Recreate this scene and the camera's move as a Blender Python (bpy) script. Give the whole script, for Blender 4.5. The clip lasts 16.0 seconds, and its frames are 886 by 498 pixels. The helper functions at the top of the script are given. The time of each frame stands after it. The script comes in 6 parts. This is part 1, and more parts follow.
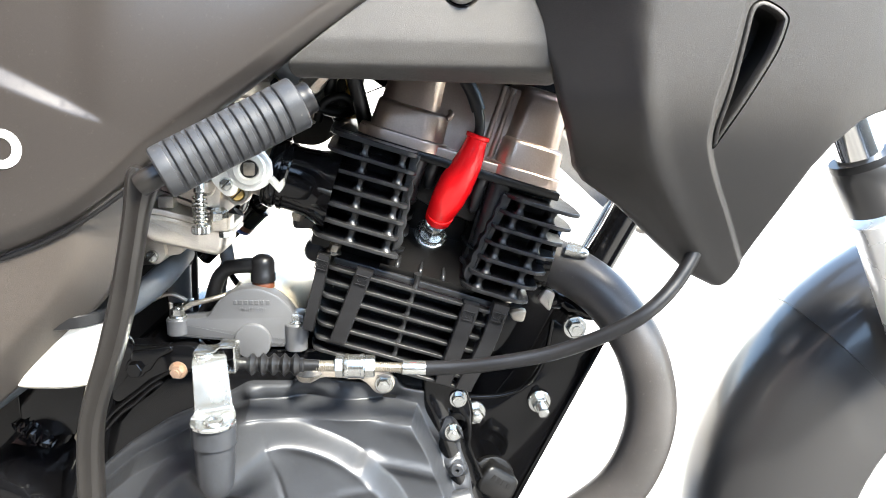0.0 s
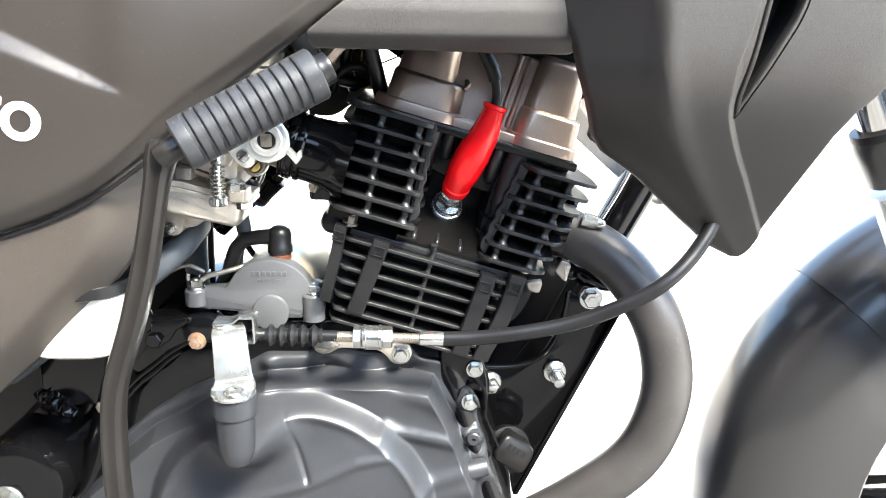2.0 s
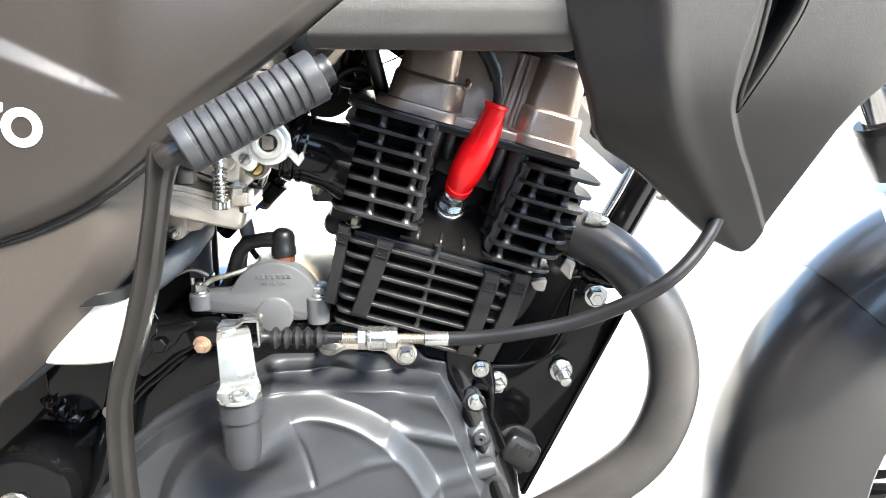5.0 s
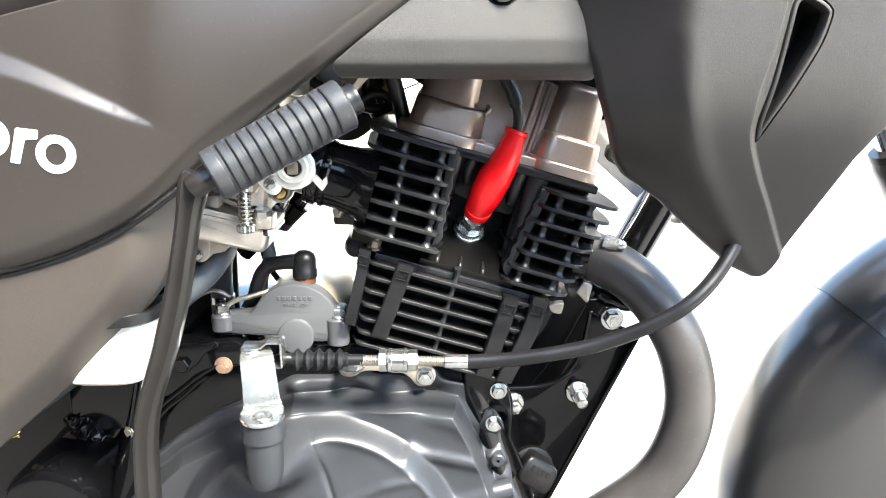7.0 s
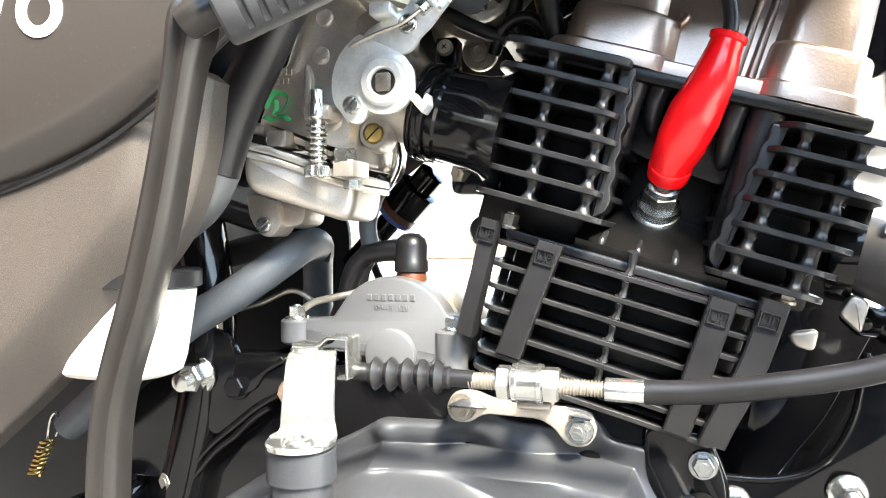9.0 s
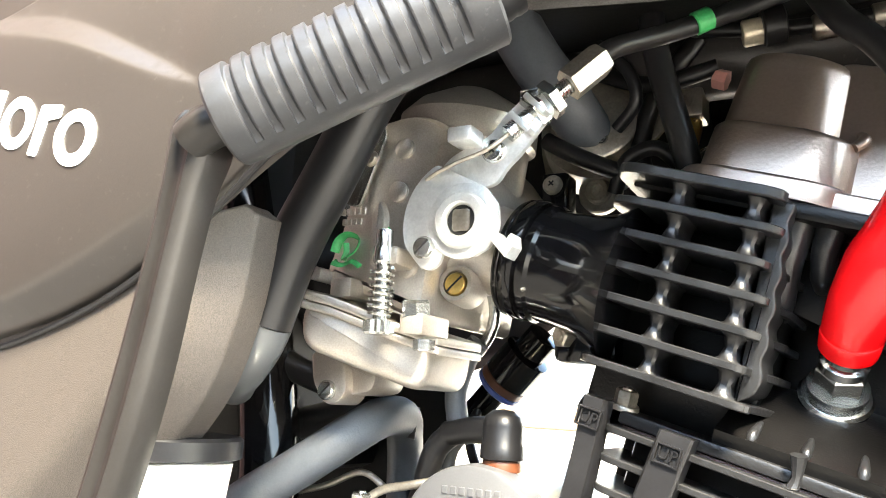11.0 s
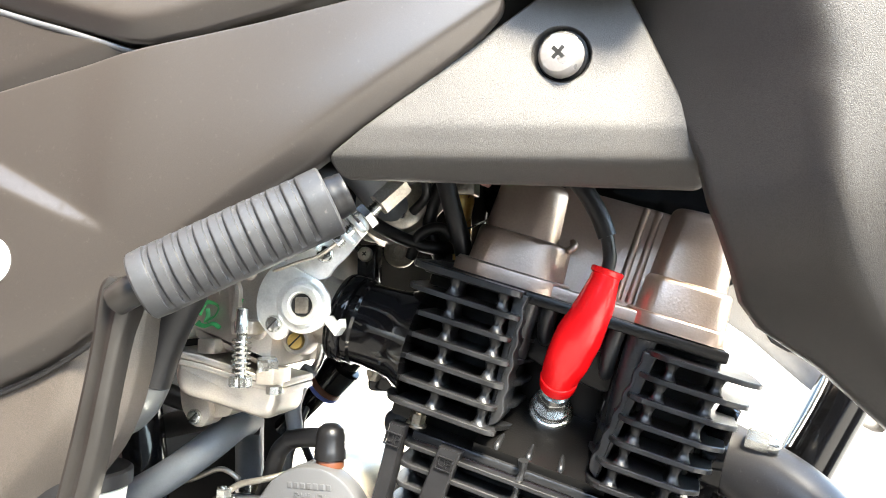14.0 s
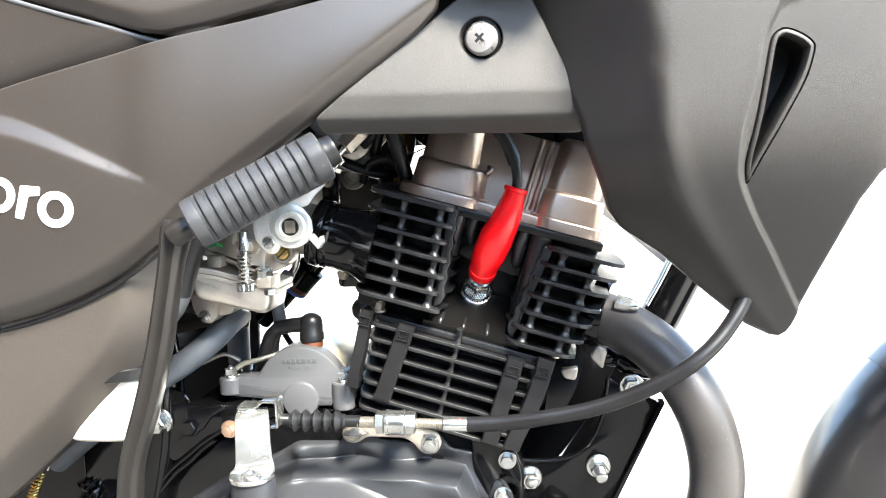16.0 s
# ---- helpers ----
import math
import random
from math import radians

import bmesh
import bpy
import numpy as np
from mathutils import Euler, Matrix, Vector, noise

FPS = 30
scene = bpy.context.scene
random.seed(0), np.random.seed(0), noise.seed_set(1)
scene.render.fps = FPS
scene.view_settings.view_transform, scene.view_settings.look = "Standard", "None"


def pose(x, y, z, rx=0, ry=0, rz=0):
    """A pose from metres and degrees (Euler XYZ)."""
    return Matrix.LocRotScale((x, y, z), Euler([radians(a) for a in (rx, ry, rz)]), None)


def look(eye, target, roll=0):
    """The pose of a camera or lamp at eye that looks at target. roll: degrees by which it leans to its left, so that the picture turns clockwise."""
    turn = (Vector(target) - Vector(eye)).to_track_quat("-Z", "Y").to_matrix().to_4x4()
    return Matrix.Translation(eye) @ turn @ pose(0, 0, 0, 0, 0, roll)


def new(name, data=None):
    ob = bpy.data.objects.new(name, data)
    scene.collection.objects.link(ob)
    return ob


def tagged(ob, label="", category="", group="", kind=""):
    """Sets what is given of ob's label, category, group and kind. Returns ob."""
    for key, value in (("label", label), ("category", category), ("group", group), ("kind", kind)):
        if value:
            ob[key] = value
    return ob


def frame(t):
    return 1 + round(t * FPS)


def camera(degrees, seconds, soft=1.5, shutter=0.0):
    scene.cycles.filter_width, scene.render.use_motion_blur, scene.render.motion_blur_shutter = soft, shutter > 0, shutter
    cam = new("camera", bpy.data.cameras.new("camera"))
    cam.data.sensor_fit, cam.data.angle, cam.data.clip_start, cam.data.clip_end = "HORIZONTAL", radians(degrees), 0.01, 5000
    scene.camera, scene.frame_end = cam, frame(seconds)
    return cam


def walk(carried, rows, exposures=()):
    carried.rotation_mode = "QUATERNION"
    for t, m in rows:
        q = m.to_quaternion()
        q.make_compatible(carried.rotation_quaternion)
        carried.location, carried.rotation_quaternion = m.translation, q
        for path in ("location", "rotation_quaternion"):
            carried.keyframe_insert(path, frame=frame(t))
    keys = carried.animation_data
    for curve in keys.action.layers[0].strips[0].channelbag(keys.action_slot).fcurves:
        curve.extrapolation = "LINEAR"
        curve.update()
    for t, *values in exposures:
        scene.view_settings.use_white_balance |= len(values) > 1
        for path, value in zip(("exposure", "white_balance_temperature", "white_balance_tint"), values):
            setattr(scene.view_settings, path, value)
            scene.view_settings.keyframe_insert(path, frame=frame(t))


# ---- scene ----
cam = camera(58.5, 16.0, 1.0)
PATH = [
    (0, (-0.01746, -0.03019, 0.73699), (0.04812, 1.92100, 0.30275), 0.929),
    (0.5, (-0.01460, -0.02677, 0.72180), (0.05100, 1.90712, 0.21607), 0.097),
    (1, (-0.01881, -0.03206, 0.72575), (0.03360, 1.89439, 0.19092), -0.192),
    (1.5, (-0.01789, -0.03658, 0.74110), (0.03005, 1.89318, 0.21793), 0.194),
    (2, (-0.02405, -0.02953, 0.73793), (0.02200, 1.90409, 0.22900), 0.702),
    (2.5, (-0.02230, -0.03093, 0.73904), (0.01539, 1.90154, 0.22507), 0.683),
    (3, (-0.02445, -0.02859, 0.73877), (0.00867, 1.90282, 0.22052), 0.443),
    (3.5, (-0.01902, -0.03184, 0.73937), (0.01797, 1.89867, 0.21804), 0.212),
    (4, (-0.02707, -0.02803, 0.73960), (0.00984, 1.90295, 0.22003), 0.142),
    (6.3, (-0.01666, -0.03391, 0.73239), (0.01277, 1.90439, 0.24029), -0.830),
    (6.5, (-0.02400, -0.04053, 0.73979), (0.00736, 1.89741, 0.24644), -0.744),
    (7, (-0.03424, -0.03426, 0.74577), (-0.01264, 1.90891, 0.27286), -0.094),
    (7.5, (-0.02632, -0.03126, 0.73605), (-0.04336, 1.92173, 0.30529), -0.491),
    (8, (-0.00683, 0.00773, 0.69469), (-0.14372, 1.97978, 0.39088), -0.910),
    (8.5, (0.00139, 0.08242, 0.63042), (-0.29647, 2.05342, 0.46780), -0.587),
    (9, (-0.00084, 0.15247, 0.59767), (-0.54797, 2.07595, 0.56799), -0.003),
    (9.5, (-0.00203, 0.18958, 0.59986), (-0.68881, 2.06611, 0.68330), 0.814),
    (10, (0.00196, 0.22005, 0.60529), (-0.76146, 2.05740, 0.80855), 0.705),
    (10.2, (-0.00194, 0.22594, 0.60215), (-0.80145, 2.03560, 0.87829), 1.005),
    (12.3, (0.03212, 0.25617, 0.60597), (-1.05803, 1.89162, 0.98236), 6.061),
    (12.5, (0.02645, 0.24509, 0.60659), (-1.03014, 1.90389, 0.96988), 5.992),
    (13, (0.02918, 0.21878, 0.60972), (-0.84667, 1.99792, 0.86959), 4.678),
    (13.5, (0.02958, 0.17615, 0.64176), (-0.62567, 2.06022, 0.78650), 2.883),
    (14, (0.04277, 0.11548, 0.68387), (-0.43824, 2.05472, 0.77327), 0.970),
    (14.5, (0.05376, 0.05797, 0.70516), (-0.27802, 2.02991, 0.74207), -0.839),
    (15, (0.04609, 0.01434, 0.71140), (-0.21435, 1.99684, 0.66819), -2.098),
    (15.5, (0.04173, -0.01472, 0.70603), (-0.18494, 1.96841, 0.58029), -2.300),
    (16, (0.03523, -0.03145, 0.70921), (-0.18216, 1.94629, 0.50605), -1.791),
]
walk(cam, [(t, look(eye, target, roll)) for t, eye, target, roll in PATH], [(0.0, 3.34, 6650, 5), (7.5, 3.34, 6650, 5), (8.5, 3.74, 6850, 5), (10.0, 4.14, 7250, 5), (12.5, 4.46, 7600, 5), (13.5, 4.16, 7300, 5), (14.5, 3.76, 6950, 5), (16.0, 3.54, 6720, 5)])

# ---- light ----
world = bpy.data.worlds.new("sky")
scene.world = world
world.use_nodes = True
wn = world.node_tree.nodes
sky = wn.new("ShaderNodeTexSky")
sky.sky_type = "NISHITA"
sky.sun_disc = False
SUN_EL, SUN_AZ = radians(50), radians(139)
sky.sun_elevation, sky.sun_rotation = SUN_EL, SUN_AZ
sky.air_density, sky.dust_density = 1.1, 0.8
world.node_tree.links.new(sky.outputs[0], wn["Background"].inputs[0])
wn["Background"].inputs[1].default_value = 0.12
sun_data = bpy.data.lights.new("sun", "SUN")
sun_data.energy, sun_data.angle, sun_data.color = 2.5, radians(16.0), (1.0, 0.93, 0.83)
sun = new("sun", sun_data)
sun.matrix_world = look((math.sin(SUN_AZ) * math.cos(SUN_EL) * 10, math.cos(SUN_AZ) * math.cos(SUN_EL) * 10, math.sin(SUN_EL) * 10), (0, 0, 0))

# ---- materials ----


def mat(name, base, rough=0.5, metal=0.0, spread=0.15, scale=60.0, bump=0.0, grain=900.0, flakes=0.0, coat=0.0, scratch=0.0, dust=0.0, spec=0.5):
    """A surface with large soft stains, fine grain, relief and, if asked, metallic flakes or a film of dust."""
    m = bpy.data.materials.new(name)
    m.use_nodes = True
    n, k = m.node_tree.nodes, m.node_tree.links
    b = n["Principled BSDF"]
    tc = n.new("ShaderNodeTexCoord")
    big = n.new("ShaderNodeTexNoise")
    big.inputs["Scale"].default_value, big.inputs["Detail"].default_value = scale, 5
    fine = n.new("ShaderNodeTexNoise")
    fine.inputs["Scale"].default_value, fine.inputs["Detail"].default_value = grain, 2
    for tex in (big, fine):
        k.new(tc.outputs["Object"], tex.inputs["Vector"])
    ramp = n.new("ShaderNodeMapRange")
    ramp.inputs["To Min"].default_value, ramp.inputs["To Max"].default_value = 1 - spread, 1 + spread
    ramp.inputs["From Min"].default_value, ramp.inputs["From Max"].default_value = 0.3, 0.7
    k.new(big.outputs["Fac"], ramp.inputs["Value"])
    ramp2 = n.new("ShaderNodeMapRange")
    ramp2.inputs["From Min"].default_value, ramp2.inputs["From Max"].default_value = 0.3, 0.7
    ramp2.inputs["To Min"].default_value, ramp2.inputs["To Max"].default_value = 1 - spread * 0.5 - flakes, 1 + spread * 0.5 + flakes
    k.new(fine.outputs["Fac"], ramp2.inputs["Value"])
    mul = n.new("ShaderNodeMath")
    mul.operation = "MULTIPLY"
    k.new(ramp.outputs[0], mul.inputs[0])
    k.new(ramp2.outputs[0], mul.inputs[1])
    tint = n.new("ShaderNodeVectorMath")
    tint.operation = "SCALE"
    tint.inputs[0].default_value = base
    k.new(mul.outputs[0], tint.inputs["Scale"])
    col = tint.outputs[0]
    if dust:
        speck = n.new("ShaderNodeTexNoise")
        speck.inputs["Scale"].default_value, speck.inputs["Detail"].default_value = 420, 6
        k.new(tc.outputs["Object"], speck.inputs["Vector"])
        cut = n.new("ShaderNodeMapRange")
        cut.inputs["From Min"].default_value, cut.inputs["From Max"].default_value = 0.64, 0.75
        cut.inputs["To Max"].default_value = dust
        k.new(speck.outputs["Fac"], cut.inputs["Value"])
        mix = n.new("ShaderNodeMix")
        mix.data_type = "RGBA"
        k.new(cut.outputs[0], mix.inputs[0])
        k.new(col, mix.inputs[6])
        mix.inputs[7].default_value = (0.42, 0.39, 0.35, 1)
        col = mix.outputs[2]
    k.new(col, b.inputs["Base Color"])
    rr = n.new("ShaderNodeMapRange")
    rr.inputs["From Min"].default_value, rr.inputs["From Max"].default_value = 0.3, 0.7
    rr.inputs["To Min"].default_value, rr.inputs["To Max"].default_value = max(0.03, rough - 0.022), rough + 0.022
    k.new(big.outputs["Fac"], rr.inputs["Value"])
    k.new(rr.outputs[0], b.inputs["Roughness"])
    b.inputs["Metallic"].default_value = metal
    b.inputs["Specular IOR Level"].default_value = spec
    b.inputs["Coat Weight"].default_value = coat
    b.inputs["Coat Roughness"].default_value = 0.12
    if bump:
        bp = n.new("ShaderNodeBump")
        bp.inputs["Strength"].default_value, bp.inputs["Distance"].default_value = bump, 0.0006
        k.new(fine.outputs["Fac"], bp.inputs["Height"])
        k.new(bp.outputs[0], b.inputs["Normal"])
    return m


PAINT = mat("satin_graphite_paint", (0.046, 0.040, 0.0365), 0.305, 0.35, 0.05, 9, 0.05, 2600, 0.10, dust=0.05, spec=0.75)
PLASTIC = mat("grained_charcoal_plastic", (0.046, 0.0435, 0.0415), 0.45, 0.2, 0.07, 14, 0.30, 2600, 0.46, spec=0.42)
LOWPLASTIC = mat("speckled_brown_plastic", (0.060, 0.0515, 0.0455), 0.44, 0.2, 0.07, 14, 0.30, 2300, 0.38)
COVER = mat("satin_black_engine_enamel", (0.033, 0.0355, 0.041), 0.38, 0.22, 0.12, 22, 0.10, 2200, 0.18, dust=0.05)
GLOSS = mat("gloss_black_enamel", (0.0035, 0.0035, 0.004), 0.10, 0.0, 0.2, 30, 0.02, 260, spec=0.33)
# one black casting in two tones: CAST darkened for shaded depths, CASTEDGE lighter
CAST = mat("deep_black_casting", (0.0045, 0.0043, 0.0043), 0.34, 0.0, 0.3, 40, 0.22, 900, spec=0.26)
CASTEDGE = mat("lit_black_casting", (0.0125, 0.0130, 0.0142), 0.32, 0.0, 0.35, 60, 0.20, 800, spec=0.46)
BRONZE = mat("bronze_grey_casting", (0.43, 0.342, 0.292), 0.31, 0.88, 0.08, 30, 0.18, 800)
ALLOY = mat("raw_carburettor_alloy", (0.44, 0.405, 0.360), 0.33, 0.72, 0.20, 45, 0.14, 1500)
GREYMET = mat("grey_painted_alloy", (0.105, 0.108, 0.116), 0.36, 0.35, 0.08, 40, 0.08, 1200)
CREAM = mat("cream_plated_steel", (0.62, 0.55, 0.42), 0.30, 0.5, 0.15, 25)
ZINC = mat("zinc_plated_steel", (0.56, 0.57, 0.555), 0.20, 0.95, 0.16, 70, 0.08, 800)
ARMZINC = mat("pale_zinc_plate", (0.46, 0.475, 0.47), 0.27, 0.85, 0.14, 60, 0.06, 900)
SCREWHEAD = mat("polished_screw_steel", (0.46, 0.445, 0.44), 0.28, 0.65, 0.10, 120, 0.06, 900)
BRIGHT = mat("bright_passivated_zinc", (0.74, 0.75, 0.73), 0.30, 0.65, 0.12, 120, 0.08, 900)
WORNZINC = mat("worn_zinc_steel", (0.42, 0.385, 0.33), 0.32, 0.85, 0.25, 90, 0.12, 800)
COPPERY = mat("copper_stained_zinc", (0.62, 0.43, 0.32), 0.33, 0.85, 0.2, 90)
BRASS = mat("brass", (0.70, 0.50, 0.18), 0.28, 0.95, 0.15, 90)
RED = mat("red_silicone_rubber", (0.78, 0.006, 0.010), 0.20, 0.0, 0.06, 30, 0.04, 900)
RUBBER = mat("black_rubber", (0.009, 0.009, 0.010), 0.36, 0.0, 0.2, 60, 0.06, 900, spec=0.36)
GRIP = mat("grey_pedal_rubber", (0.029, 0.030, 0.033), 0.38, 0.0, 0.15, 45, 0.06, 1100, dust=0.10)
HOSE = mat("slate_hose_rubber", (0.075, 0.084, 0.096), 0.48, 0.0, 0.12, 60, 0.2, 900)
LEVER = mat("dark_lever_enamel", (0.017, 0.0155, 0.0145), 0.32, 0.2, 0.15, 50, 0.05, 900)
GASKET = mat("red_brown_gasket", (0.045, 0.022, 0.018), 0.5, 0.0, 0.3, 60, 0.1, 700)
PIPE = mat("satin_black_heat_paint", (0.052, 0.0485, 0.0475), 0.36, 0.2, 0.14, 30, 0.10, 1300, dust=0.10)
FENDER = mat("satin_black_fender_plastic", (0.026, 0.0255, 0.026), 0.31, 0.10, 0.06, 10, 0.03, 1500, coat=0.6)
WHITEPL = mat("milky_white_plastic", (0.76, 0.72, 0.64), 0.40, 0.0, 0.08, 25, 0.05)
MILKY = mat("milky_grey_plastic", (0.08, 0.084, 0.087), 0.35, 0.0, 0.05, 40, 0.05)
WHITEINK = mat("white_decal", (0.82, 0.82, 0.80), 0.35, 0.0, 0.03, 60)
GREENINK = mat("green_marker_paint", (0.03, 0.30, 0.09), 0.5, 0.0, 0.25, 200)
ORANGE = mat("orange_seal_rubber", (0.11, 0.036, 0.016), 0.45, 0.0, 0.15, 90)
BLUE = mat("blue_seal", (0.07, 0.12, 0.40), 0.4, 0.0, 0.1, 90)
PINK = mat("pink_paint_mark", (0.55, 0.25, 0.22), 0.5, 0.0, 0.1, 90)
# black plastic; also stands in for shade in gaps and recesses
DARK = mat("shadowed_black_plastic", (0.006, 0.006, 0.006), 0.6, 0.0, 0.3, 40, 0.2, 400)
SILVER = mat("silver_fork_paint", (0.82, 0.82, 0.81), 0.28, 0.6, 0.04, 30)
CHROME = mat("chromed_fork_tube", (0.80, 0.79, 0.77), 0.12, 1.0, 0.05, 40)
TYRE = mat("tyre_rubber", (0.025, 0.025, 0.025), 0.7, 0.0, 0.2, 40, 0.3, 500)
WALLPAINT = mat("white_wall_paint", (0.74, 0.73, 0.70), 0.8, 0.0, 0.05, 3, 0.2, 200)
GREYPAINT = mat("grey_blue_wall_paint", (0.26, 0.30, 0.34), 0.7, 0.0, 0.06, 3, 0.2, 200)
BROWNPAINT = mat("brown_skirting_paint", (0.24, 0.16, 0.10), 0.7, 0.0, 0.1, 5, 0.2, 200)
# dark colours for the added walls that block light
BLOCKER = mat("dark_blocker", (0.045, 0.042, 0.040), 0.6, 0.0, 0.2, 2, 0.3, 60)
REDBLOCKER = mat("dark_red_blocker", (0.046, 0.017, 0.016), 0.6, 0.0, 0.2, 2, 0.3, 60)
CONCRETE = mat("pale_concrete", (0.50, 0.475, 0.44), 0.85, 0.0, 0.14, 1.3, 0.4, 70)

GREYSLAB = mat("grey_bounce_slab", (0.11, 0.106, 0.102), 0.85, 0.0, 0.2, 2.0, 0.5, 90)

# ---- building tools ----


def thing(name, base, label, category, group=""):
    """An empty at the base of a thing, under which its parts go."""
    e = new(name)
    e.location = base
    e.empty_display_size = 0.01
    return tagged(e, label, category, group)


def finish(bm, name, material, smooth=38):
    bmesh.ops.recalc_face_normals(bm, faces=bm.faces)
    me = bpy.data.meshes.new(name)
    bm.to_mesh(me)
    bm.free()
    me.materials.append(material)
    if smooth:
        me.shade_smooth()
        me.set_sharp_from_angle(angle=radians(smooth))
    flow = me.attributes.get("flow")
    if flow:
        # moulded faces take their shading from the shape itself
        near = [Vector(f.vector) for f in flow.data]
        corner = [Vector(c.vector) for c in me.corner_normals]
        for f in me.polygons:
            for k in f.loop_indices:
                n = near[me.loops[k].vertex_index]
                if n.length > 0.5 and abs(n.dot(f.normal)) > 0.15:
                    corner[k] = n if n.dot(f.normal) > 0 else -n
        me.normals_split_custom_set(corner)
    return me


def part(name, bm, material, parent, label="", smooth=38):
    """One mesh object under a thing or a part; the mesh is given in world metres."""
    ob = new(name, finish(bm, name, material, smooth))
    ob.parent = parent
    at, p = Vector(), parent
    while p:
        at += p.location
        p = p.parent
    ob.location = -at
    return tagged(ob, label)


def spline(pts, n=8, closed=False):
    """A smooth run through the points (Catmull-Rom)."""
    v = [Vector(p) for p in pts]
    out, m = [], len(v)
    for i in range(m if closed else m - 1):
        if closed:
            a, b, c, d = v[i - 1], v[i], v[(i + 1) % m], v[(i + 2) % m]
        else:
            a, b, c, d = v[max(i - 1, 0)], v[i], v[i + 1], v[min(i + 2, m - 1)]
        for j in range(n):
            t = j / n
            out.append(0.5 * (2 * b + (c - a) * t + (2 * a - 5 * b + 4 * c - d) * t * t + (3 * b - a - 3 * c + d) * t ** 3))
    if not closed:
        out.append(v[-1])
    return out


def rings(bm, loops, caps=True, closed=False):
    """Skin between loops of equal length."""
    rows = [[bm.verts.new(p) for p in loop] for loop in loops]
    n = len(rows[0])
    pairs = list(zip(rows, rows[1:])) + ([(rows[-1], rows[0])] if closed else [])
    for a, b in pairs:
        for i in range(n):
            bm.faces.new((a[i], a[(i + 1) % n], b[(i + 1) % n], b[i]))
    if caps and not closed:
        bm.faces.new(rows[0][::-1])
        bm.faces.new(rows[-1])
    return bm


def basis(axis):
    z = Vector(axis).normalized()
    x = z.orthogonal().normalized()
    return x, z.cross(x), z


def lathe(bm, at, axis, profile, segs=24, flat=None):
    """Turn a profile of (distance along the axis, radius) round the axis."""
    x, y, z = basis(axis)
    at = Vector(at)
    rings(bm, [[at + z * d + (x * math.cos(2 * math.pi * i / segs) + y * math.sin(2 * math.pi * i / segs)) * max(r, 1e-5) for i in range(segs)] for d, r in profile])
    return bm


def tube(bm, pts, radius, segs=14, n=8, wide=1.0):
    """A tube along a smooth run of points; radius is one number or one for each point."""
    path = spline(pts, n)
    rad = radius if isinstance(radius, (list, tuple)) else [radius] * len(pts)
    m = len(path)
    side = None
    loops = []
    for i, p in enumerate(path):
        d = (path[min(i + 1, m - 1)] - path[max(i - 1, 0)]).normalized()
        side = d.orthogonal() if side is None else side - d * side.dot(d)
        side.normalize()
        up = d.cross(side)
        f = min(i / n, len(rad) - 1.000001)
        r = rad[int(f)] + (rad[min(int(f) + 1, len(rad) - 1)] - rad[int(f)]) * (f - int(f))
        loops.append([p + (side * math.cos(a) + up * math.sin(a) * wide) * r for a in (2 * math.pi * j / segs for j in range(segs))])
    return rings(bm, loops)


def inset(loop, d):
    """A closed 2D loop moved inwards by d (the loop runs anticlockwise)."""
    out, n = [], len(loop)
    for i in range(n):
        a, b, c = Vector(loop[i - 1]), Vector(loop[i]), Vector(loop[(i + 1) % n])
        e, f = (b - a), (c - b)
        if e.length < 1e-9 or f.length < 1e-9:
            out.append(b)
            continue
        e.normalize(), f.normalize()
        k = Vector((-e.y - f.y, e.x + f.x))
        s = k.length
        if s < 1e-6:
            out.append(b)
            continue
        k /= s
        out.append(b + k * min(d / max(k.dot(Vector((-e.y, e.x))), 0.35), 2 * d))
    return out


def area(loop):
    return sum(loop[i - 1][0] * loop[i][1] - loop[i][0] * loop[i - 1][1] for i in range(len(loop))) / 2


def plate(bm, loop, y0, y1, bevel=0.0008, place=None):
    """A plate with a 2D outline in (x, z), from depth y0 (towards the viewer) to y1, its front edge rounded."""
    loop = [Vector(p[:2]) for p in loop]
    if area(loop) < 0:
        loop = loop[::-1]
    put = place or (lambda a, y, b: Vector((a, y, b)))
    steps = [(bevel, y0), (bevel * 0.3, y0 + bevel * 0.3), (0, y0 + bevel), (0, y1)]
    rings(bm, [[put(p.x, y, p.y) for p in (inset(loop, d) if d else loop)] for d, y in steps])
    return bm


def pillow(bm, loop, y0, y1, round_r=0.004, place=None):
    """A plate whose front edge is a full quarter round."""
    loop = [Vector(p[:2]) for p in loop]
    if area(loop) < 0:
        loop = loop[::-1]
    put = place or (lambda a, y, b: Vector((a, y, b)))
    steps = [(round_r * (1 - math.sin(radians(a))), y0 + round_r * (1 - math.cos(radians(a)))) for a in (0, 20, 40, 60, 75, 90)] + [(0, y1)]
    rings(bm, [[put(p.x, y, p.y) for p in (inset(loop, d) if d > 1e-6 else loop)] for d, y in steps])
    return bm


def disc2(cx, cz, r, n=24, a0=0.0, a1=360.0):
    full = abs(a1 - a0) >= 360
    return [(cx + r * math.cos(radians(a0 + (a1 - a0) * i / (n if full else n - 1))), cz + r * math.sin(radians(a0 + (a1 - a0) * i / (n if full else n - 1)))) for i in range(n)]


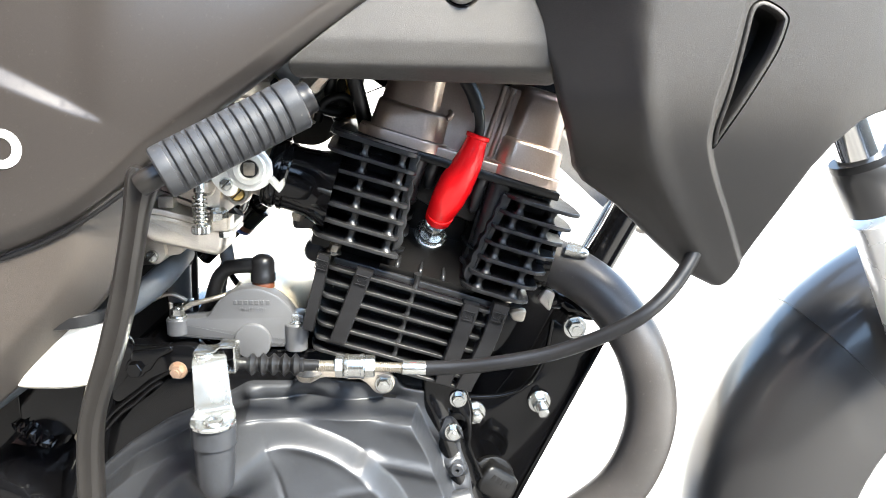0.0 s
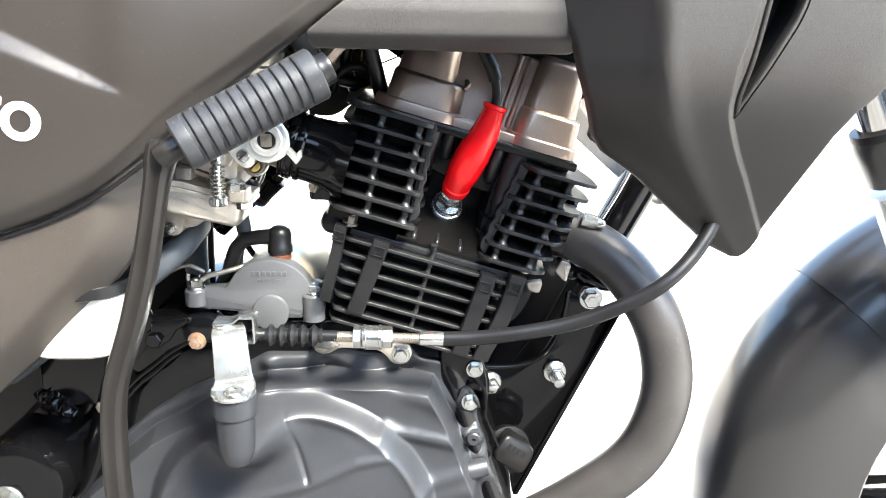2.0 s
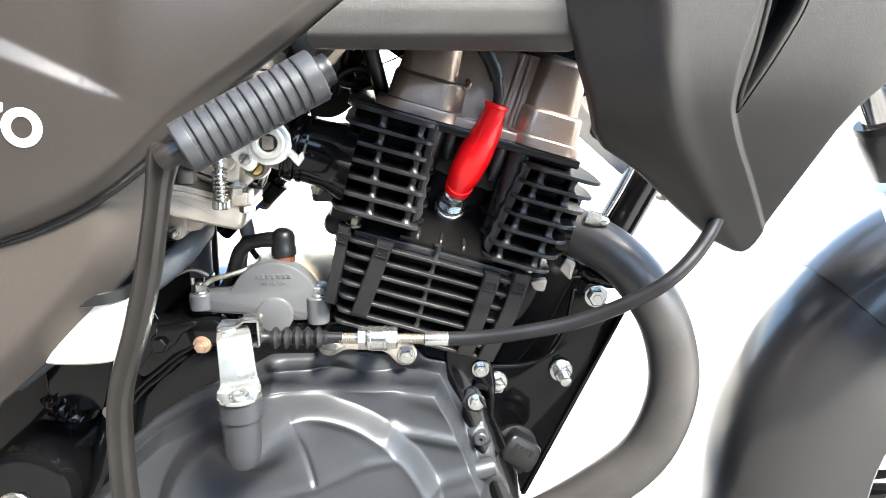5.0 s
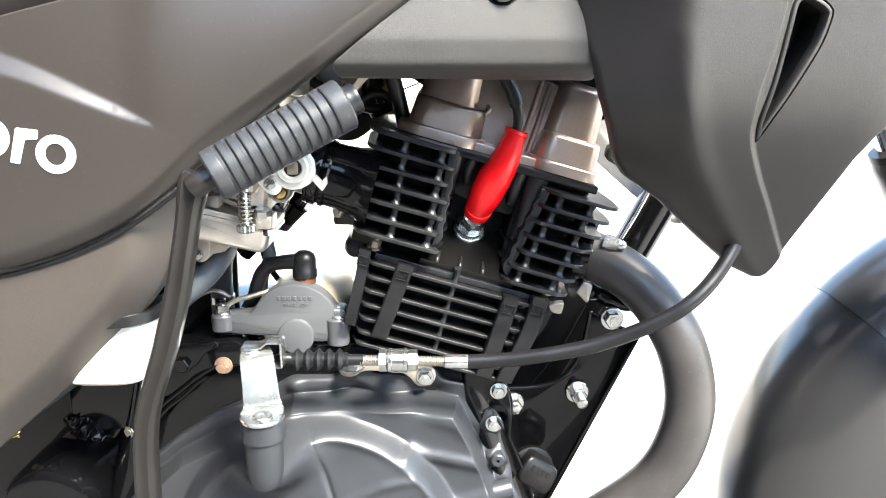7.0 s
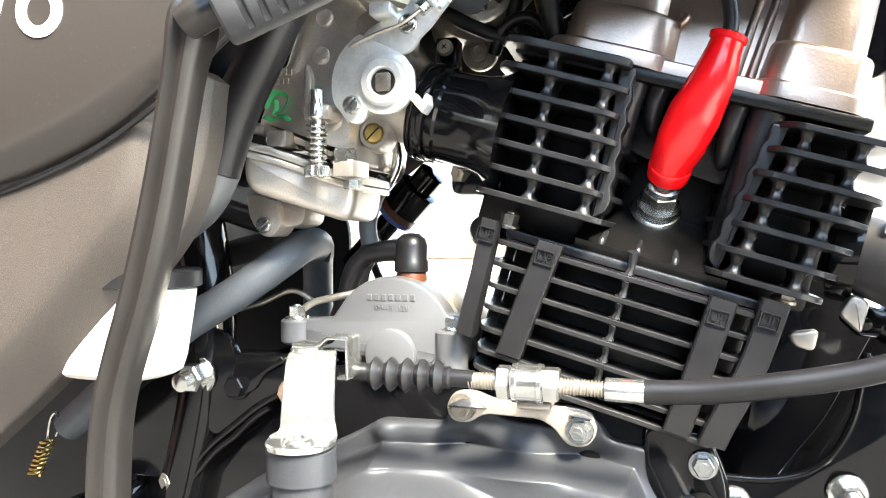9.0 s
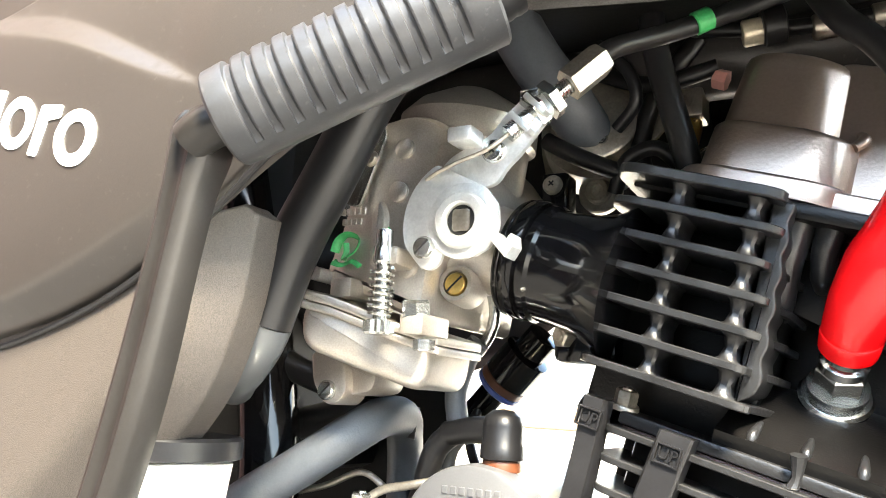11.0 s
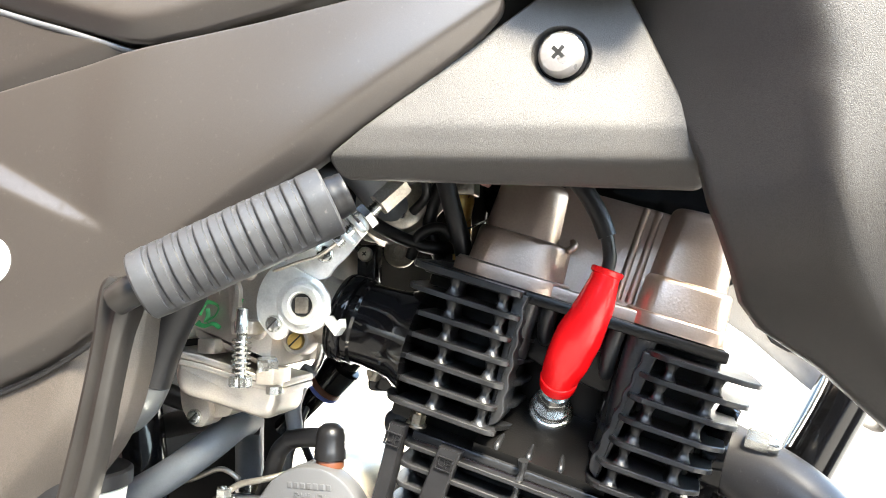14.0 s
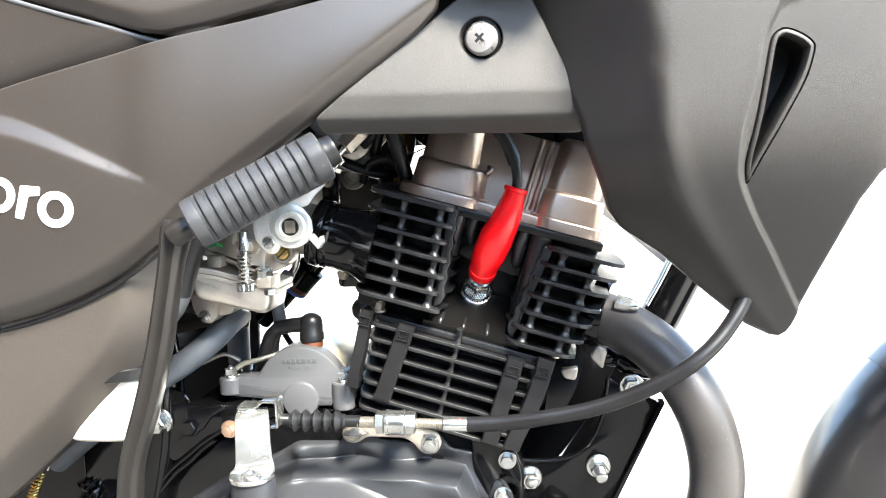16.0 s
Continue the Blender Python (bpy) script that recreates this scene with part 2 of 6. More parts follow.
def soft(pts, r=0.004, n=4):
    """A polygon with its corners rounded."""
    out, m = [], len(pts)
    for i in range(m):
        a, b, c = Vector(pts[i - 1]), Vector(pts[i]), Vector(pts[(i + 1) % m])
        p, q = a - b, c - b
        d = min(r, p.length * 0.45, q.length * 0.45)
        p, q = b + p.normalized() * d, b + q.normalized() * d
        for j in range(n + 1):
            t = j / n
            out.append((1 - t) ** 2 * p + 2 * t * (1 - t) * b + t * t * q)
    return out


def step(a, b, x):
    t = min(max((x - a) / (b - a), 0), 1)
    return t * t * (3 - 2 * t)


def to_line(x, z, run):
    """Distance from a point to a run of points in the plane, and the side of it (left of the run: plus)."""
    best, sign = 9.0, 1.0
    for (ax, az), (bx, bz) in zip(run, run[1:]):
        ex, ez = bx - ax, bz - az
        t = min(max(((x - ax) * ex + (z - az) * ez) / (ex * ex + ez * ez), 0), 1)
        dx, dz = x - ax - ex * t, z - az - ez * t
        d = math.hypot(dx, dz)
        if d < best:
            best, sign = d, (1.0 if ex * dz - ez * dx >= 0 else -1.0)
    return best, sign


def curve2(pts, n=6):
    """A smooth run in the plane through the points."""
    return [(p.x, p.y) for p in spline([(a, b, 0) for a, b in pts], n)]


def run_at(run, t):
    """Smooth value along pairs (t, value) with t rising; straight beyond the ends."""
    n = len(run)
    if t <= run[0][0] or t >= run[-1][0]:
        (a, u), (b, v) = run[:2] if t <= run[0][0] else run[-2:]
        return u + (t - a) * (v - u) / (b - a)
    i = next(k for k in range(n - 1) if t <= run[k + 1][0])
    (a, u), (b, v) = run[i], run[i + 1]
    p, q = run[max(i - 1, 0)], run[min(i + 2, n - 1)]
    m0, m1, h = (v - p[1]) / (b - p[0]), (q[1] - u) / (q[0] - a), b - a
    s = (t - a) / h
    return (2 * s ** 3 - 3 * s * s + 1) * u + (s ** 3 - 2 * s * s + s) * h * m0 + (3 * s * s - 2 * s ** 3) * v + (s ** 3 - s * s) * h * m1


def bend(x, k):
    """Zero below, x above, with a soft knee of width k."""
    return x if x > 12 * k else k * math.log1p(math.exp(x / k))


def even(loop, gap):
    """The loop with points at most gap apart."""
    out = []
    for i in range(len(loop)):
        a, b = Vector(loop[i - 1][:2]), Vector(loop[i][:2])
        n = max(1, math.ceil((b - a).length / gap))
        out += [a + (b - a) * (j + 1) / n for j in range(n)]
    return out


def sheet(bm, loop, depth, thick=0.003, grid=0.006, edge=0.003, holes=()):
    """A moulded sheet: a 2D outline in (x, z), a depth for every point of it, a rounded edge and a turned-in rim."""
    fill = []
    for k, l in enumerate((loop, *holes)):
        l = even([Vector(p[:2]) for p in l], grid)
        if (area(l) < 0) == (k == 0):
            l = l[::-1]
        rows = []
        for d in (0.0, 0.12, 0.35, 0.65, 1.0) if k == 0 else (0.0,):
            pts = inset(l, d * edge) if d else l
            rise = (1 - math.sqrt(max(0, 1 - (1 - d) ** 2))) * edge * 0.9
            row = []
            for i, p in enumerate(pts):
                v = bm.verts.new((p.x, rise if k == 0 else 0, p.y))
                row.append(v)
            rows.append(row)
        for a, b in zip(rows, rows[1:]):
            for i in range(len(a)):
                bm.faces.new((a[i - 1], a[i], b[i], b[i - 1]))
        last = rows[-1]
        for i in range(len(last)):
            fill.append(bm.edges.get((last[i - 1], last[i])) or bm.edges.new((last[i - 1], last[i])))
    bmesh.ops.triangle_fill(bm, edges=fill, use_beauty=True, use_dissolve=False)
    for h in holes:
        ring = [Vector(p[:2]) for p in h]
        gone = []
        for f in bm.faces:
            c = f.calc_center_median()
            inside = False
            for i in range(len(ring)):
                a, b = ring[i - 1], ring[i]
                if (a.y > c.z) != (b.y > c.z) and c.x < (b.x - a.x) * (c.z - a.y) / (b.y - a.y) + a.x:
                    inside = not inside
            if inside:
                gone.append(f)
        bmesh.ops.delete(bm, geom=gone, context="FACES_ONLY")
    xs, zs = [v.co.x for v in bm.verts], [v.co.z for v in bm.verts]
    for lo, hi, no in ((min(xs), max(xs), (1, 0, 0)), (min(zs), max(zs), (0, 0, 1))):
        c = lo + grid * 0.5
        while c < hi:
            bmesh.ops.bisect_plane(bm, geom=bm.verts[:] + bm.edges[:] + bm.faces[:], plane_co=Vector(no) * c, plane_no=no, dist=1e-6)
            c += grid
    bmesh.ops.remove_doubles(bm, verts=bm.verts, dist=1e-5)
    h, known = 0.0003, {}

    def slope(v):
        return slope_at(v.co)

    def slope_at(co):
        key = (round(co.x, 6), round(co.z, 6))
        if key not in known:
            x, z = key
            gx, gz = (depth(x + h, z) - depth(x - h, z)) / (2 * h), (depth(x, z + h) - depth(x, z - h)) / (2 * h)
            known[key] = Vector((gx, -1, gz)).normalized()
        return known[key]

    # finer faces where the shape turns
    for k in range(3):
        turn = [e for e in bm.edges if e.calc_length() > 0.0009 and all(abs(v.co.y) < 1e-7 for v in e.verts) and min(slope(e.verts[0]).dot(slope(e.verts[1])), slope(e.verts[0]).dot(slope_at((e.verts[0].co + e.verts[1].co) / 2))) < 0.985]
        if not turn:
            break
        bmesh.ops.subdivide_edges(bm, edges=turn, cuts=1)
        bmesh.ops.triangulate(bm, faces=[f for f in bm.faces if len(f.verts) > 4])
    rim = [e for e in bm.edges if len(e.link_faces) == 1]
    flow = bm.verts.layers.float_vector.new("flow")
    for v in bm.verts:
        if abs(v.co.y) < 1e-7:
            v[flow] = slope(v)
        v.co.y += depth(v.co.x, v.co.z)
    made = bmesh.ops.extrude_edge_only(bm, edges=rim)
    for v in (g for g in made["geom"] if isinstance(g, bmesh.types.BMVert)):
        v.co.y += thick
    return bm


def box(bm, lo, hi, bevel=0.001, place=None):
    """A block between two corners with all its edges rounded."""
    s = bmesh.ops.create_cube(bm, size=1)
    vs = s["verts"]
    for v in vs:
        v.co = Vector([lo[i] + (hi[i] - lo[i]) * (v.co[i] + 0.5) for i in range(3)])
    if bevel:
        es = list({e for v in vs for e in v.link_edges})
        r = bmesh.ops.bevel(bm, geom=es, offset=bevel, segments=2, affect="EDGES", profile=0.5)
        vs = list({v for v in r["verts"]} | {v for v in vs if v.is_valid})
    if place:
        done = set()
        for v in vs:
            if v.is_valid and v not in done:
                v.co = place(*v.co)
                done.add(v)
    return bm


def hexa(bm, at, axis, across, height, flange=0.0, dome=0.0):
    """A hexagon head with chamfered corners, on a washer flange if asked."""
    x, y, z = basis(axis)
    at = Vector(at)
    r = across / 1.732
    base = 0.0
    if flange:
        lathe(bm, at, axis, [(0, flange), (0.0008, flange), (0.0018, flange * 0.92)], 20)
        base = 0.0016
    def ring(d, s):
        return [at + z * d + (x * math.cos(math.pi * i / 3 + 0.3) + y * math.sin(math.pi * i / 3 + 0.3)) * r * s for i in range(6)]
    rings(bm, [ring(base, 1), ring(base + height * 0.86, 1), ring(base + height, 0.88)])
    if dome:
        lathe(bm, at, axis, [(base + height - 0.0002, dome), (base + height + 0.0008, dome * 0.9)], 12)
    return bm


def bolt(name, at, axis, across, height, material, parent=None, flange=0.0, stud=0.0, label="zinc-plated hexagon flange bolt", category="bolt", stud_r=0.003):
    bm = bmesh.new()
    hexa(bm, at, axis, across, height, flange, 0 if stud else across * 0.28)
    if stud:
        prof = [(height * 0.9, stud_r)]
        k = 0.0
        while k < stud - 0.0012:
            prof += [(height + k, stud_r), (height + k + 0.0005, stud_r * 0.86)]
            k += 0.001
        prof += [(height + stud - 0.0006, stud_r), (height + stud, stud_r * 0.7)]
        lathe(bm, at, axis, prof, 14)
    if parent:
        return part(name, bm, material, parent, label, 30)
    ob = new(name, finish(bm, name, material, 30))
    return tagged(ob, label, category)


def cross_screw(name, at, axis, r, material, parent, label="cross-head screw", slot=False):
    """A round screw head; a dark inlay draws the shade of its cross or slot."""
    bm = bmesh.new()
    lathe(bm, at, axis, [(0, r), (r * 0.35, r), (r * 0.6, r * 0.82), (r * 0.68, r * 0.5), (r * 0.68, 1e-5)], 24)
    ob = part(name, bm, material, parent, label)
    x, y, z = basis(axis)
    # flush dark bars in place of a shaded recess
    bm = bmesh.new()
    for a, b in ((x, y), (y, x))[: 1 if slot else 2]:
        la, lb = r * (0.85 if slot else 0.34), r * 0.085
        q = [Vector(at) + z * r * 0.69 + a * la * i + b * lb * j for i, j in ((-1, -1), (1, -1), (1, 1), (-1, 1))]
        rings(bm, [[p - z * r * 0.3 for p in q], q])
    part("recess", bm, DARK, ob, "dark inlay standing for shade in the driver recess", 0)
    return ob


def words(name, text, size, m, depth, material, parent, label=""):
    """Raised lettering, turned to a mesh; m places its plane."""
    cu = bpy.data.curves.new(name, "FONT")
    cu.body, cu.size, cu.extrude, cu.align_x, cu.align_y, cu.resolution_u = text, size, depth, "CENTER", "CENTER", 2
    tmp = bpy.data.objects.new(name, cu)
    me = bpy.data.meshes.new_from_object(tmp)
    bpy.data.objects.remove(tmp)
    me.transform(m)
    bm = bmesh.new()
    bm.from_mesh(me)
    return part(name, bm, material, parent, label, 0)


EA = radians(-16)
EC, ES = math.cos(EA), math.sin(EA)


def eng(u, y, w):
    """From the cylinder's own axes (along the fins, across the bike, up the bore) to the world."""
    return Vector((-0.01 + u * EC - w * ES, y, 0.61 + u * ES + w * EC))


def fin(bm, plan, w, t, taper=0.35):
    """A cooling fin: a plan in (u, y), lying at height w with thickness t and a rounded rim."""
    plan = [Vector(p[:2]) for p in plan]
    if area(plan) < 0:
        plan = plan[::-1]
    # a slightly uneven sand-cast rim
    rng = random.Random(int(w * 1e5) + len(plan))
    plan = [p + Vector((rng.uniform(-0.00028, 0.00028), rng.uniform(-0.00028, 0.00028))) for p in even(plan, 0.005)]
    lv = [(t * 0.16, -t * 0.5), (0, -t * 0.36), (0, t * 0.36), (t * 0.16, t * 0.5)]
    rings(bm, [[eng(p.x, p.y, w + h) for p in inset(plan, d)] for d, h in lv])
    return bm

# ---- setting ----
bm = bmesh.new()
bmesh.ops.create_grid(bm, x_segments=24, y_segments=24, size=150)
for v in bm.verts:
    v.co.z = 0.057
ground = new("ground", finish(bm, "ground", CONCRETE, 0))
tagged(ground, "pale sunlit concrete yard, swept clean", "ground", kind="structure")

# added slab, darker than the yard so less light bounces up
bm = bmesh.new()
box(bm, (-12, -2.7, 0.0), (0.8, 0.95, 0.061), 0)
tagged(new("pavement", finish(bm, "pavement", GREYSLAB, 0)), "grey slab added under the motorcycle to cut ground bounce", "pavement", kind="structure")
bm = bmesh.new()
box(bm, (-14, 9.0, 0), (14, 9.2, 3.2), 0)
tagged(new("wall_back", finish(bm, "wall_back", WALLPAINT, 0)), "white painted yard wall far behind the motorcycle", "wall", kind="structure")
bm = bmesh.new()
box(bm, (-14.2, -8.0, 0), (-14, 9.2, 3.2), 0)
tagged(new("wall_side", finish(bm, "wall_side", WALLPAINT, 0)), "white painted yard wall at the side", "wall", kind="structure")
# added wall behind the camera, blocks the sky on the left
bm = bmesh.new()
box(bm, (-9, -2.9, 0), (-0.55, -2.7, 4.2), 0)
tagged(new("blocker_front", finish(bm, "blocker_front", BLOCKER, 0)), "dark wall added behind the camera to block sky light", "wall", kind="structure")
# added wall, keeps low sky out of the front-facing reflections
bm = bmesh.new()
box(bm, (-0.549, -2.88, 0), (9, -2.72, 1.75), 0)
tagged(new("blocker_right", finish(bm, "blocker_right", BLOCKER, 0)), "lower dark wall added to keep low sky out of reflections", "wall", kind="structure")
# added wall, darkens what left-facing surfaces receive and reflect
bm = bmesh.new()
box(bm, (-2.6, -4.0, 0), (-2.4, 2.7, 4.6), 0)
tagged(new("blocker_left", finish(bm, "blocker_left", REDBLOCKER, 0)), "dark red wall added to cut light from the left", "wall", kind="structure")
low_wall = thing("low_wall", (-2.6, 3.1, 0), "low grey-blue painted wall with a brown skirting", "wall")
bm = bmesh.new()
box(bm, (-4.6, 3.0, 0.605), (-0.45, 3.25, 1.0), 0.01)
part("upper_band", bm, GREYPAINT, low_wall, "grey-blue upper band")
bm = bmesh.new()
box(bm, (-4.6, 2.985, 0.52), (-0.45, 3.25, 0.604), 0.008)
part("skirting_band", bm, BROWNPAINT, low_wall, "brown painted band")
bm = bmesh.new()
box(bm, (-4.6, 3.0, 0.0), (-0.45, 3.25, 0.519), 0.008)
part("lower_band", bm, WALLPAINT, low_wall, "white lower band")

# ---- bodywork ----


SIDE_FOOT = curve2([(-0.50, 0.575), (-0.36, 0.604), (-0.277, 0.622), (-0.214, 0.650), (-0.150, 0.700), (-0.096, 0.741), (0.05, 0.85)])


def y_side(x, z):
    d, s = to_line(x, z, SIDE_FOOT)
    y = 0.4215 + bend(x + 0.25, 0.02) * 0.112 + 0.10 * bend(0.030 - d, 0.004) + 0.80 * bend(0.0115 - d, 0.0012) + 2.0 * bend(0.0026 - d, 0.0006)
    y += 1.0 * max(0.0, z - 0.715) ** 2 + 0.7 * max(0.0, 0.70 - z) ** 2
    lo = run_at([(-0.48, 0.780), (-0.344, 0.751), (-0.274, 0.7357), (-0.2155, 0.7128), (-0.190, 0.7048), (-0.15, 0.690)], x)
    hi = run_at([(-0.48, 0.792), (-0.347, 0.7605), (-0.278, 0.7475), (-0.217, 0.7195), (-0.190, 0.7050), (-0.15, 0.690)], x)
    return y + 0.62 * (bend(z - lo, 0.0008) - bend(z - hi, 0.0008))


side = thing("side_panel", (-0.2, 0.44, 0.70), "satin graphite-brown side panel with a white badge", "panel")
bm = bmesh.new()
outline = [(-0.48, 0.705), (-0.36, 0.746), (-0.270, 0.771), (-0.183, 0.792), (-0.128, 0.803), (-0.072, 0.8165), (-0.052, 0.8185), (-0.024, 0.8175), (-0.0165, 0.814), (-0.018, 0.807), (-0.030, 0.794), (-0.062, 0.768), (-0.096, 0.742),
           (-0.135, 0.713), (-0.174, 0.683), (-0.198, 0.664), (-0.214, 0.652), (-0.232, 0.640), (-0.253, 0.630), (-0.277, 0.6235), (-0.36, 0.605), (-0.48, 0.58)]
sheet(bm, soft(outline, 0.008, 3), y_side, 0.005, 0.0050, 0.0015)
part("moulding", bm, PAINT, side)
# badge: plain white shapes on the slanted face, smooth like a decal
bx, bz, ba = -0.2515, 0.6915, radians(-15)


def badge(a, b):
    x, z = bx + a * math.cos(ba) - b * math.sin(ba), bz + a * math.sin(ba) + b * math.cos(ba)
    return Vector((x, y_side(x, z) - 0.0006, z))


def badge_shape(loop, hole=None):
    bm = bmesh.new()
    if hole:
        rings(bm, [[badge(*p) for p in loop], [badge(*p) for p in hole]], caps=False)
    else:
        bm.faces.new([bm.verts.new(badge(*p)) for p in loop])
    r = bmesh.ops.extrude_face_region(bm, geom=bm.faces[:])
    for v in (g for g in r["geom"] if isinstance(g, bmesh.types.BMVert)):
        v.co.y += 0.0005
    part("badge_shape", bm, WHITEINK, side, "white decal shape", 0)


def oval(cx, cz, rx, rz, n=28):
    return [(cx + rx * math.cos(2 * math.pi * i / n), cz + rz * math.sin(2 * math.pi * i / n)) for i in range(n)]


badge_shape(oval(0.0, 0.0, 0.0112, 0.0112), oval(0.0, 0.0, 0.0060, 0.0064))
badge_shape(oval(-0.0365, 0.0003, 0.0104, 0.0110), oval(-0.0365, 0.0003, 0.0054, 0.0062))
badge_shape(soft([(-0.0240, -0.0108), (-0.0188, -0.0108), (-0.0180, 0.004), (-0.0112, 0.0060), (-0.0118, 0.0112), (-0.0240, 0.0095)], 0.001))
for k in (-0.0660, -0.0525):
    badge_shape(soft([(k - 0.0030, -0.0110), (k + 0.0026, -0.0110), (k + 0.0034, 0.0120), (k - 0.0022, 0.0120)], 0.001))

# tank side above, and the wedge behind it
bm = bmesh.new()
tank = thing("fuel_tank", (0, 0.6, 0.85), "satin dark graphite fuel tank side", "fuel tank")


TANK_FOOT = [(-0.5, 0.897), (-0.275, 0.8215), (-0.240, 0.8105), (-0.212, 0.8018), (-0.195, 0.7972), (-0.180, 0.7975), (-0.160, 0.8015), (-0.098, 0.8155), (-0.060, 0.8225), (-0.026, 0.8255), (0.033, 0.8215), (0.08, 0.82)]


def y_tank(x, z):
    d = (z - run_at(TANK_FOOT, x)) * 0.96
    return 0.442 + 0.85 * bend(0.0105 - d, 0.0014) + 0.34 * (z - 0.82) + 0.06 * bend(0.83 - z, 0.004)


outline = [(-0.48, 0.893), (-0.275, 0.8215), (-0.225, 0.806), (-0.200, 0.7985), (-0.186, 0.7965), (-0.160, 0.8005), (-0.098, 0.8155), (-0.060, 0.8225), (-0.026, 0.8255), (0.033, 0.8215), (0.06, 0.83), (0.07, 0.97), (-0.48, 1.0)]
sheet(bm, outline, y_tank, 0.03, 0.005, 0.0025)
part("tank_side", bm, PAINT, tank)
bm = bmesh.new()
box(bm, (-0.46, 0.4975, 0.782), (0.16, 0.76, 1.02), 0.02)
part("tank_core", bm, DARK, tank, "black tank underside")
wedge = thing("seat_cover", (-0.28, 0.46, 0.79), "satin graphite wedge cover beside the tank", "panel")
bm = bmesh.new()
outline = [(-0.48, 0.888), (-0.2750, 0.8200), (-0.2347, 0.8074), (-0.200, 0.7964), (-0.1885, 0.7932), (-0.1905, 0.7915), (-0.2075, 0.7867), (-0.2361, 0.7795), (-0.2726, 0.7700), (-0.36, 0.7455), (-0.48, 0.705)]


def y_wedge(x, z):
    d = to_line(x, z, [(-0.5, 0.699), (-0.36, 0.7455), (-0.2726, 0.7700), (-0.2361, 0.7795), (-0.1885, 0.7932)])[0]
    return 0.446 + 0.45 * bend(0.013 - d, 0.0016)


sheet(bm, outline, y_wedge, 0.03, 0.004, 0.0022)
part("moulding", bm, PAINT, wedge)
# edge highlight put in as a bead paler than the cover
bm = bmesh.new()
tube(bm, [(x, y_wedge(x, z) + 0.0008, z - 0.0010) for x, z in ((-0.40, 0.8615), (-0.2750, 0.8200), (-0.2347, 0.8074), (-0.200, 0.7964), (-0.1900, 0.7936))], 0.0017, 10, 6)
part("edge_highlight", bm, GREYMET, wedge, "pale bead standing for the highlight on the wedge edge")

# triangular cover with its screw
tri = thing("frame_cover", (-0.01, 0.46, 0.73), "grained charcoal triangular frame cover with one screw", "panel")
SX, SZ = 0.0080, 0.7895


def y_tri(x, z):
    y = 0.448 + 0.19 * (x + 0.1) + 0.12 * (z - 0.75)
    y += 0.22 * bend(0.7555 - z, 0.0010) + 1.6 * bend(0.7405 - z, 0.0010)
    return y


outline = soft([(-0.0955, 0.7418), (-0.0015, 0.8186), (0.006, 0.8240), (0.036, 0.8230), (0.064, 0.762), (0.075, 0.738), (0.071, 0.7300), (-0.0935, 0.7330)], 0.004)
bm = bmesh.new()
sheet(bm, outline, y_tri, 0.004, 0.0028, 0.0015, [disc2(SX, SZ, 0.0138, 40)])
part("moulding", bm, PLASTIC, tri)
bm = bmesh.new()
rings(bm, [[(SX + r * math.cos(a), y_tri(SX + r * math.cos(a), SZ + r * math.sin(a)) + d, SZ + r * math.sin(a)) for a in (2 * math.pi * i / 40 for i in range(40))] for r, d in ((0.0138, 0.0), (0.0133, 0.0004), (0.0128, 0.0014), (0.0118, 0.0060), (0.0116, 0.0085), (0.004, 0.0088))], caps=False)
part("screw_well", bm, PLASTIC, tri)
cross_screw("screw", (SX + 0.0004, 0.4732, SZ - 0.0010), (-0.18, -1, 0.0), 0.0104, SCREWHEAD, tri, "bright cross-head screw")
bm = bmesh.new()
lathe(bm, (SX, 0.4790, SZ), (-0.18, -1, 0), [(0, 0.0122), (0.0016, 0.0122), (0.0018, 0.0108), (0.0, 0.0108)], 32)
part("washer", bm, RUBBER, tri, "black rubber washer")

# front shroud with an air slot
CREASE = [(0.587, 0.2045), (0.5966, 0.1965), (0.6117, 0.183), (0.6352, 0.1633), (0.669, 0.1361), (0.6806, 0.1274), (0.6953, 0.1198), (0.7189, 0.1146), (0.7407, 0.1135), (0.7561, 0.1124), (0.7763, 0.1100), (0.8024, 0.1043), (0.8256, 0.1000), (0.98, 0.078)]
RIDGE = [(0.587, 0.209), (0.6067, 0.1936), (0.6352, 0.1729), (0.6568, 0.158), (0.6844, 0.1415), (0.6979, 0.1345), (0.7154, 0.1280), (0.7385, 0.1220), (0.7631, 0.1165), (0.79, 0.108)]
CREASE2 = [(0.590, 0.222), (0.6116, 0.2089), (0.6526, 0.1834), (0.669, 0.1726), (0.6881, 0.1616), (0.700, 0.1568), (0.712, 0.1558), (0.7253, 0.1566), (0.7409, 0.1605), (0.7593, 0.1648), (0.7758, 0.1672), (0.7897, 0.1702), (0.92, 0.21)]
BROW = [(0.10, 0.72), (0.1698, 0.787), (0.1767, 0.799), (0.1875, 0.8038), (0.1994, 0.8055), (0.35, 0.806)]


def y_shroud(x, z):
    left = run_at(CREASE, z) - x
    right = x - run_at(CREASE2, z)
    fold = run_at(RIDGE, z) - x
    y = 0.430 + 0.72 * bend(0.712 - z, 0.010)
    y += 1.0 * min(1, max(0.2, (z - 0.587) / 0.09)) * bend(left, 0.0026)
    y -= 0.16 * min(bend(fold, 0.0020), 0.013) * step(0.772, 0.755, z) * step(-0.012, 0.002, -left)
    y += 0.0042 * step(-0.0020, 0.0040, right) * step(-0.001, 0.009, run_at(BROW, x) - z)
    return y + 0.25 * bend(right - 0.078, 0.006)


